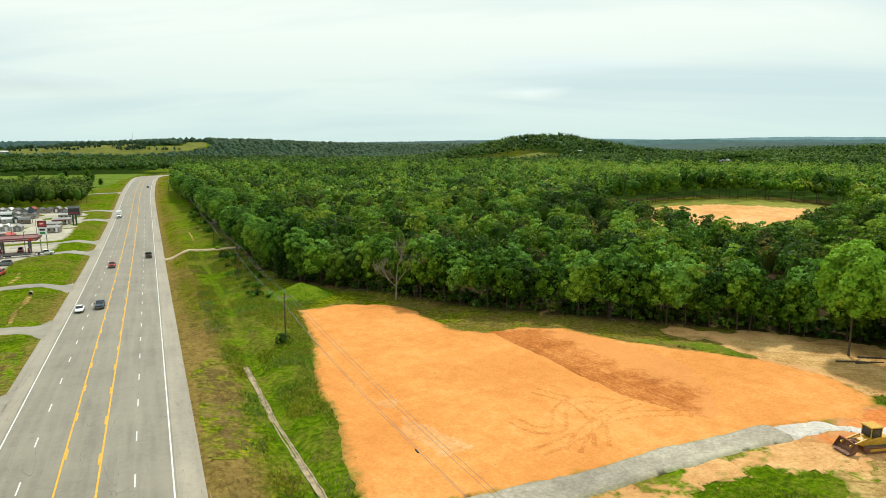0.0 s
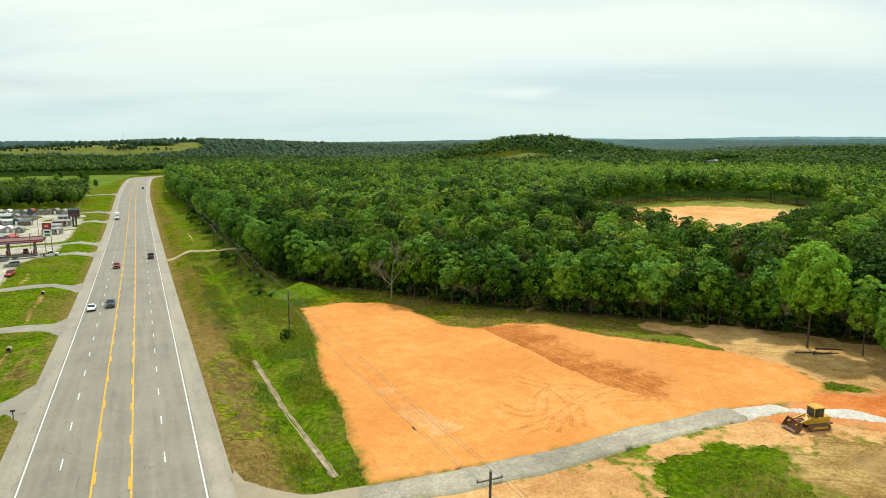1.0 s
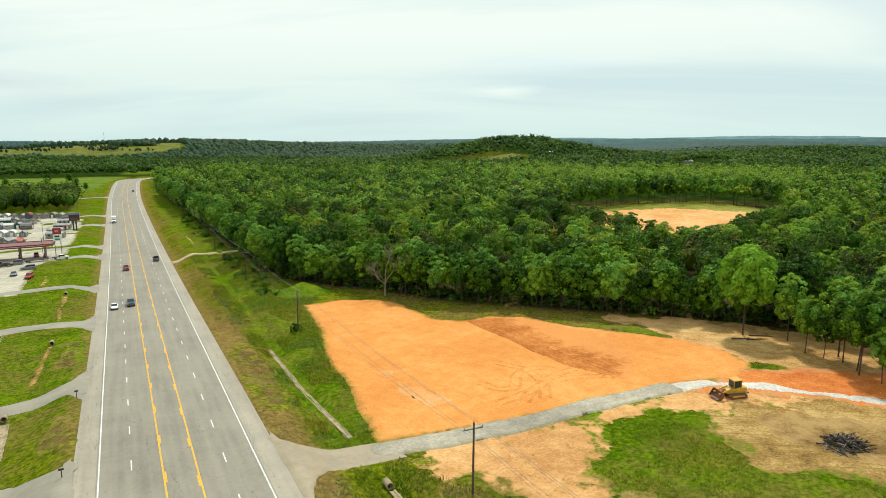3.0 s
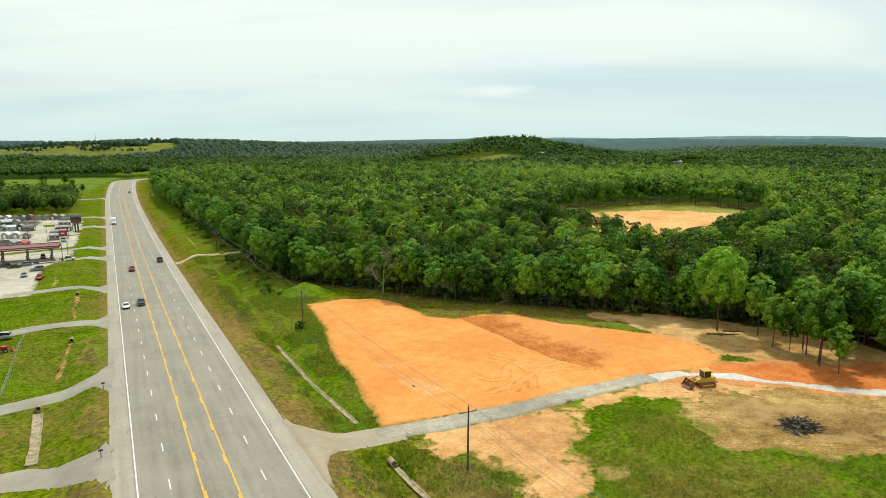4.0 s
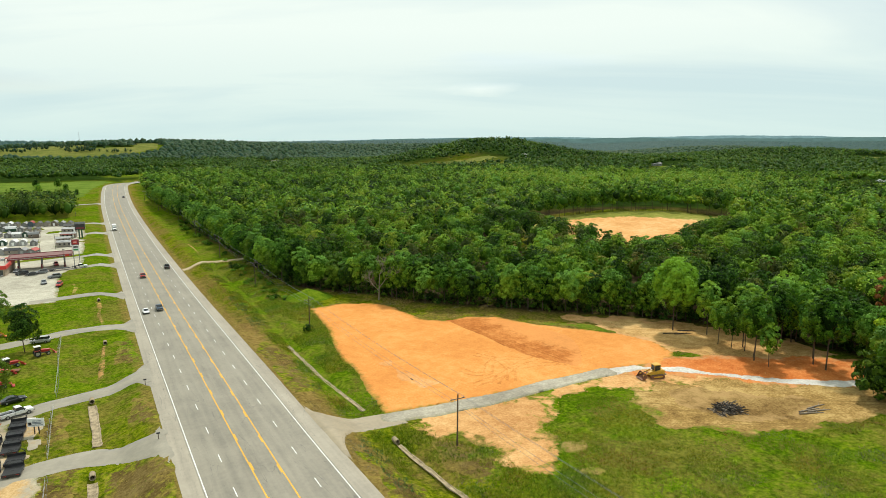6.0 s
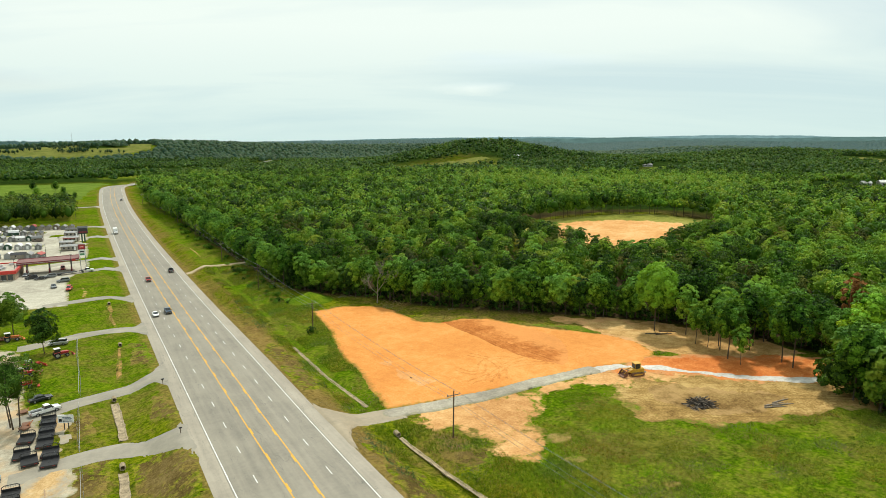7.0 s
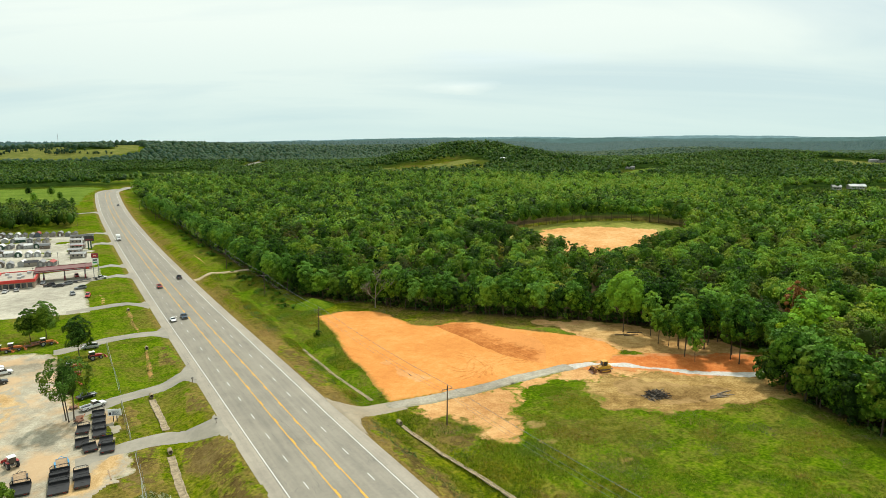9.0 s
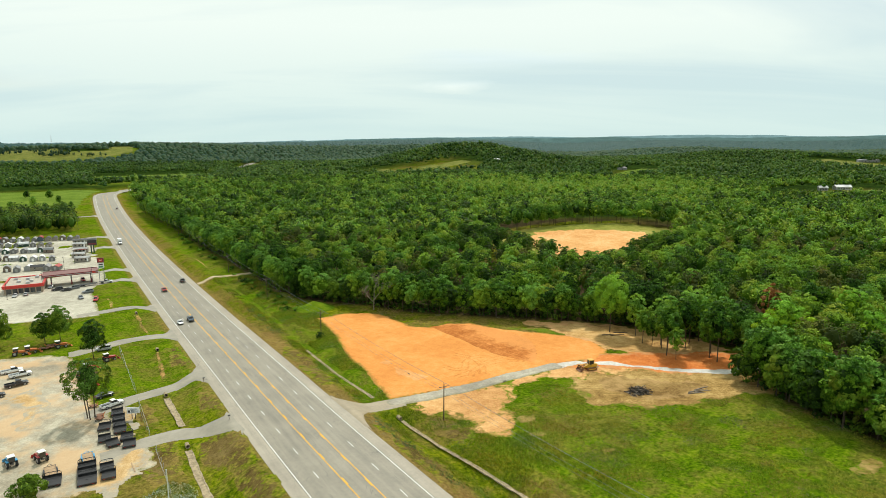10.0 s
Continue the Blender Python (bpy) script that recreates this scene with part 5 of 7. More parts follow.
def on_road(ob, x, y, turn=0.0):
    ob.matrix_basis = pose(x + float(road_x(y)), y, float(road_z(y)) + 0.235 - 0.018 * abs(x), 0, 0, 0) @ pose(0, 0, 0, road_tilt(y)) @ pose(0, 0, 0, 0, 0, turn)
    return ob


# ---------------------------------------------------------------- traffic, as it stands midway
on_road(make_pickup("pickup_truck", BLACK_PAINT, "black flatbed pickup driving away on the highway", True, True), 7.2, 274)
on_road(make_pickup("pickup_truck", RED_PAINT, "bright red pickup coming along the highway"), -3.8, 257, 180)
on_road(make_car("car", WHITE_PAINT, "small white car in the outer lane of the highway"), -7.6, 191, 180)
on_road(make_pickup("pickup_truck", BLUE_PAINT, "dark slate-blue pickup in the inner lane of the highway"), -3.5, 193, 180)
truck = tagged(new("box_truck"), "white box truck on the far stretch of the highway", "truck")
bm = bmesh.new()
loft(bm, [(2.0, 1.05, 0.6, 2.5), (3.0, 1.05, 0.55, 2.55), (3.3, 1.02, 0.55, 1.9), (4.3, 0.95, 0.55, 1.5), (4.5, 0.85, 0.6, 1.35)], 0.15)
part("cab", bm, WHITE_PAINT, truck)
block("windscreen", truck, GLASS_DARK, -0.9, 3.02, 1.75, 0.9, 3.22, 2.4, bevel=0.03)
block("cargo_box", truck, WHITE_PAINT, -1.25, -4.2, 0.95, 1.25, 1.9, 3.7, bevel=0.04)
block("chassis", truck, BLACK_PLASTIC, -0.5, -4.1, 0.55, 0.5, 4.0, 0.95, bevel=0.03)
block("grille", truck, BLACK_PLASTIC, -0.55, 4.4, 0.75, 0.55, 4.53, 1.25, bevel=0.02)
for s in (-1, 1):
    for y in (-2.8, 3.3):
        wheel(truck, s * 0.95, y, 0.48, 0.32)
    block("headlight", truck, LAMP_CLEAR, s * 0.75 - 0.15, 4.36, 0.85, s * 0.75 + 0.15, 4.5, 1.05)
on_road(truck, -7.7, 430, 180)
on_road(make_car("car", GREY_PAINT, "grey car far along the highway", "suv"), 6.6, 640)

# ---------------------------------------------------------------- power line
WIRE = plain("grey_wire", (0.20, 0.20, 0.20), 0.6, vary=0.1)


def make_pole(height=9.6):
    pole = tagged(new("utility_pole"), "weathered wooden utility pole with one crossarm", "utility pole", "poles of the power line")
    bm = bmesh.new()
    limb(bm, (0, 0, -0.4), (0, 0, height), 0.17, 0.11, 10)
    part("shaft", bm, POLE_WOOD, pole)
    bm = bmesh.new()
    box(bm, -1.35, 0.08, height - 0.95, 1.35, 0.20, height - 0.80, 0.015)
    arm = part("crossarm", bm, DEAD_WOOD, pole, "grey timber crossarm")
    for s in (-1, 1):
        bm = bmesh.new()
        rod(bm, (0, 0.14, height - 1.6), (s * 0.75, 0.14, height - 0.92), 0.02, 5)
        part("brace", bm, GALV, arm)
    for x_, z_ in ((-1.25, height - 0.80), (1.25, height - 0.80), (0.0, height)):
        bm = bmesh.new()
        limb(bm, (x_, 0.14 if x_ else 0, z_), (x_, 0.14 if x_ else 0, z_ + 0.24), 0.07, 0.045, 7)
        part("insulator", bm, GREY_PAINT, pole)
    return pole


pole = make_pole()
POLES = [(33.0, -16), (32.1, 64.0), (30.6, 142.6), (29.6, 203), (29.6, 272), (30.5, 352), (31, 430), (27, 520), (24, 610)]
heads = []
for i, (px, py) in enumerate(POLES):
    m = pose(px, py, float(land(px, py)), random.uniform(-0.7, 0.7), random.uniform(-0.7, 0.7), random.uniform(-4, 4))
    if i == 0:
        pole.matrix_basis = m
    else:
        copy_thing(pole, m)
    heads.append([m @ Vector((-1.25, 0.14, 9.05)), m @ Vector((1.25, 0.14, 9.05)), m @ Vector((0, 0, 9.85)), m @ Vector((0.1, 0, 7.4))])


def wire(name, a, b, sag, r=0.022, label="thin dark overhead wire"):
    cu = bpy.data.curves.new(name, "CURVE")
    cu.dimensions, cu.bevel_depth, cu.bevel_resolution = "3D", r, 0
    sp = cu.splines.new("POLY")
    sp.points.add(14)
    for i in range(15):
        f = i / 14
        p = a.lerp(b, f) - Vector((0, 0, 4 * sag * f * (1 - f)))
        sp.points[i].co = (*p, 1)
    cu.materials.append(WIRE)
    ob = new(name, cu)
    return tagged(ob, label, "wire")


for a, b in zip(heads, heads[1:]):
    for p, q in zip(a, b):
        wire("overhead_wire", p, q, 0.9 if p is not a[3] else 1.3)["group"] = "wires of the power line"
splice = tagged(new("splice_case"), "small dark splice case on an overhead cable", "cable fitting")
bm = bmesh.new()
limb(bm, (0, -0.35, 0), (0, 0.35, 0), 0.10, 0.10, 8)
limb(bm, (0, 0.35, 0), (0, 0.5, 0), 0.10, 0.03, 8)
part("case", bm, BLACK_PLASTIC, splice)
mid_ = heads[1][3].lerp(heads[2][3], 0.22)
splice.location = mid_ - Vector((0, 0, 4 * 1.3 * 0.22 * 0.78 + 0.1))

# ---------------------------------------------------------------- ditch liners, culverts, mound
def liner(line, half, label):
    """A trapezoid concrete channel laid along the ditch."""
    pts = [Vector((a, b, 0)) for a, b in line]
    yy = []
    for p, q in zip(pts, pts[1:]):
        n = max(2, int((q - p).length / 1.5))
        yy += [p.lerp(q, i / n) for i in range(n)]
    yy.append(pts[-1])
    bm = bmesh.new()
    prof = [(-half, 0.05), (-half, 0.22), (-half + 0.12, 0.22), (-half * 0.45, 0.12), (half * 0.45, 0.12), (half - 0.12, 0.22), (half, 0.22), (half, 0.05)]
    rows_ = []
    for i, p in enumerate(yy):
        w = (yy[min(i + 1, len(yy) - 1)] - yy[max(i - 1, 0)]).normalized()
        nrm = Vector((w.y, -w.x, 0))
        z = float(land(p.x, p.y)) + 0.09
        rows_.append([bm.verts.new(p + nrm * (o + random.uniform(-0.12, 0.12)) + Vector((0, 0, z + h + random.uniform(-0.02, 0.02)))) for o, h in prof])
    for a, b in zip(rows_, rows_[1:]):
        for i in range(len(prof) - 1):
            bm.faces.new((a[i], a[i + 1], b[i + 1], b[i]))
    ob = new("ditch_liner")
    tagged(ob, label, "ditch")
    part("channel", bm, CONCRETE, ob)
    return ob


liner([(22.0, 134), (22.6, 112), (23.4, 98), (24.0, 87)], 0.42, "cracked pale concrete ditch channel in rough grass")
liner([(23.9, 70.5), (24.6, 54), (25.6, 40), (26.3, 27), (26.5, 0)], 0.42, "cracked pale concrete ditch channel in rough grass")
liner([(-23.4, 117), (-22.9, 105), (-22.8, 97)], 0.78, "pale concrete ditch channel between driveways")
liner([(-23.7, 84), (-24.0, 74), (-24.0, 62), (-24.0, 50)], 0.78, "pale concrete ditch channel between driveways")


def culvert(x, y, turn, r=0.38, label="concrete culvert pipe end under a driveway"):
    c = tagged(new("culvert"), label, "culvert", "culvert pipes")
    bm = bmesh.new()
    n = 14
    rings = []
    for rr, yy_ in ((r * 1.3, -0.6), (r * 1.3, 0.9), (r, 0.9), (r, -0.6)):
        rings.append([bm.verts.new((math.cos(2 * math.pi * i / n) * rr, yy_, r + math.sin(2 * math.pi * i / n) * rr)) for i in range(n)])
    for a, b in zip(rings, rings[1:]):
        for i in range(n):
            bm.faces.new((a[i], a[(i + 1) % n], b[(i + 1) % n], b[i]))
    part("pipe", bm, CONCRETE, c)
    # black disc added across the pipe as its inner shade
    bm = bmesh.new()
    limb(bm, (0, -0.5, r), (0, -0.45, r), r * 0.99, r * 0.99, 14)
    part("bore", bm, BLACK_PLASTIC, c, "black disc standing in for the shaded inside of the pipe")
    c.matrix_basis = pose(x, y, float(land(x, y)) + 0.1, 0, 0, turn)
    return c


for px, py, a in ((23.9, 72.0, 180), (-23.4, 118.6, 180), (-23.7, 85.6, 180), (-20.4, 214, 180), (-19.9, 160, 180)):
    culvert(px, py, a)

MOUND = (41.5, 178.5)
mx, my = np.meshgrid(np.linspace(-9, 9, 37), np.linspace(-8, 8, 33), indexing="ij")
md = np.hypot(mx / 8.2, my / 7.0) + 0.08 * smooth_noise(mx, my, 3, 6)
mz = land(mx + MOUND[0], my + MOUND[1]) + 2.9 * np.clip(1 - md, 0, 1) ** 0.9 + 0.12 * smooth_noise(mx, my, 1.4, 8) * (md < 1) - 0.15 * (md >= 1)
WEEDY = make_soil("weedy_green_mound", (0.024, 0.056, 0.003), (0.072, 0.132, 0.006), (0.16, 0.215, 0.014), 0.0, track_tone=0.1)
mound = mesh_object("earth_mound", np.stack([mx + MOUND[0], my + MOUND[1], mz], -1).reshape(-1, 3), grid_faces(37, 33), WEEDY, True, (("edge", np.ones(mx.size)),))
tagged(mound, "low earth mound overgrown with bright green weeds", "mound")

# ---------------------------------------------------------------- crawler loader, brush pile and logs
loader = tagged(new("crawler_loader"), "yellow crawler loader with a raised bucket on red soil", "crawler loader")
for s in (-1, 1):
    bm = bmesh.new()
    prof = []
    for i in range(9):
        a = math.pi / 2 + math.pi * i / 8
        prof.append((-1.35 + math.cos(a) * 0.42, 0.42 + math.sin(a) * 0.42))
    for i in range(9):
        a = -math.pi / 2 + math.pi * i / 8
        prof.append((1.15 + math.cos(a) * 0.42, 0.42 + math.sin(a) * 0.42))
    va = [bm.verts.new((s * 0.75, y, z)) for y, z in prof]
    vb = [bm.verts.new((s * 1.25, y, z)) for y, z in prof]
    bm.faces.new(va); bm.faces.new(vb[::-1])
    for i in range(len(prof)):
        bm.faces.new((va[i], vb[i], vb[(i + 1) % len(prof)], va[(i + 1) % len(prof)]))
    bmesh.ops.recalc_face_normals(bm, faces=bm.faces)
    track = part("track", bm, RUST, loader, "dusty steel crawler track")
    for k in range(9):
        block("track_shoe", track, STEEL, s * 1.0 - 0.27, -1.4 + k * 0.31, 0.82, s * 1.0 + 0.27, -1.28 + k * 0.31, 0.90, bevel=0.0)
    block("track_frame", loader, YELLOW_PAINT, s * 1.262 - 0.02, -1.2, 0.30, s * 1.262 + 0.02, 1.0, 0.60, bevel=0.01)
bm = bmesh.new()
loft(bm, [(-2.05, 0.62, 0.75, 1.55), (-1.9, 0.78, 0.62, 1.75), (-0.5, 0.80, 0.60, 1.80), (0.6, 0.78, 0.60, 1.55), (1.5, 0.55, 0.65, 1.30)], 0.12)
part("hull", bm, YELLOW_PAINT, loader)
cab = block("cab", loader, BLACK_PAINT, -0.70, -0.85, 1.70, 0.70, 0.55, 2.95, bevel=0.06)
for s in (-1, 1):
    block("window", cab, GLASS_DARK, s * 0.71 - 0.01, -0.6, 1.95, s * 0.71 + 0.01, 0.35, 2.8, bevel=0.0)
    for y in (-0.85, 0.55):
        block("pillar", cab, YELLOW_PAINT, s * 0.70 - 0.05, y - 0.05, 1.70, s * 0.70 + 0.05, y + 0.05, 2.97, bevel=0.01)
block("cab_roof", loader, YELLOW_PAINT, -0.85, -1.0, 2.95, 0.85, 0.75, 3.12, bevel=0.05)
bm = bmesh.new()
limb(bm, (0.5, -1.5, 1.7), (0.5, -1.5, 2.6), 0.07, 0.07, 8)
part("exhaust", bm, STEEL, loader)
for s in (-1, 1):
    bm = bmesh.new()
    box(bm, s * 0.72 - 0.09, 0.2, 1.35, s * 0.72 + 0.09, 2.9, 1.62, 0.03, Matrix.Rotation(radians(-18), 4, "X"), (0, 0.15, 0.35))
    arm = part("lift_arm", bm, YELLOW_PAINT, loader)
    bm = bmesh.new()
    rod(bm, (s * 0.45, 0.8, 1.1), (s * 0.45, 2.5, 1.35), 0.06, 7)
    part("hydraulic_ram", bm, STEEL, loader)
bm = bmesh.new()
prof = [(3.0, 1.45), (2.75, 1.0), (2.8, 0.45), (3.1, 0.12), (3.95, 0.10), (3.95, 0.16), (3.15, 0.22), (2.92, 0.5), (2.88, 0.98), (3.1, 1.40)]
va = [bm.verts.new((-1.3, y, z)) for y, z in prof]
vb = [bm.verts.new((1.3, y, z)) for y, z in prof]
for i in range(len(prof)):
    bm.faces.new((va[i], vb[i], vb[(i + 1) % len(prof)], va[(i + 1) % len(prof)]))
for s, vs in ((-1, va), (1, vb)):
    bm.faces.new([bm.verts.new((s * 1.3, y, z)) for y, z in ((3.0, 1.45), (2.75, 1.0), (2.8, 0.45), (3.1, 0.12), (3.95, 0.10))])
bmesh.ops.recalc_face_normals(bm, faces=bm.faces)
bucket = part("bucket", bm, RUST, loader, "worn rusty loader bucket")
for k in range(7):
    block("tooth", bucket, STEEL, -1.2 + k * 0.38, 3.93, 0.09, -1.08 + k * 0.38, 4.12, 0.15, bevel=0.0)
block("ripper", loader, STEEL, -0.7, -2.5, 0.55, 0.7, -2.05, 0.85, bevel=0.04)
set_down(loader, 86.6, 69.0, 74, 0.16)

brush = tagged(new("brush_pile"), "charred heap of branches and roots on scraped soil", "brush pile")
br = random.Random(3)
CHAR = plain("charred_wood", (0.055, 0.045, 0.036), 0.95, vary=0.5)
for count, mat_, lab_ in ((130, CHAR, ""), (40, DEAD_WOOD, "grey unburnt branch")):
    for i in range(count):
        bm = bmesh.new()
        a, rr = br.uniform(0, 6.283), br.uniform(0, 1) ** 0.7 * 3.0
        c = Vector((math.cos(a) * rr * 1.3, math.sin(a) * rr * 0.9, max(0.05, 1.1 * (1 - rr / 3.2)) * br.uniform(0.3, 1.0)))
        d = Vector((br.uniform(-1, 1), br.uniform(-1, 1), br.uniform(-0.35, 0.5))).normalized() * br.uniform(0.5, 1.6)
        limb(bm, c - d, c + d, br.uniform(0.05, 0.14), br.uniform(0.03, 0.07), 5)
        part("branch", bm, mat_, brush, lab_)
set_down(brush, 85.2, 49.5, 15)
for (lx_, ly_, a) in ((98.0, 41.0, -12), (99.2, 39.8, -20), (100.5, 41.2, -5), (97.0, 40.0, -25), (116.8, 90.2, -30), (119.0, 88.4, -22), (122.0, 89.6, -35)):
    log = tagged(new("log"), "bare felled log lying on soil", "log", "felled logs")
    bm = bmesh.new()
    limb(bm, (-2.4, 0, 0.16), (0.4, 0.1, 0.18), 0.17, 0.15, 8)
    limb(bm, (0.4, 0.1, 0.18), (2.6, 0, 0.15), 0.15, 0.09, 8)
    limb(bm, (0.9, 0.05, 0.2), (1.7, 0.5, 0.45), 0.06, 0.03, 5)
    part("stem", bm, DEAD_WOOD if lx_ < 110 else BARK, log)
    set_down(log, lx_, ly_, a, 0.05)

# ---------------------------------------------------------------- roadside shrubs and rough weeds
def make_bush(seed, r, h, material, label):
    b = tagged(new("bush"), label, "bush")
    me = leaf_mesh("foliage", crowns(np.zeros(1), np.zeros(1), np.zeros(1) - 0.25, np.array([r]), np.array([h]), 9 if r < 2 else 24, 420 if r < 2 else 2200, 0.20 if r < 2 else 0.26, 1.0, -0.6, np.array([0.36])), material, 1.0)
    f = new("foliage", me)
    f.parent = b
    bm = bmesh.new()
    for i in range(5):
        a = i * 1.256
        limb(bm, (0, 0, -0.1), (math.cos(a) * r * 0.5, math.sin(a) * r * 0.5, h * 0.6), 0.04, 0.02, 5)
    part("stems", bm, BARK, b)
    return b


bush = make_bush(1, 1.3, 2.2, DARK_LEAVES, "dark green bush at the foot of a utility pole")
set_down(bush, 29.9, 142.0)
green_bush = make_bush(2, 1.5, 1.9, LEAVES, "leafy green shrub in the rough roadside grass")
set_down(green_bush, 33.0, 190.0)
for i in range(34):
    px, py = random.uniform(27.5, 35.5), random.uniform(176, 262)
    copy_thing(green_bush if random.random() < 0.7 else bush, pose(px, py, float(land(px, py)), 0, 0, random.uniform(0, 360)) @ Matrix.Scale(random.uniform(0.4, 1.0), 4))["label"] = "leafy green shrub in the rough roadside grass"
for i in range(22):
    px, py = random.uniform(27.5, 34), random.uniform(275, 430)
    copy_thing(green_bush, pose(px, py, float(land(px, py)), 0, 0, random.uniform(0, 360)) @ Matrix.Scale(random.uniform(0.5, 1.5), 4))


def tufts(name, keep, box_, gap, h_lo, h_hi, w, material, label):
    """Tufts of tall grass and weeds: three bent blades fans each."""
    x, y = scatter(keep, box_, gap, 0.5)
    n = len(x)
    z = land(x, y)
    V, T = [], []
    tint = np.clip(0.5 + 0.25 * rng.standard_normal(n), 0, 1)
    for k in range(7):
        a = rng.uniform(0, 6.283, n)
        h = rng.uniform(h_lo, h_hi, n) * 0.8
        ww = w * 0.45 * rng.uniform(0.6, 1.3, n)
        base = np.stack([x + rng.uniform(-0.42, 0.42, n), y + rng.uniform(-0.42, 0.42, n), z - 0.05], 1)
        side = np.stack([np.cos(a) * ww, np.sin(a) * ww, np.zeros(n)], 1)
        tip = base + np.stack([rng.uniform(-0.8, 0.8, n) * h, rng.uniform(-0.8, 0.8, n) * h, h * 0.85], 1)
        V.append(np.stack([base - side, base + side, tip], 1))
        T.append(np.repeat(tint[:, None], 3, 1))
    V = np.concatenate(V).reshape(-1, 3)
    return tagged(new(name, leaf_mesh(name, (V, np.arange(len(V)).reshape(-1, 3), np.concatenate(T).ravel()), material)), label, "weeds", kind="stuff")


BARE = [PAD, TAN, RED, BROWN]


def rough_grass(x, y):
    ok = (x > 19) & (inside_by(x, y, FOREST_EDGE) < 1) & (np.abs(x - 23.8) > 0.9) & (along(x, y, DRIVE, 3.4) < 0) & (along(x, y, DRIVE_FAR, 3) < 0)
    for o in BARE:
        ok &= inside_by(x, y, o) < 0.3
    return ok


WEED = make_leaves("weed_green", (0.030, 0.066, 0.003), (0.125, 0.190, 0.007), (0.290, 0.320, 0.030), dry=(0.30, 0.22, 0.10))
BLUE_WEED = make_leaves("blue_green_weed", (0.05, 0.10, 0.03), (0.09, 0.165, 0.05), (0.14, 0.22, 0.07))
tufts("rough_grass", lambda x, y: rough_grass(x, y) & (x < 45) & (smooth_noise(x, y, 9, 12) + 0.6 * smooth_noise(x, y, 3, 15) > -0.1), (19, 0, 45, 260), 0.50, 0.25, 0.75, 0.16, WEED, "rough knee-high grass and weeds beside the highway")
DRY_WEED = make_leaves("dry_weed", (0.12, 0.085, 0.025), (0.22, 0.155, 0.055), (0.33, 0.25, 0.10), dry=(0.30, 0.22, 0.10))
tufts("dry_grass", lambda x, y: rough_grass(x, y) & (smooth_noise(x, y, 8, 16) + 0.5 * smooth_noise(x, y, 2.5, 17) + 0.5 * np.exp(-((x - 31) / 6) ** 2 - ((y - 55) / 14) ** 2) > 0.30), (14, -20, 112, 260), 0.7, 0.2, 0.55, 0.11, DRY_WEED, "dry straw-coloured grass and seed heads")
tufts("verge_grass", lambda x, y: (x > 13.3) & (x < 19.5) & (along(x, y, DRIVE, 4.5) < 0) & (smooth_noise(x, y, 7, 25) + 0.6 * smooth_noise(x, y, 2, 26) > -0.25), (13, -20, 20, 230), 0.55, 0.12, 0.4, 0.11, DRY_WEED, "dry straw-coloured verge grass beside the highway")
tufts("meadow_weeds", lambda x, y: rough_grass(x, y) & (y < 80) & (smooth_noise(x, y, 7, 13) + 0.6 * smooth_noise(x, y, 2.2, 18) > 0.0), (36, -40, 112, 80), 0.52, 0.16, 0.50, 0.17, WEED, "short weeds and tufts of grass in the meadow")
tufts("blue_weeds", lambda x, y: (np.abs(x - 18.2 - 0.02 * (y - 100)) < 1.8) & (smooth_noise(x, y, 6, 14) > 0.15), (14, 30, 24, 200), 0.8, 0.3, 0.7, 0.2, BLUE_WEED, "patches of blue-green weeds on the highway bank")


def lumps(name, keep, box_, gap, r_lo, r_hi, lift, material, label, category):
    """Loose clods or stones: small uneven octahedra half sunk in the ground."""
    x, y = scatter(keep, box_, gap, 0.5)
    n = len(x)
    r = r_lo + (r_hi - r_lo) * rng.uniform(0, 1, n) ** 3
    c = np.stack([x, y, land(x, y) + lift], 1)
    o = np.array([(1, 0, 0), (0, 1, 0), (-1, 0, 0), (0, -1, 0), (0, 0, 0.8), (0, 0, -0.8)], float)
    V = c[:, None, :] + o[None] * r[:, None, None] * rng.uniform(0.6, 1.3, (n, 6, 1)) + rng.uniform(-0.25, 0.25, (n, 6, 3)) * r[:, None, None]
    f = np.array([(0, 1, 4), (1, 2, 4), (2, 3, 4), (3, 0, 4), (1, 0, 5), (2, 1, 5), (3, 2, 5), (0, 3, 5)])
    F = (f[None] + (np.arange(n) * 6)[:, None, None]).reshape(-1, 3)
    me = mesh_object(name, V.reshape(-1, 3), F, material, False, (("edge", np.full(n * 6, 9.0)),))
    return tagged(me, label, category, kind="stuff")


lumps("clay_clods", lambda x, y: (inside_by(x, y, RED) > 0.5) & (along(x, y, DRIVE_FAR, 2.2) < 0) & (smooth_noise(x, y, 6, 41) > -0.5), (76, 32, 146, 84), 0.75, 0.05, 0.18, 0.07, RED_DIRT, "loose red clay clods beside the drive", "clods")
lumps("turned_clods", lambda x, y: (inside_by(x, y, TURNED) > 0.4) & (smooth_noise(x, y, 5, 42) > -0.3), (60, 80, 96, 138), 0.8, 0.05, 0.16, 0.12, DIRT_DARK, "small clods on freshly turned clay", "clods")
lumps("pad_stones", lambda x, y: (inside_by(x, y, PAD) > 0.5) & (smooth_noise(x, y, 9, 43) + 0.5 * smooth_noise(x, y, 3, 44) + 0.9 * (inside_by(x, y, ROCKY) > -1.5) > 0.25), (24, 74, 110, 168), 1.0, 0.04, 0.16, 0.11, PALE_CLAY, "small pale stones scattered over the clay pad", "stones")
lumps("soil_stones", lambda x, y: (inside_by(x, y, TAN) > 0.5) & (smooth_noise(x, y, 6, 45) > -0.4), (22, 40, 124, 82), 0.9, 0.04, 0.20, 0.07, PALE_CLAY, "pale stones scattered over tan soil", "stones")
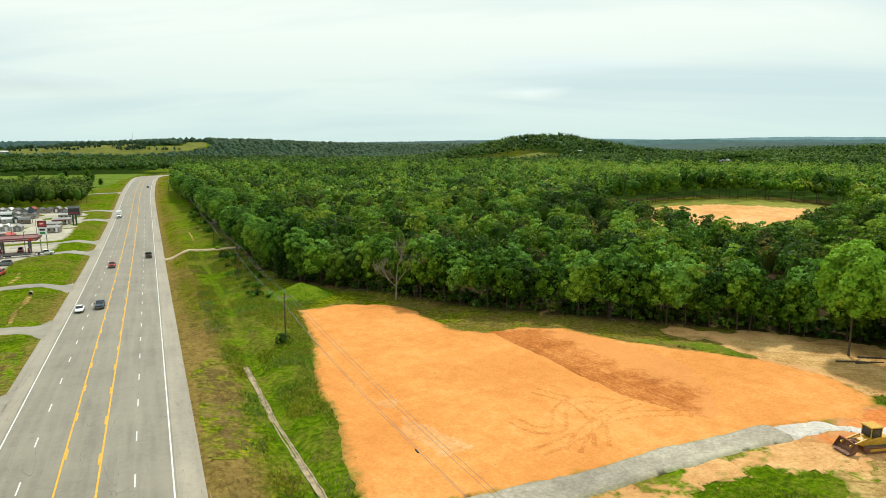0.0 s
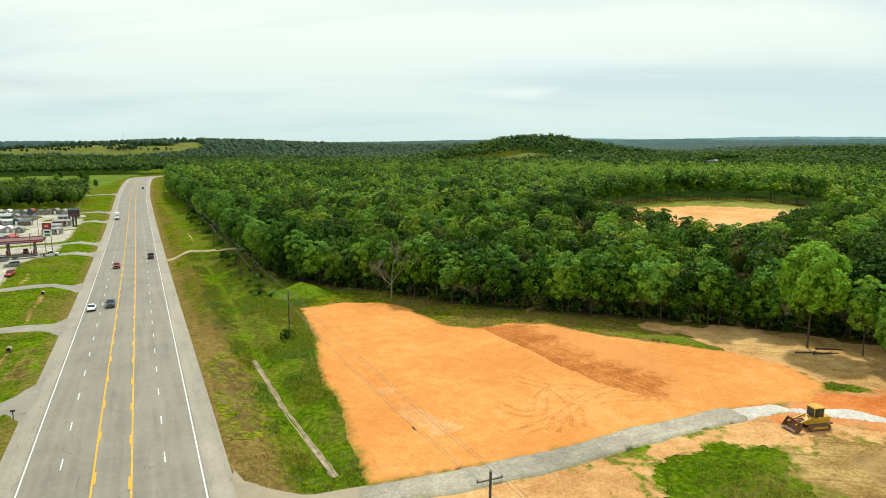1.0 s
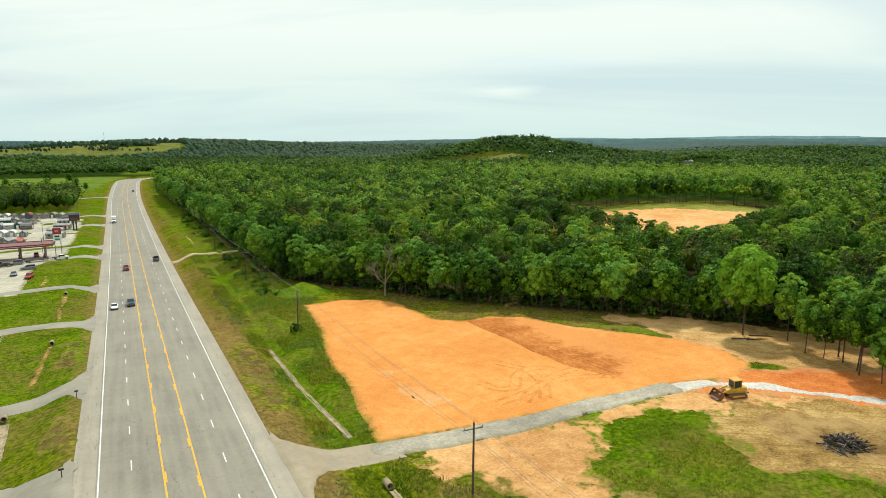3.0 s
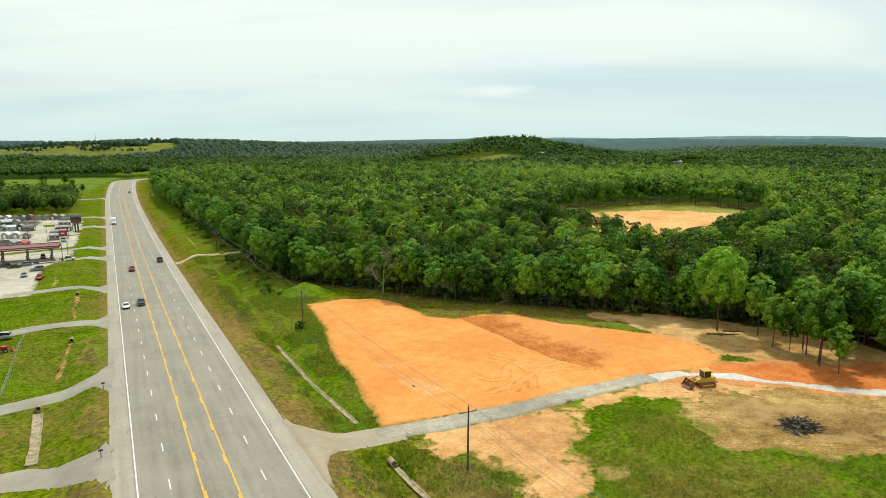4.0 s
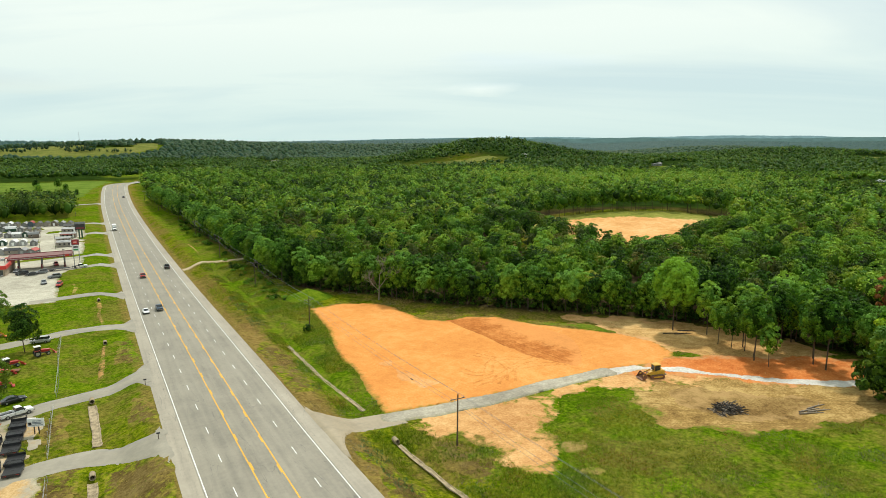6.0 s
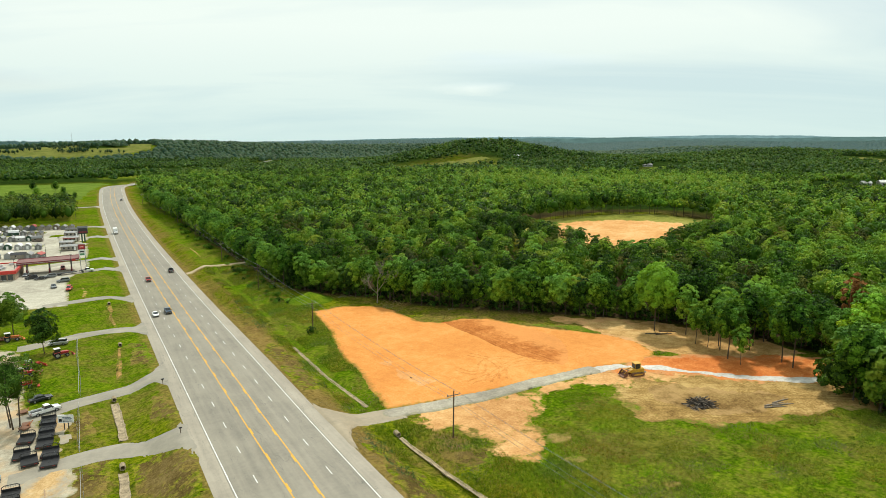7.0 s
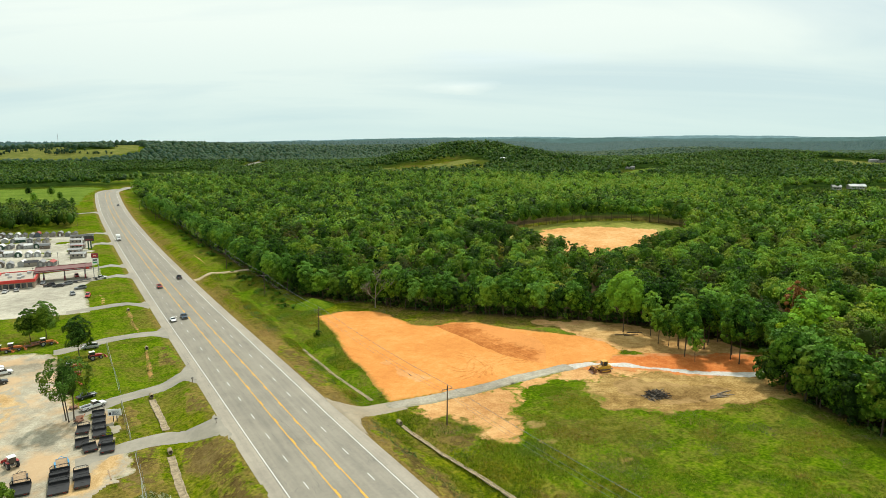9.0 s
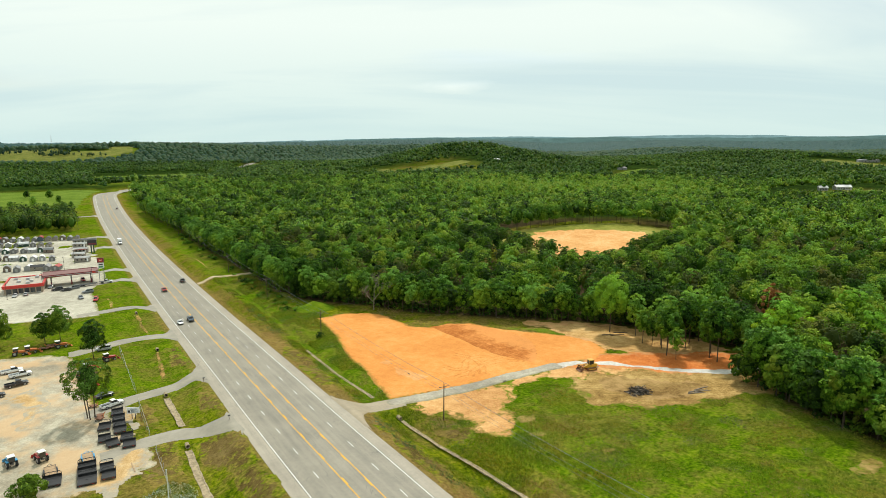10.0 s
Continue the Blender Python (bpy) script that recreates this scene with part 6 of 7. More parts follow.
tufts("soil_weeds", lambda x, y: (inside_by(x, y, TAN) > 0.3) & (np.hypot(x - 42, y - 53) < 14) & (smooth_noise(x, y, 3, 46) + 0.7 * smooth_noise(x, y, 1.2, 47) > 0.25), (26, 38, 60, 70), 0.55, 0.10, 0.35, 0.16, WEED, "low green weeds coming up through tan soil")


# ---------------------------------------------------------------- dealer's yard
yard_tree = make_tree(41, 12.8, 4.2, 0.88, YARD_LEAVES, "dark green shade tree beside the gravel yard", 3600, 0.28, lobes=52)
set_down(yard_tree, -38.2, 164.5)
for px, py, s in ((-51.5, 190.5, 0.92), (-47.0, 190.0, 1.0), (-64.5, 193.0, 1.0), (-72.0, 196.0, 1.05)):
    plant(yard_tree, px, py, s)["group"] = "shade trees beside the yard"
thin_tree = make_tree(42, 15.8, 5.8, 0.74, YARD_LEAVES, "thin-leaved tree with three trunks in the gravel yard", 6000, 0.22, trunks=3, lobes=64, airy=0.85)
bpy.data.objects[thin_tree.name].matrix_basis = pose(-41.4, 113.5, float(land(-41.4, 113.5)))
yard_bush = make_bush(3, 3.0, 4.6, YARD_LEAVES, "large round green shrub at the edge of the yard")
set_down(yard_bush, -54.0, 80.0)

for px, py, a, paint, lab in ((-59.9, 163.0, -80, WHITE_PAINT, "white pickup parked in the gravel yard"), (-57.6, 158.2, -80, WHITE_PAINT, "white pickup parked in the gravel yard"),
                              (-58.3, 150.0, -80, BLACK_PAINT, "dark pickup parked in the gravel yard"), (-36.4, 118.6, -68, WHITE_PAINT, "long white crew-cab pickup beside a tree"), (-63.5, 143.0, -80, BLACK_PAINT, "dark pickup parked in the gravel yard")):
    set_down(make_pickup("pickup_truck", paint, lab), px, py, a, 0.08)


def make_flatbed(half, length, label):
    """A steel truck flatbed off its truck: deck, cab guard at the front, side skirts and a tail board, resting on blocks."""
    o = tagged(new("truck_flatbed"), label, "truck flatbed", "truck flatbeds in rows")
    bm = bmesh.new()
    box(bm, -half, -length / 2, 0.62, half, length / 2, 0.74, 0.02)
    box(bm, -0.28, -0.2, 0.742, 0.28, 0.5, 0.775, 0.01)
    part("deck", bm, BED_BLACK, o)
    for s in (-1, 1):
        bm = bmesh.new()
        loft(bm, [(-length / 2, 0.16, 0.30, 0.62), (-0.55, 0.16, 0.22, 0.62), (0.1, 0.16, 0.42, 0.62), (length / 2 - 0.05, 0.16, 0.26, 0.62)], 0.02)
        for v in bm.verts:
            v.co.x += s * (half - 0.17)
        part("side_skirt", bm, BLACK_PAINT, o)
        block("block", o, STEEL, s * 0.5 - 0.12, -length * 0.3, 0.0, s * 0.5 + 0.12, length * 0.3, 0.62, bevel=0.01)
    # cab guard: two posts, a head bar, a solid lower panel and upright bars
    bm = bmesh.new()
    y = length / 2 - 0.08
    prof = [(-half + 0.05, 0.74), (-half + 0.12, 1.55), (-half + 0.45, 1.80), (half - 0.45, 1.80), (half - 0.12, 1.55), (half - 0.05, 0.74)]
    for (ax, az), (bx, bz) in zip(prof, prof[1:]):
        rod(bm, (ax, y, az), (bx, y, bz), 0.07, 8)
    part("cab_guard", bm, BLACK_PAINT, o)
    block("guard_panel", o, BLACK_PAINT, -half + 0.12, y - 0.03, 0.76, half - 0.12, y + 0.03, 1.20, bevel=0.01)
    for k in range(-3, 4):
        bm = bmesh.new()
        rod(bm, (k * half * 0.25, y, 1.20), (k * half * 0.25, y, 1.78), 0.02, 6)
        part("guard_bar", bm, BLACK_PAINT, o)
    tail = block("tail_board", o, BLACK_PAINT, -half, -length / 2 - 0.10, 0.32, half, -length / 2 - 0.004, 0.78, bevel=0.02)
    for s in (-1, 1):
        for k in (0.55, 0.72):
            block("tail_light", tail, RED_PAINT, s * half * k - 0.09, -length / 2 - 0.125, 0.52, s * half * k + 0.09, -length / 2 - 0.102, 0.62, bevel=0.0)
    return o


BED_BLACK = plain("black_tread_plate", (0.014, 0.014, 0.015), 0.5, spec=0.5, vary=0.5, scale=1.5)
flatbed = make_flatbed(1.35, 2.9, "black steel truck flatbed with a cab guard on gravel")
set_down(flatbed, -35.7, 112.5, -6, 0.05)
for px, py, a in ((-35.7, 109.0, -8), (-35.9, 105.4, -6), (-36.0, 101.8, -7), (-39.1, 105.4, -10), (-39.5, 98.6, -2), (-38.1, 95.2, 6), (-35.0, 97.0, -8), (-34.9, 92.8, -7)):
    copy_thing(flatbed, pose(px, py, float(land(px, py)) + 0.05, 0, 0, a))
wide_bed = make_flatbed(1.75, 3.1, "wide black truck flatbed leaning on others at the yard's edge")
set_down(wide_bed, -43.7, 86.0, -4, 0.05)
for px, py, a, tip in ((-43.8, 83.2, -4, 7), (-43.9, 80.2, -6, 9), (-50.1, 83.3, -6, 8)):
    copy_thing(wide_bed, pose(px, py, float(land(px, py)) + 0.12, tip, 0, a))
for px, py, a in ((-40.1, 83.4, -3), (-40.0, 80.0, -5)):
    copy_thing(flatbed, pose(px, py, float(land(px, py)) + 0.05, 0, 0, a))
plank = tagged(new("plank"), "long weathered plank lying on tan dirt", "plank")
block("board", plank, PLANKS, -0.12, -2.2, 0.0, 0.12, 2.2, 0.06, bevel=0.005)
set_down(plank, -35.3, 81.6, 4, 0.14)


def make_trailer(label, paint=None):
    paint = paint or BLACK_PAINT
    t = tagged(new("trailer"), label, "trailer")
    bm = bmesh.new()
    box(bm, -1.05, -2.4, 0.55, 1.05, 2.0, 0.62, 0.01)
    part("deck", bm, PLANKS, t, "worn plank deck")
    bm = bmesh.new()
    for s in (-1, 1):
        box(bm, s * 1.08 - 0.04, -2.45, 0.42, s * 1.08 + 0.04, 2.05, 0.68, 0.01)
    box(bm, -1.1, 2.0, 0.42, 1.1, 2.08, 0.68, 0.01)
    box(bm, -1.1, -2.5, 0.42, 1.1, -2.42, 0.68, 0.01)
    rod(bm, (-0.8, 2.0, 0.5), (0, 3.4, 0.5), 0.05, 6)
    rod(bm, (0.8, 2.0, 0.5), (0, 3.4, 0.5), 0.05, 6)
    part("frame", bm, paint, t)
    for s in (-1, 1):
        for y in (-0.5, 0.3):
            wheel(t, s * 1.2, y, 0.34, 0.2)
        block("mudguard", t, paint, s * 1.2 - 0.13, -0.95, 0.72, s * 1.2 + 0.13, 0.75, 0.76, bevel=0.01)
    return t


set_down(make_trailer("black flat trailer with a pale plank deck"), -50.3, 88.6, 4, 0.08)
set_down(make_trailer("bright blue tilt trailer with a plank deck", SKY_BLUE), -43.3, 90.6, 2, 0.08)


def make_tractor(paint, label):
    """A farm tractor along +y with cab and front loader."""
    t = tagged(new("tractor"), label, "tractor")
    bm = bmesh.new()
    loft(bm, [(0.1, 0.42, 0.9, 1.6), (1.2, 0.40, 0.85, 1.55), (2.0, 0.36, 0.85, 1.40), (2.15, 0.28, 0.9, 1.3)], 0.1)
    part("bonnet", bm, paint, t)
    block("chassis", t, STEEL, -0.3, -1.2, 0.6, 0.3, 2.0, 0.95, bevel=0.04)
    cab_ = block("cab", t, GLASS_DARK, -0.62, -1.2, 1.25, 0.62, 0.1, 2.45, bevel=0.06)
    block("cab_roof", t, WHITE_PAINT, -0.72, -1.35, 2.45, 0.72, 0.2, 2.6, bevel=0.05)
    for s in (-1, 1):
        wheel(t, s * 0.85, -0.75, 0.75, 0.42)
        wheel(t, s * 0.75, 1.6, 0.48, 0.3)
        block("fender", t, paint, s * 0.85 - 0.25, -1.4, 1.5, s * 0.85 + 0.25, -0.1, 1.58, bevel=0.03)
        bm = bmesh.new()
        limb(bm, (s * 0.5, 0.4, 1.5), (s * 0.5, 2.2, 1.35), 0.07, 0.07, 6)
        limb(bm, (s * 0.5, 2.2, 1.35), (s * 0.5, 3.0, 0.5), 0.07, 0.07, 6)
        part("loader_arm", bm, paint, t)
    bm = bmesh.new()
    box(bm, -0.95, 2.95, 0.1, 0.95, 3.05, 0.75, 0.01)
    box(bm, -0.95, 3.05, 0.1, 0.95, 3.6, 0.16, 0.01)
    part("bucket", bm, paint, t)
    return t


set_down(make_tractor(RED_PAINT, "red tractor with a front loader on mown grass"), -34.4, 158.5, -75, 0.05)
red_tractor = make_tractor(RED_PAINT, "red tractor parked at the edge of the yard")
set_down(red_tractor, -40.5, 152.0, -60, 0.05)
for px, py, a in ((-42.0, 146.0, -70), (-41.8, 138.0, -80), (-52.0, 95.5, 20)):
    copy_thing(red_tractor, pose(px, py, float(land(px, py)) + 0.05, 0, 0, a))
orange_tractor = make_tractor(ORANGE_PAINT, "orange tractor in a row beside the yard")
set_down(orange_tractor, -59.0, 181.5, -100, 0.05)
for px, py, a in ((-55.8, 182.2, -95), (-47.2, 182.5, -80)):
    copy_thing(orange_tractor, pose(px, py, float(land(px, py)) + 0.05, 0, 0, a))
blue_tractor = make_tractor(SKY_BLUE, "bright blue tractor among trailers")
set_down(blue_tractor, -57.5, 96.5, 15, 0.05)


def make_implement(label):
    i_ = tagged(new("farm_implement"), label, "farm implement", "implements in a row")
    bm = bmesh.new()
    box(bm, -0.9, -0.7, 0.35, 0.9, 0.8, 0.62, 0.06)
    part("deck", bm, RUST, i_)
    bm = bmesh.new()
    rod(bm, (-0.5, 0.8, 0.5), (0, 1.3, 1.1), 0.05, 6)
    rod(bm, (0.5, 0.8, 0.5), (0, 1.3, 1.1), 0.05, 6)
    part("hitch", bm, ORANGE_PAINT, i_)
    wheel(i_, 0.0, -0.95, 0.24, 0.15)
    return i_


impl = make_implement("rusty orange mower implement on the ground")
set_down(impl, -52.5, 184.0, 10)
for px, py in ((-51.0, 183.5), (-49.6, 184.0), (-45.6, 183.2), (-50.4, 186.0), (-48.6, 186.2), (-39.8, 111.4), (-39.6, 113.2), (-40.6, 121.0), (-38.9, 148.0)):
    copy_thing(impl, pose(px, py, float(land(px, py)) + 0.02, 0, 0, random.uniform(0, 360)))
set_down(make_car("car", SILVER_PAINT, "silver car parked by a side drive", "suv"), -35.0, 170.5, 80, 0.1)
set_down(make_car("car", BLACK_PAINT, "black car parked at the yard's edge"), -37.6, 127.0, -70, 0.1)

# fence of slim steel posts and two wires along the yard's frontage
fence = tagged(new("fence"), "low wire fence on slim steel posts along the grass", "fence")
for i in range(36):
    py = 66 + i * 3.0
    if 87 < py < 95 or 119 < py < 126:
        continue
    px = -30.2 + 0.4 * math.sin(i * 0.35)
    z = float(land(px, py))
    block("post", fence, GALV, px - 0.05, py - 0.05, z - 0.2, px + 0.05, py + 0.05, z + 1.15, bevel=0.0)
for h in (0.55, 1.05):
    bm = bmesh.new()
    for a_, b_ in ((66, 86.8), (95.2, 118.8), (126.2, 171)):
        n = int((b_ - a_) / 3)
        pts = [Vector((-30.2, a_ + (b_ - a_) * i / n, float(land(-30.2, a_ + (b_ - a_) * i / n)) + h)) for i in range(n + 1)]
        for p, q in zip(pts, pts[1:]):
            rod(bm, p, q, 0.02, 4)
    part("wire", bm, GALV, fence)
for px, py, h in ((-31.1, 61.4, 7.6),):
    mast = tagged(new("white_mast"), "slim white mast standing in the grass", "mast")
    bm = bmesh.new()
    limb(bm, (0, 0, -0.3), (0, 0, h), 0.11, 0.08, 10)
    part("shaft", bm, WHITE_PAINT, mast)
    limb_cap = block("cap", mast, GALV, -0.1, -0.1, h, 0.1, 0.1, h + 0.06, bevel=0.01)
    set_down(mast, px, py)

# dealer's small sign board: unreadable lettering becomes bars
board = tagged(new("sign_board"), "white sign board with dark lettering on a post", "sign")
block("panel", board, WHITE_PAINT, -1.5, -0.08, 1.5, 1.5, 0.08, 3.1, bevel=0.02)
block("emblem", board, BLACK_PAINT, -1.3, -0.10, 1.75, -0.75, -0.085, 2.35, bevel=0.0)
for k in range(4):
    block("lettering", board, BLUE_PAINT, -0.6, -0.10, 1.75 + k * 0.27, 1.2 - 0.2 * (k % 2), -0.085, 1.87 + k * 0.27, bevel=0.0)
for s in (-0.4, 0.4):
    block("post", board, BLACK_PAINT, s - 0.08, -0.06, -0.3, s + 0.08, 0.06, 1.5, bevel=0.0)
set_down(board, -32.4, 107.5, -25)
mailbox = tagged(new("mailbox"), "dark mailbox on a wooden post by the shoulder", "mailbox", "mailboxes")
block("post", mailbox, POLE_WOOD, -0.06, -0.06, -0.2, 0.06, 0.06, 1.05, bevel=0.0)
bm = bmesh.new()
loft(bm, [(-0.3, 0.11, 1.05, 1.32), (0.3, 0.11, 1.05, 1.32)], 0.1)
part("box", bm, BLACK_PAINT, mailbox)
set_down(mailbox, -13.2, 119.3, 90)
copy_thing(mailbox, pose(-13.4, 88.8, float(land(-13.4, 88.8)), 0, 0, 90))

# ---------------------------------------------------------------- filling station
ROOF_GRAVEL = plain("pale_flat_roof", (0.42, 0.37, 0.30), 0.9, vary=0.25, scale=0.7)
TAN_WALL = plain("tan_brick_wall", (0.34, 0.27, 0.20), 0.85, vary=0.25)
BRIGHT_RED = plain("red_fascia", (0.55, 0.04, 0.03), 0.45, vary=0.15)
store = tagged(new("store"), "low flat-roofed station store with a red fascia", "building")
block("wall", store, TAN_WALL, -8, -10.5, -0.3, 7, 10.5, 3.3, bevel=0.03)
block("roof", store, ROOF_GRAVEL, -7.8, -10.3, 3.9, 6.8, 10.3, 4.1, bevel=0.0)
bm = bmesh.new()
box(bm, -8.6, -11.1, 3.1, 7.6, -10.4, 4.5, 0.03)
box(bm, 6.95, -10.35, 3.1, 7.6, 10.4, 4.5, 0.03)
box(bm, -8.6, -10.35, 3.1, -7.95, 10.4, 4.5, 0.03)
box(bm, -8.6, 10.45, 3.1, 7.6, 11.1, 4.5, 0.03)
part("fascia", bm, BRIGHT_RED, store)
for k in range(6):
    w_ = block("window", store, GLASS_DARK, -7 + k * 2.3, -10.56, 0.6, -5.2 + k * 2.3, -10.5, 2.7, bevel=0.0)
    block("frame", w_, WHITE_PAINT, -7.06 + k * 2.3, -10.58, 0.5, -5.14 + k * 2.3, -10.54, 0.6, bevel=0.0)
for px, py in ((-3, -2), (0, 3), (2, -3), (-5, 5), (3.5, 6), (1, -6)):
    block("roof_unit", store, GALV, px - 0.8, py - 0.8, 4.1, px + 0.8, py + 0.8, 5.0, bevel=0.05)
store.matrix_basis = pose(-58.6, 291.5, float(land(-58.6, 291.5)) + 0.05, 0, 0, -5)

canopy = tagged(new("fuel_canopy"), "long maroon fuel canopy on steel columns", "canopy")
block("deck", canopy, plain("dull_maroon_roof", (0.20, 0.095, 0.085), 0.7, vary=0.3, scale=0.6), -11.6, -5.3, 5.55, 11.6, 5.3, 5.75, bevel=0.0)
bm = bmesh.new()
for c_ in ((-11.8, -5.5, 4.9, 11.8, -5.3, 6.0), (-11.8, 5.3, 4.9, 11.8, 5.5, 6.0), (-11.8, -5.3, 4.9, -11.6, 5.3, 6.0), (11.6, -5.3, 4.9, 11.8, 5.3, 6.0)):
    box(bm, *c_, 0.02)
part("fascia", bm, MAROON, canopy)
block("stripe", canopy, SILVER_PAINT, -11.7, -5.53, 5.35, 11.7, -5.50, 5.55, bevel=0.0)
block("emblem", canopy, BRIGHT_RED, 9.2, -5.54, 5.05, 10.6, -5.50, 5.85, bevel=0.0)
for x_ in (-8.5, 0.0, 8.5):
    col = block("column", canopy, GREY_PAINT, x_ - 0.25, -1.5, -0.2, x_ + 0.25, -0.9, 5.0, bevel=0.03)
    col = block("column", canopy, GREY_PAINT, x_ - 0.25, 1.6, -0.2, x_ + 0.25, 2.2, 5.0, bevel=0.03)
canopy.matrix_basis = pose(-40.6, 296.5, float(land(-40.6, 296.5)) + 0.1, 0, 0, -1)
for x_ in (-49.1, -40.6, -32.1):
    pump = tagged(new("fuel_pump"), "maroon and white fuel pump on a kerbed island", "fuel pump", "fuel pumps")
    block("kerb", pump, CONCRETE, -0.6, -2.6, 0, 0.6, 2.6, 0.16, bevel=0.04)
    block("housing", pump, MAROON, -0.3, -0.5, 0.16, 0.3, 0.5, 2.1, bevel=0.04)
    block("display", pump, WHITE_PAINT, -0.31, -0.35, 1.2, 0.31, 0.35, 1.8, bevel=0.01)
    set_down(pump, x_, 293.5, 0, 0.05)

price_sign = tagged(new("price_sign"), "tall two-legged fuel price sign with a maroon head", "sign")
for s in (-1, 1):
    block("leg", price_sign, GREY_PAINT, s * 1.1 - 0.12, -0.12, -0.3, s * 1.1 + 0.12, 0.12, 9.4, bevel=0.02)
head_ = block("head_panel", price_sign, MAROON, -1.5, -0.25, 9.4, 1.5, 0.25, 11.8, bevel=0.08)
block("emblem", head_, BRIGHT_RED, -0.9, -0.29, 9.9, 0.9, -0.255, 11.3, bevel=0.0)
block("emblem", head_, WHITE_PAINT, -0.6, -0.31, 10.5, 0.6, -0.292, 10.8, bevel=0.0)
panel_ = block("price_panel", price_sign, WHITE_PAINT, -1.4, -0.2, 6.6, 1.4, 0.2, 9.2, bevel=0.03)
block("digits", panel_, BLACK_PAINT, -0.9, -0.23, 8.1, 0.9, -0.205, 8.8, bevel=0.0)
block("digits", panel_, plain("green_panel", (0.04, 0.25, 0.08), 0.5), -0.9, -0.23, 6.9, 0.9, -0.205, 7.6, bevel=0.0)
set_down(price_sign, -27.3, 294.0, -12)

led_sign = tagged(new("led_sign"), "black electronic message sign on dark green legs", "sign")
for s in (-1, 1):
    block("leg", led_sign, plain("dark_green_steel", (0.02, 0.07, 0.035), 0.5), s * 0.7 - 0.35, -0.3, -0.3, s * 0.7 + 0.35, 0.3, 5.2, bevel=0.03)
block("screen", led_sign, BLACK_PAINT, -2.6, -0.35, 5.2, 2.6, 0.35, 8.6, bevel=0.05)
block("lettering", led_sign, MAROON, -2.1, -0.38, 5.8, 2.1, -0.355, 6.6, bevel=0.0)
block("top_panel", led_sign, GREY_PAINT, -2.8, -0.3, 8.7, 2.8, 0.3, 9.7, bevel=0.05)
set_down(led_sign, -26.3, 392.0, -10)

LOT_CARS = [(-46.8, 279.6, "suv", BLACK_PAINT), (-43.3, 276.0, "sedan", BLACK_PAINT), (-40.0, 278.6, "suv", GREY_PAINT), (-35.0, 266.2, "suv", GREY_PAINT), (-38.2, 256.2, "sedan", GREY_PAINT), (-32.8, 247.0, "suv", RED_PAINT),
            (-59.2, 276.4, "sedan", SILVER_PAINT), (-63.2, 276.0, "sedan", SILVER_PAINT), (-49.4, 289.0, "sedan", GREY_PAINT), (-35.6, 299.5, "suv", RED_PAINT)]
names_ = {BLACK_PAINT.name: "black", GREY_PAINT.name: "grey", RED_PAINT.name: "red", SILVER_PAINT.name: "silver"}
for px, py, kind_, paint in LOT_CARS:
    set_down(make_car("car", paint, names_[paint.name] + " car parked at the filling station", kind_, "cars at the filling station"), px, py, random.choice((170, 185, 95, 5)), 0.1)
tow = make_pickup("tow_truck", WHITE_PAINT, "white pickup with a long dark flatbed trailer", True, True)
set_down(tow, -26.2, 285.5, -78, 0.12)
hauler = tagged(new("gooseneck_trailer"), "long dark flatbed trailer behind a pickup", "trailer")
block("deck", hauler, BLACK_PLASTIC, -1.2, -4.5, 0.75, 1.2, 4.5, 0.95, bevel=0.03)
for s in (-1, 1):
    for y in (-2.6, -1.7):
        wheel(hauler, s * 1.0, y, 0.38, 0.25)
set_down(hauler, -34.5, 282.8, -78, 0.1)


def make_lamp():
    l_ = tagged(new("street_lamp"), "tall dark lamp post with a box head", "street lamp", "forecourt lamps")
    bm = bmesh.new()
    limb(bm, (0, 0, -0.2), (0, 0, 8.5), 0.10, 0.07, 8)
    part("post", bm, BLACK_PAINT, l_)
    block("head", l_, BLACK_PAINT, -0.3, -0.2, 8.5, 0.7, 0.2, 8.7, bevel=0.03)
    return l_


lamp_post = make_lamp()
set_down(lamp_post, -31.9, 285.5)
for px, py in ((-52.5, 283.0), (-65.9, 271), (-37.5, 352.0), (-43.0, 330.0), (-30.0, 512.0)):
    copy_thing(lamp_post, pose(px, py, float(land(px, py)), 0, 0, random.uniform(0, 360)))

# ---------------------------------------------------------------- portable sheds for sale
SHED_COLOURS = [plain("shed_" + n_, c_, 0.8, vary=0.2) for n_, c_ in (("grey", (0.17, 0.17, 0.165)), ("pale_grey", (0.33, 0.33, 0.32)), ("charcoal", (0.06, 0.065, 0.07)), ("brown", (0.16, 0.125, 0.10)), ("slate_blue", (0.075, 0.10, 0.125)), ("taupe", (0.26, 0.23, 0.19)), ("dark_green", (0.03, 0.07, 0.045)))]
SHED_ROOFS = [plain("roof_" + n_, c_, 0.6, 0.2, vary=0.2) for n_, c_ in (("grey_metal", (0.24, 0.24, 0.24)), ("white_metal", (0.66, 0.66, 0.65)), ("black_metal", (0.05, 0.05, 0.055)), ("brown_metal", (0.13, 0.10, 0.08)), ("red_metal", (0.33, 0.05, 0.04)))]
words = ["grey", "pale grey", "charcoal", "brown", "slate-blue", "taupe", "dark green"]
roof_words = ["grey", "white", "black", "brown", "red"]


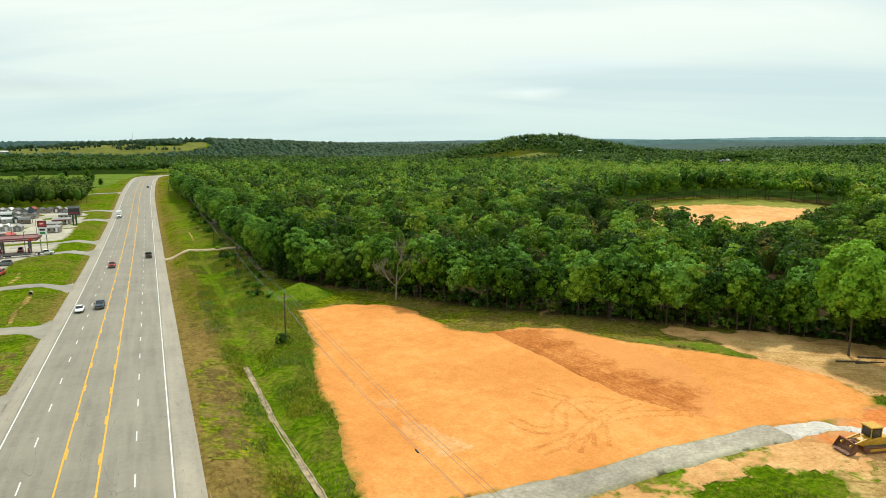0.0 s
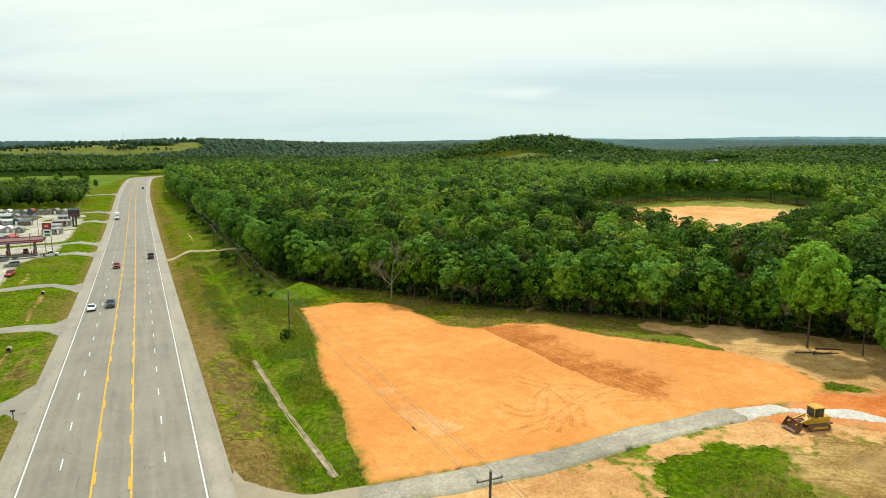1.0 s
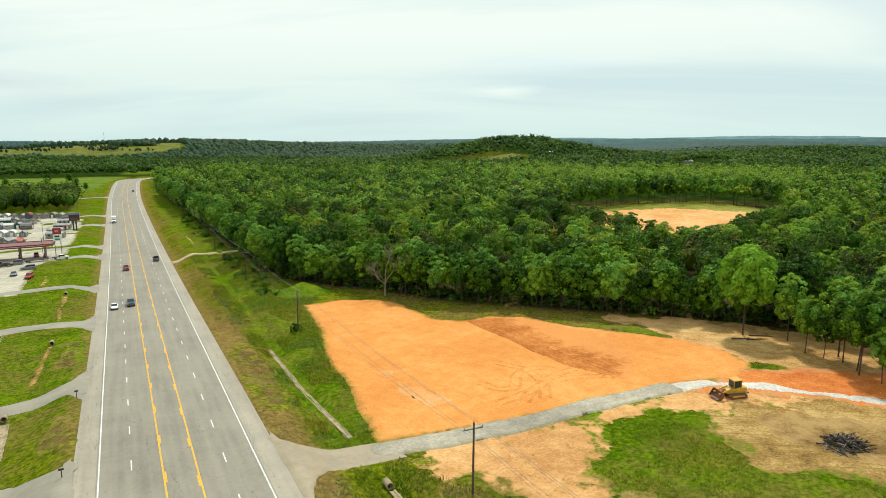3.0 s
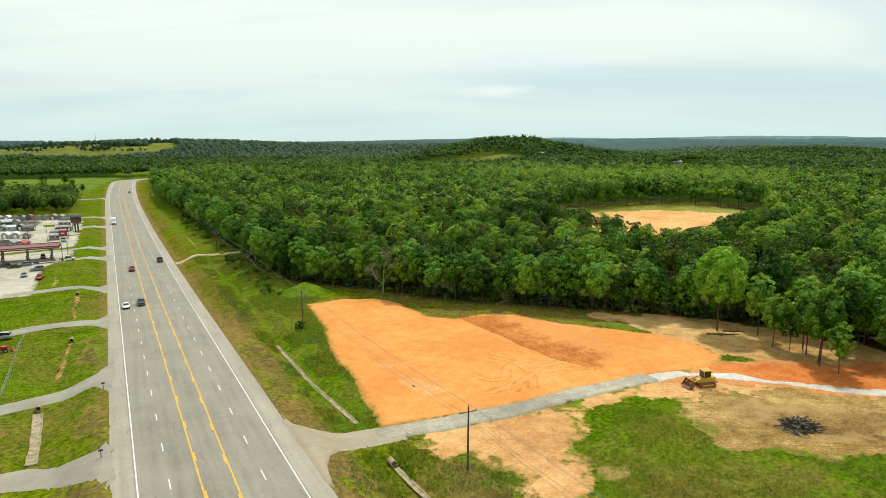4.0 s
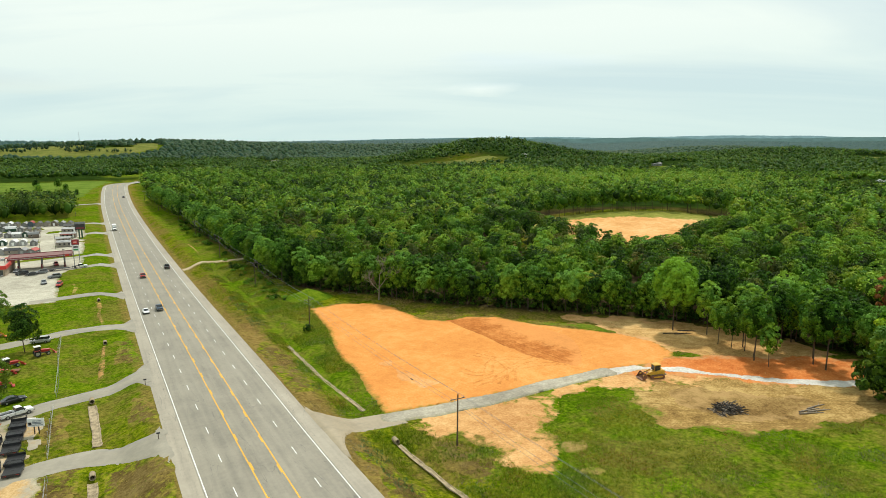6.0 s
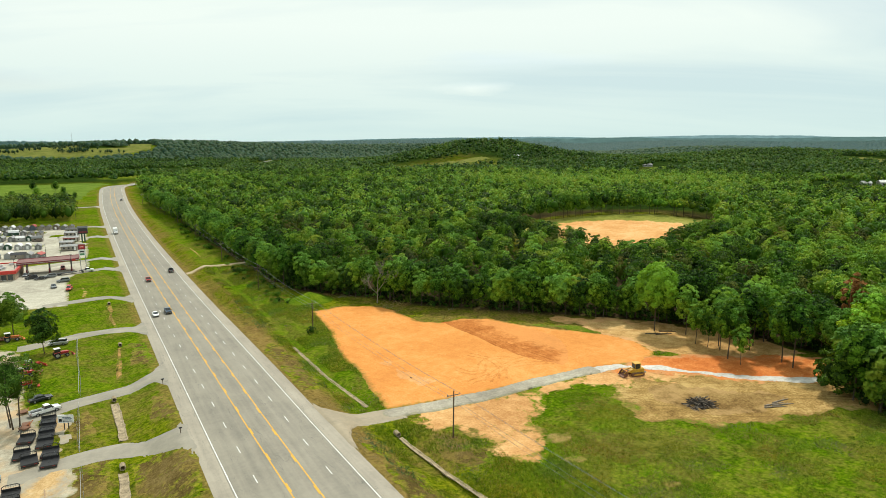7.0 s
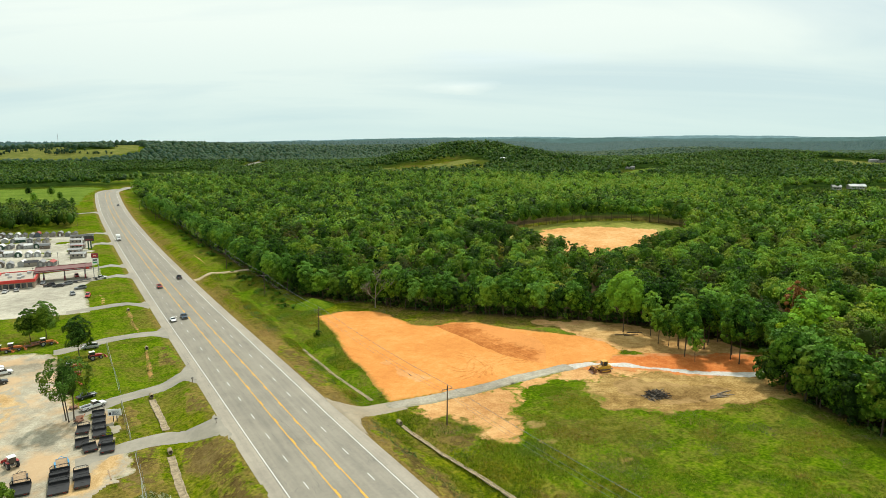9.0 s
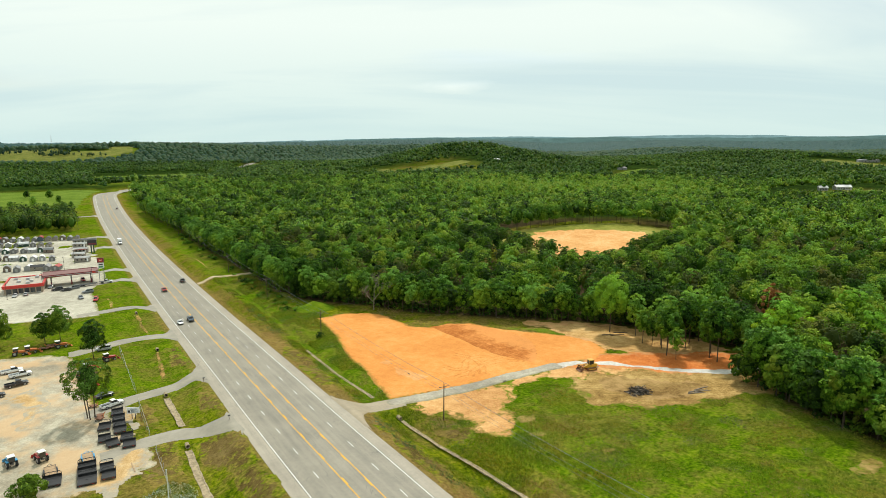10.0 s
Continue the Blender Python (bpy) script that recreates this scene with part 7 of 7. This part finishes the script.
def make_shed(w, l, h, wall_mat, roof_mat, barn, label):
    """A portable shed along y: gable or barn roof, door and window."""
    s_ = tagged(new("shed"), label, "shed", "portable sheds in rows")
    pitch_ = [(-w, h), (-w * 0.62, h + 0.95), (0, h + 1.35), (w * 0.62, h + 0.95), (w, h)] if barn else [(-w, h), (0, h + 1.0), (w, h)]
    bm = bmesh.new()
    prof = [(-w, 0.2)] + pitch_ + [(w, 0.2)]
    fa = [bm.verts.new((x_, -l, z_)) for x_, z_ in prof]
    fb = [bm.verts.new((x_, l, z_)) for x_, z_ in prof]
    bm.faces.new(fa); bm.faces.new(fb[::-1])
    for i in range(len(prof)):
        j = (i + 1) % len(prof)
        bm.faces.new((fa[i], fb[i], fb[j], fa[j]))
    bmesh.ops.recalc_face_normals(bm, faces=bm.faces)
    part("wall", bm, wall_mat, s_)
    bm = bmesh.new()
    for (x0, z0), (x1, z1) in zip(pitch_, pitch_[1:]):
        d = 0.12 if x0 == pitch_[0][0] else 0
        e = 0.12 if x1 == pitch_[-1][0] else 0
        q = [(x0 - d, z0 + 0.03 - d * 0.6), (x1 + e, z1 + 0.03 - e * 0.6), (x1 + e, z1 + 0.11 - e * 0.6), (x0 - d, z0 + 0.11 - d * 0.6)]
        a_ = [bm.verts.new((x_, -l - 0.15, z_)) for x_, z_ in q]
        b_ = [bm.verts.new((x_, l + 0.15, z_)) for x_, z_ in q]
        bm.faces.new(a_); bm.faces.new(b_[::-1])
        for i in range(4):
            bm.faces.new((a_[i], b_[i], b_[(i + 1) % 4], a_[(i + 1) % 4]))
    bmesh.ops.recalc_face_normals(bm, faces=bm.faces)
    part("roof", bm, roof_mat, s_)
    door_ = block("door", s_, WHITE_PAINT if barn else SHED_COLOURS[1], -0.55, -l - 0.05, 0.25, 0.55, -l - 0.01, 2.05, bevel=0.0)
    block("handle", door_, BLACK_PAINT, 0.35, -l - 0.09, 1.1, 0.42, -l - 0.05, 1.25, bevel=0.0)
    for s in (-1, 1):
        win = block("window", s_, GLASS_DARK, s * w - 0.03, l * 0.2, 1.1, s * w + 0.03, l * 0.2 + 0.7, 1.9, bevel=0.0)
        block("frame", win, WHITE_PAINT, s * w - 0.045, l * 0.2 - 0.08, 1.02, s * w + 0.045, l * 0.2 + 0.78, 1.1, bevel=0.0)
        block("skid", s_, POLE_WOOD, s * w * 0.6 - 0.08, -l, 0.0, s * w * 0.6 + 0.08, l, 0.2, bevel=0.0)
    return s_


shed_kinds = []
sr = random.Random(8)
for k in range(12):
    ci, ri = sr.randrange(7), sr.choice((0, 0, 1, 2, 2, 3, 0, 4)) if k else 1
    barn = k % 2 == 0
    shed_kinds.append(make_shed(sr.uniform(1.5, 1.9), sr.uniform(2.2, 3.4), sr.uniform(1.9, 2.4), SHED_COLOURS[ci], SHED_ROOFS[ri], barn, "%s portable shed with a %s %s roof" % (words[ci], roof_words[ri], "barn" if barn else "gable")))
spots = []
for i in range(22):
    spots.append((-33 - i * 4.3 + sr.uniform(-0.4, 0.4), 460 + i * 2.7 * 0.62, sr.choice((0, 0, 180))))
for row_y, x_first, count in ((437, -50, 13), (412, -50, 13), (380, -49, 14), (339, -46, 6)):
    for i in range(count):
        px = x_first - i * 4.6 + sr.uniform(-0.6, 0.6)
        spots.append((px, row_y + (x_first - px) * 0.55 + sr.uniform(-2.5, 2.5), sr.choice((0, -10, 8, 90))))
used_ = set()
for px, py, a in spots:
    k = sr.randrange(len(shed_kinds))
    m = pose(px, py, float(land(px, py)) + 0.06, 0, 0, a - 10)
    if k not in used_:
        used_.add(k)
        shed_kinds[k].matrix_basis = m
    else:
        copy_thing(shed_kinds[k], m)
for k in range(len(shed_kinds)):
    if k not in used_:
        shed_kinds[k].matrix_basis = pose(-60 - 5 * k, 352, float(land(-60 - 5 * k, 352)) + 0.06)


def make_cabin(l, label, roof_mat, stripe):
    c_ = tagged(new("portable_cabin"), label, "cabin", "long cabins by the entrance")
    block("wall", c_, SHED_COLOURS[5], -l, -1.9, 0.3, l, 1.9, 2.7, bevel=0.03)
    bm = bmesh.new()
    for s in (-1, 1):
        v_ = [bm.verts.new(p) for p in ((-l - 0.2, s * 2.1, 2.62), (l + 0.2, s * 2.1, 2.62), (l + 0.2, 0, 3.5), (-l - 0.2, 0, 3.5))]
        bm.faces.new(v_)
    for x_ in (-l, l):
        bm.faces.new([bm.verts.new(p) for p in ((x_, -1.9, 2.69), (x_, 1.9, 2.69), (x_, 0, 3.45))])
    bmesh.ops.solidify(bm, geom=bm.faces[:2], thickness=0.06)
    part("roof", bm, roof_mat, c_)
    if stripe:
        block("awning", c_, SHED_ROOFS[4], -l, -2.9, 2.3, l, -1.92, 2.42, bevel=0.0)
    for k in range(3):
        block("window", c_, GLASS_DARK, -l + 1.2 + k * 2.2, -1.95, 1.2, -l + 2.1 + k * 2.2, -1.905, 2.1, bevel=0.0)
    block("door", c_, WHITE_PAINT, l - 1.6, -1.95, 0.35, l - 0.7, -1.905, 2.35, bevel=0.0)
    return c_


for px, py, l, ri, st, lab in ((-31.5, 438, 4.2, 0, False, "long taupe cabin with a grey roof"), (-32.3, 421, 4.0, 1, False, "long taupe cabin with a white roof"), (-32.6, 399, 4.0, 1, True, "long cabin with a white roof and red awning"), (-33.2, 362, 4.0, 1, False, "long grey-walled cabin with a white roof"), (-34.5, 380, 3.6, 1, False, "long taupe cabin with a white roof")):
    set_down(make_cabin(l, lab, SHED_ROOFS[ri], st), px, py, -12, 0.05)


# ---------------------------------------------------------------- far houses, mast and meadow trees
def make_house(name, w, l, h, rise_, wall_mat, roof_mat, label):
    """A gabled house or barn along x."""
    o = tagged(new(name), label, "building")
    bm = bmesh.new()
    prof = [(-w, -0.5), (-w, h), (0, h + rise_), (w, h), (w, -0.5)]
    fa = [bm.verts.new((-l, y_, z_)) for y_, z_ in prof]
    fb = [bm.verts.new((l, y_, z_)) for y_, z_ in prof]
    bm.faces.new(fa); bm.faces.new(fb[::-1])
    for i in range(5):
        bm.faces.new((fa[i], fb[i], fb[(i + 1) % 5], fa[(i + 1) % 5]))
    bmesh.ops.recalc_face_normals(bm, faces=bm.faces)
    part("wall", bm, wall_mat, o)
    bm = bmesh.new()
    for s in (-1, 1):
        q = [(s * (w + 0.5), h - 0.2), (0, h + rise_ + 0.05), (0, h + rise_ + 0.3), (s * (w + 0.5), h + 0.05)]
        a_ = [bm.verts.new((-l - 0.5, y_, z_)) for y_, z_ in q]
        b_ = [bm.verts.new((l + 0.5, y_, z_)) for y_, z_ in q]
        bm.faces.new(a_); bm.faces.new(b_[::-1])
        for i in range(4):
            bm.faces.new((a_[i], b_[i], b_[(i + 1) % 4], a_[(i + 1) % 4]))
    bmesh.ops.recalc_face_normals(bm, faces=bm.faces)
    part("roof", bm, roof_mat, o)
    block("door", o, BLACK_PAINT, -0.6, -w - 0.05, 0, 0.6, -w - 0.01, 2.2, bevel=0.0)
    for k in (-0.65, -0.35, 0.35, 0.65):
        block("window", o, GLASS_DARK, k * l - 0.6, -w - 0.05, 1.0, k * l + 0.6, -w - 0.01, 2.3, bevel=0.0)
    return o


for px, py, a, w_, l_, h_, rm, name_, lab in ((787, 340, -40, 5, 9, 3.2, SHED_ROOFS[1], "house", "far white-roofed farmhouse in a pasture"), (765, 352, -40, 3, 5, 3, SHED_ROOFS[1], "house", "far white-roofed outbuilding in a pasture"),
                                              (1585, 672, -50, 8, 22, 4.5, SHED_ROOFS[0], "barn", "long grey barn on a far pasture"), (752, 1002, -20, 5, 8, 3.2, SHED_ROOFS[1], "house", "small white house among far woods"),
                                              (890, 790, -30, 4, 8, 3.2, SHED_ROOFS[0], "house", "small grey-roofed house among far woods"), (-330, 1990, 0, 6, 16, 4, SHED_ROOFS[1], "barn", "pale barn on a far hillside pasture")):
    o = make_house(name_, w_, l_, h_, 2.2, SHED_COLOURS[1], rm, lab)
    o.matrix_basis = pose(px, py, float(land(px, py)) + 0.8, 0, 0, a)

mast_ = tagged(new("radio_mast"), "thin grey lattice radio mast on a far hill", "mast")
bm = bmesh.new()
for i in range(3):
    a_ = i * 2.094
    rod(bm, (math.cos(a_) * 0.7, math.sin(a_) * 0.7, 0), (math.cos(a_) * 0.5, math.sin(a_) * 0.5, 46), 0.22, 5)
for k in range(14):
    for i in range(3):
        a_, b_ = (i * 2.094, (i + 1) * 2.094)
        rod(bm, (math.cos(a_) * 0.65, math.sin(a_) * 0.65, k * 3.2), (math.cos(b_) * 0.65, math.sin(b_) * 0.65, k * 3.2 + 3.2), 0.08, 4)
part("lattice", bm, GALV, mast_)
mast_.matrix_basis = pose(-32, 2560, 76 - 46)
for px, py, s in ((-38, 640, 0.8), (-52, 652, 0.7), (-30, 668, 0.6), (-62, 690, 0.9), (-40, 720, 0.7), (-80, 668, 0.8), (-48, 770, 0.9), (-70, 800, 0.9), (-100, 740, 0.8), (-36, 632, 0.5)):
    plant(edge_kinds[1], px, py, s, label="single green tree standing in a pasture")["group"] = "trees in the pasture"
knots = rng.uniform(0, 1, (12, 2))
who = rng.integers(0, 12, 110)
px_ = np.concatenate([rng.uniform(-420, 140, 30), -420 + 560 * knots[who, 0] + rng.uniform(-40, 40, 110)])
py_ = np.concatenate([rng.uniform(2150, 2164, 30), 2000 + 150 * knots[who, 1] + rng.uniform(-14, 14, 110)])
ph_ = np.concatenate([rng.uniform(4, 7, 30), rng.uniform(9, 17, 110)])
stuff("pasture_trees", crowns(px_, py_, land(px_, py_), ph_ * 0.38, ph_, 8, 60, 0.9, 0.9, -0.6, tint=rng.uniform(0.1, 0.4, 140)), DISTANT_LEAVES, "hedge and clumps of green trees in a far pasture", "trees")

# bend of the highway that shows again beyond the valley
far_road = []
fr = [Vector((345, 1570, 0)), Vector((388, 1690, 0)), Vector((435, 1795, 0)), Vector((482, 1880, 0))]
for i in range(31):
    k = min(int(i / 10), 2)
    p = fr[k].lerp(fr[k + 1], i / 10 - k)
    for o_ in (-9, 9):
        far_road.append((p.x + o_, p.y - o_ * 0.4, float(land(p.x, p.y)) + 1.2))
ob = mesh_object("far_road", far_road, [(2 * i, 2 * i + 1, 2 * i + 3, 2 * i + 2) for i in range(30)], ASPHALT, False)
tagged(ob, "far stretch of the pale grey highway", "road", kind="structure")


# bare tan dirt at the corner of the yard
YARD_DIRT = make_soil("tan_yard_dirt", (0.36, 0.225, 0.110), (0.50, 0.335, 0.19), (0.60, 0.44, 0.29), 0.0, stone=0.3, tracks=(0.3, 1), track_tone=0.4, rim=(0.365, 0.325, 0.245))
for outline in ([(-36, 118), (-33.5, 117), (-30.5, 102), (-33, 95), (-32, 83), (-34, 77), (-41, 73), (-47, 78), (-42, 84), (-37, 89), (-36, 104)], [(-60, 143), (-54, 145), (-50, 129), (-53, 121), (-57, 117)]):
    bx, by = [a for a, b in outline], [b for a, b in outline]
    patch("yard_dirt", lambda x, y, outline=outline: inside_by(x, y, outline), (min(bx) - 3, min(by) - 3, max(bx) + 3, max(by) + 3), 0.6, YARD_DIRT, 0.10, "bare tan dirt at the edge of the gravel yard", "bare soil", 2.2)


# washed-out gullies and worn patches on the grass between the drives
for line in ([(-20.7, 213), (-20.3, 203), (-20.9, 194), (-19.8, 181)], [(-20.2, 158), (-20.9, 146), (-21.7, 135)], [(-28.0, 232), (-27.4, 240), (-28.2, 248)], [(23.5, 330), (24.2, 310), (23.4, 296)]):
    bx, by = [a for a, b in line], [b for a, b in line]
    patch("gully", lambda x, y, line=line: along(x, y, line, 0.55), (min(bx) - 2, min(by) - 2, max(bx) + 2, max(by) + 2), 0.4, TAN_SOIL, 0.05, "narrow washed-out gully of pale soil in grass", "gully", 0.25)
WORN_BROWN = make_soil("worn_brown_grass", (0.055, 0.040, 0.014), (0.115, 0.080, 0.030), (0.19, 0.14, 0.06), 1.1, tracks=(0.2, 1), track_tone=0.2)
for outline in ([(-13, 48), (-13, 82), (-18, 87), (-22.5, 86), (-22.3, 76), (-18.5, 66), (-20, 52)], [(-26, 90), (-32, 89), (-36, 80), (-33, 70), (-26.5, 73)], [(-13.2, 98), (-13.4, 112), (-17, 116), (-17.5, 102)], [(-13.4, 138), (-13.2, 158), (-17.5, 162), (-18, 142)], [(-31, 98), (-34, 112), (-28.5, 116), (-27.5, 101)], [(29, 68), (34, 66), (35, 58), (33, 52), (28.5, 51), (26.5, 58)], [(14, 52), (14.5, 66), (19, 66), (20, 40), (14, 30)], [(13.5, 98), (13.6, 130), (17, 140), (19.5, 120), (19, 100)]):
    bx, by = [a for a, b in outline], [b for a, b in outline]
    patch("worn_grass", lambda x, y, outline=outline: inside_by(x, y, outline), (min(bx) - 3, min(by) - 3, max(bx) + 3, max(by) + 3), 0.6, WORN_BROWN, 0.03, "worn brown grass with bare soil beside a drive", "grass", 1.2)
PALE_WEED = make_leaves("white_flower_heads", (0.05, 0.10, 0.01), (0.075, 0.135, 0.012), (0.62, 0.65, 0.46), dry=(0.5, 0.5, 0.36))
tufts("white_flowers", lambda x, y: (np.hypot((x + 29) / 4.5, (y - 66) / 8.0) < 0.75 + 0.6 * smooth_noise(x, y, 2.5, 19)) & (np.abs(x + 24) > 1.2), (-36, 52, -22, 80), 0.42, 0.2, 0.5, 0.20, PALE_WEED, "patch of white-flowered weeds in rough grass")
tufts("left_weeds", lambda x, y: (x < -13.5) & (x > -34) & (smooth_noise(x, y, 6, 20) + 0.6 * smooth_noise(x, y, 2, 21) > 0.15) & (np.abs(x + 23.6) > 1.1) & (crossing(y, (89, 123, 176, 226)) > 0.9), (-34, 44, -13, 220), 0.9, 0.08, 0.25, 0.12, WEED, "short weeds in the mown grass")


# bare spots scattered through the meadow
SPOT_SOIL = make_soil("bare_spot_soil", (0.22, 0.150, 0.060), (0.33, 0.235, 0.100), (0.44, 0.32, 0.16), 0.60, stone=0.3, tracks=(1, 0), track_tone=0.2)
for sx_, sy_, sr_ in ((54.3, 29.7, 1.2), (90.5, -4.5, 1.8), (49.0, 53.5, 1.6), (46.5, 45.0, 1.0)):
    patch("bare_spot", lambda x, y, sx_=sx_, sy_=sy_, sr_=sr_: sr_ - np.hypot((x - sx_) / 1.5, y - sy_), (sx_ - 5, sy_ - 4, sx_ + 5, sy_ + 4), 0.3, SPOT_SOIL, 0.05, "small patch of bare tan soil in the meadow", "bare soil", 1.5)
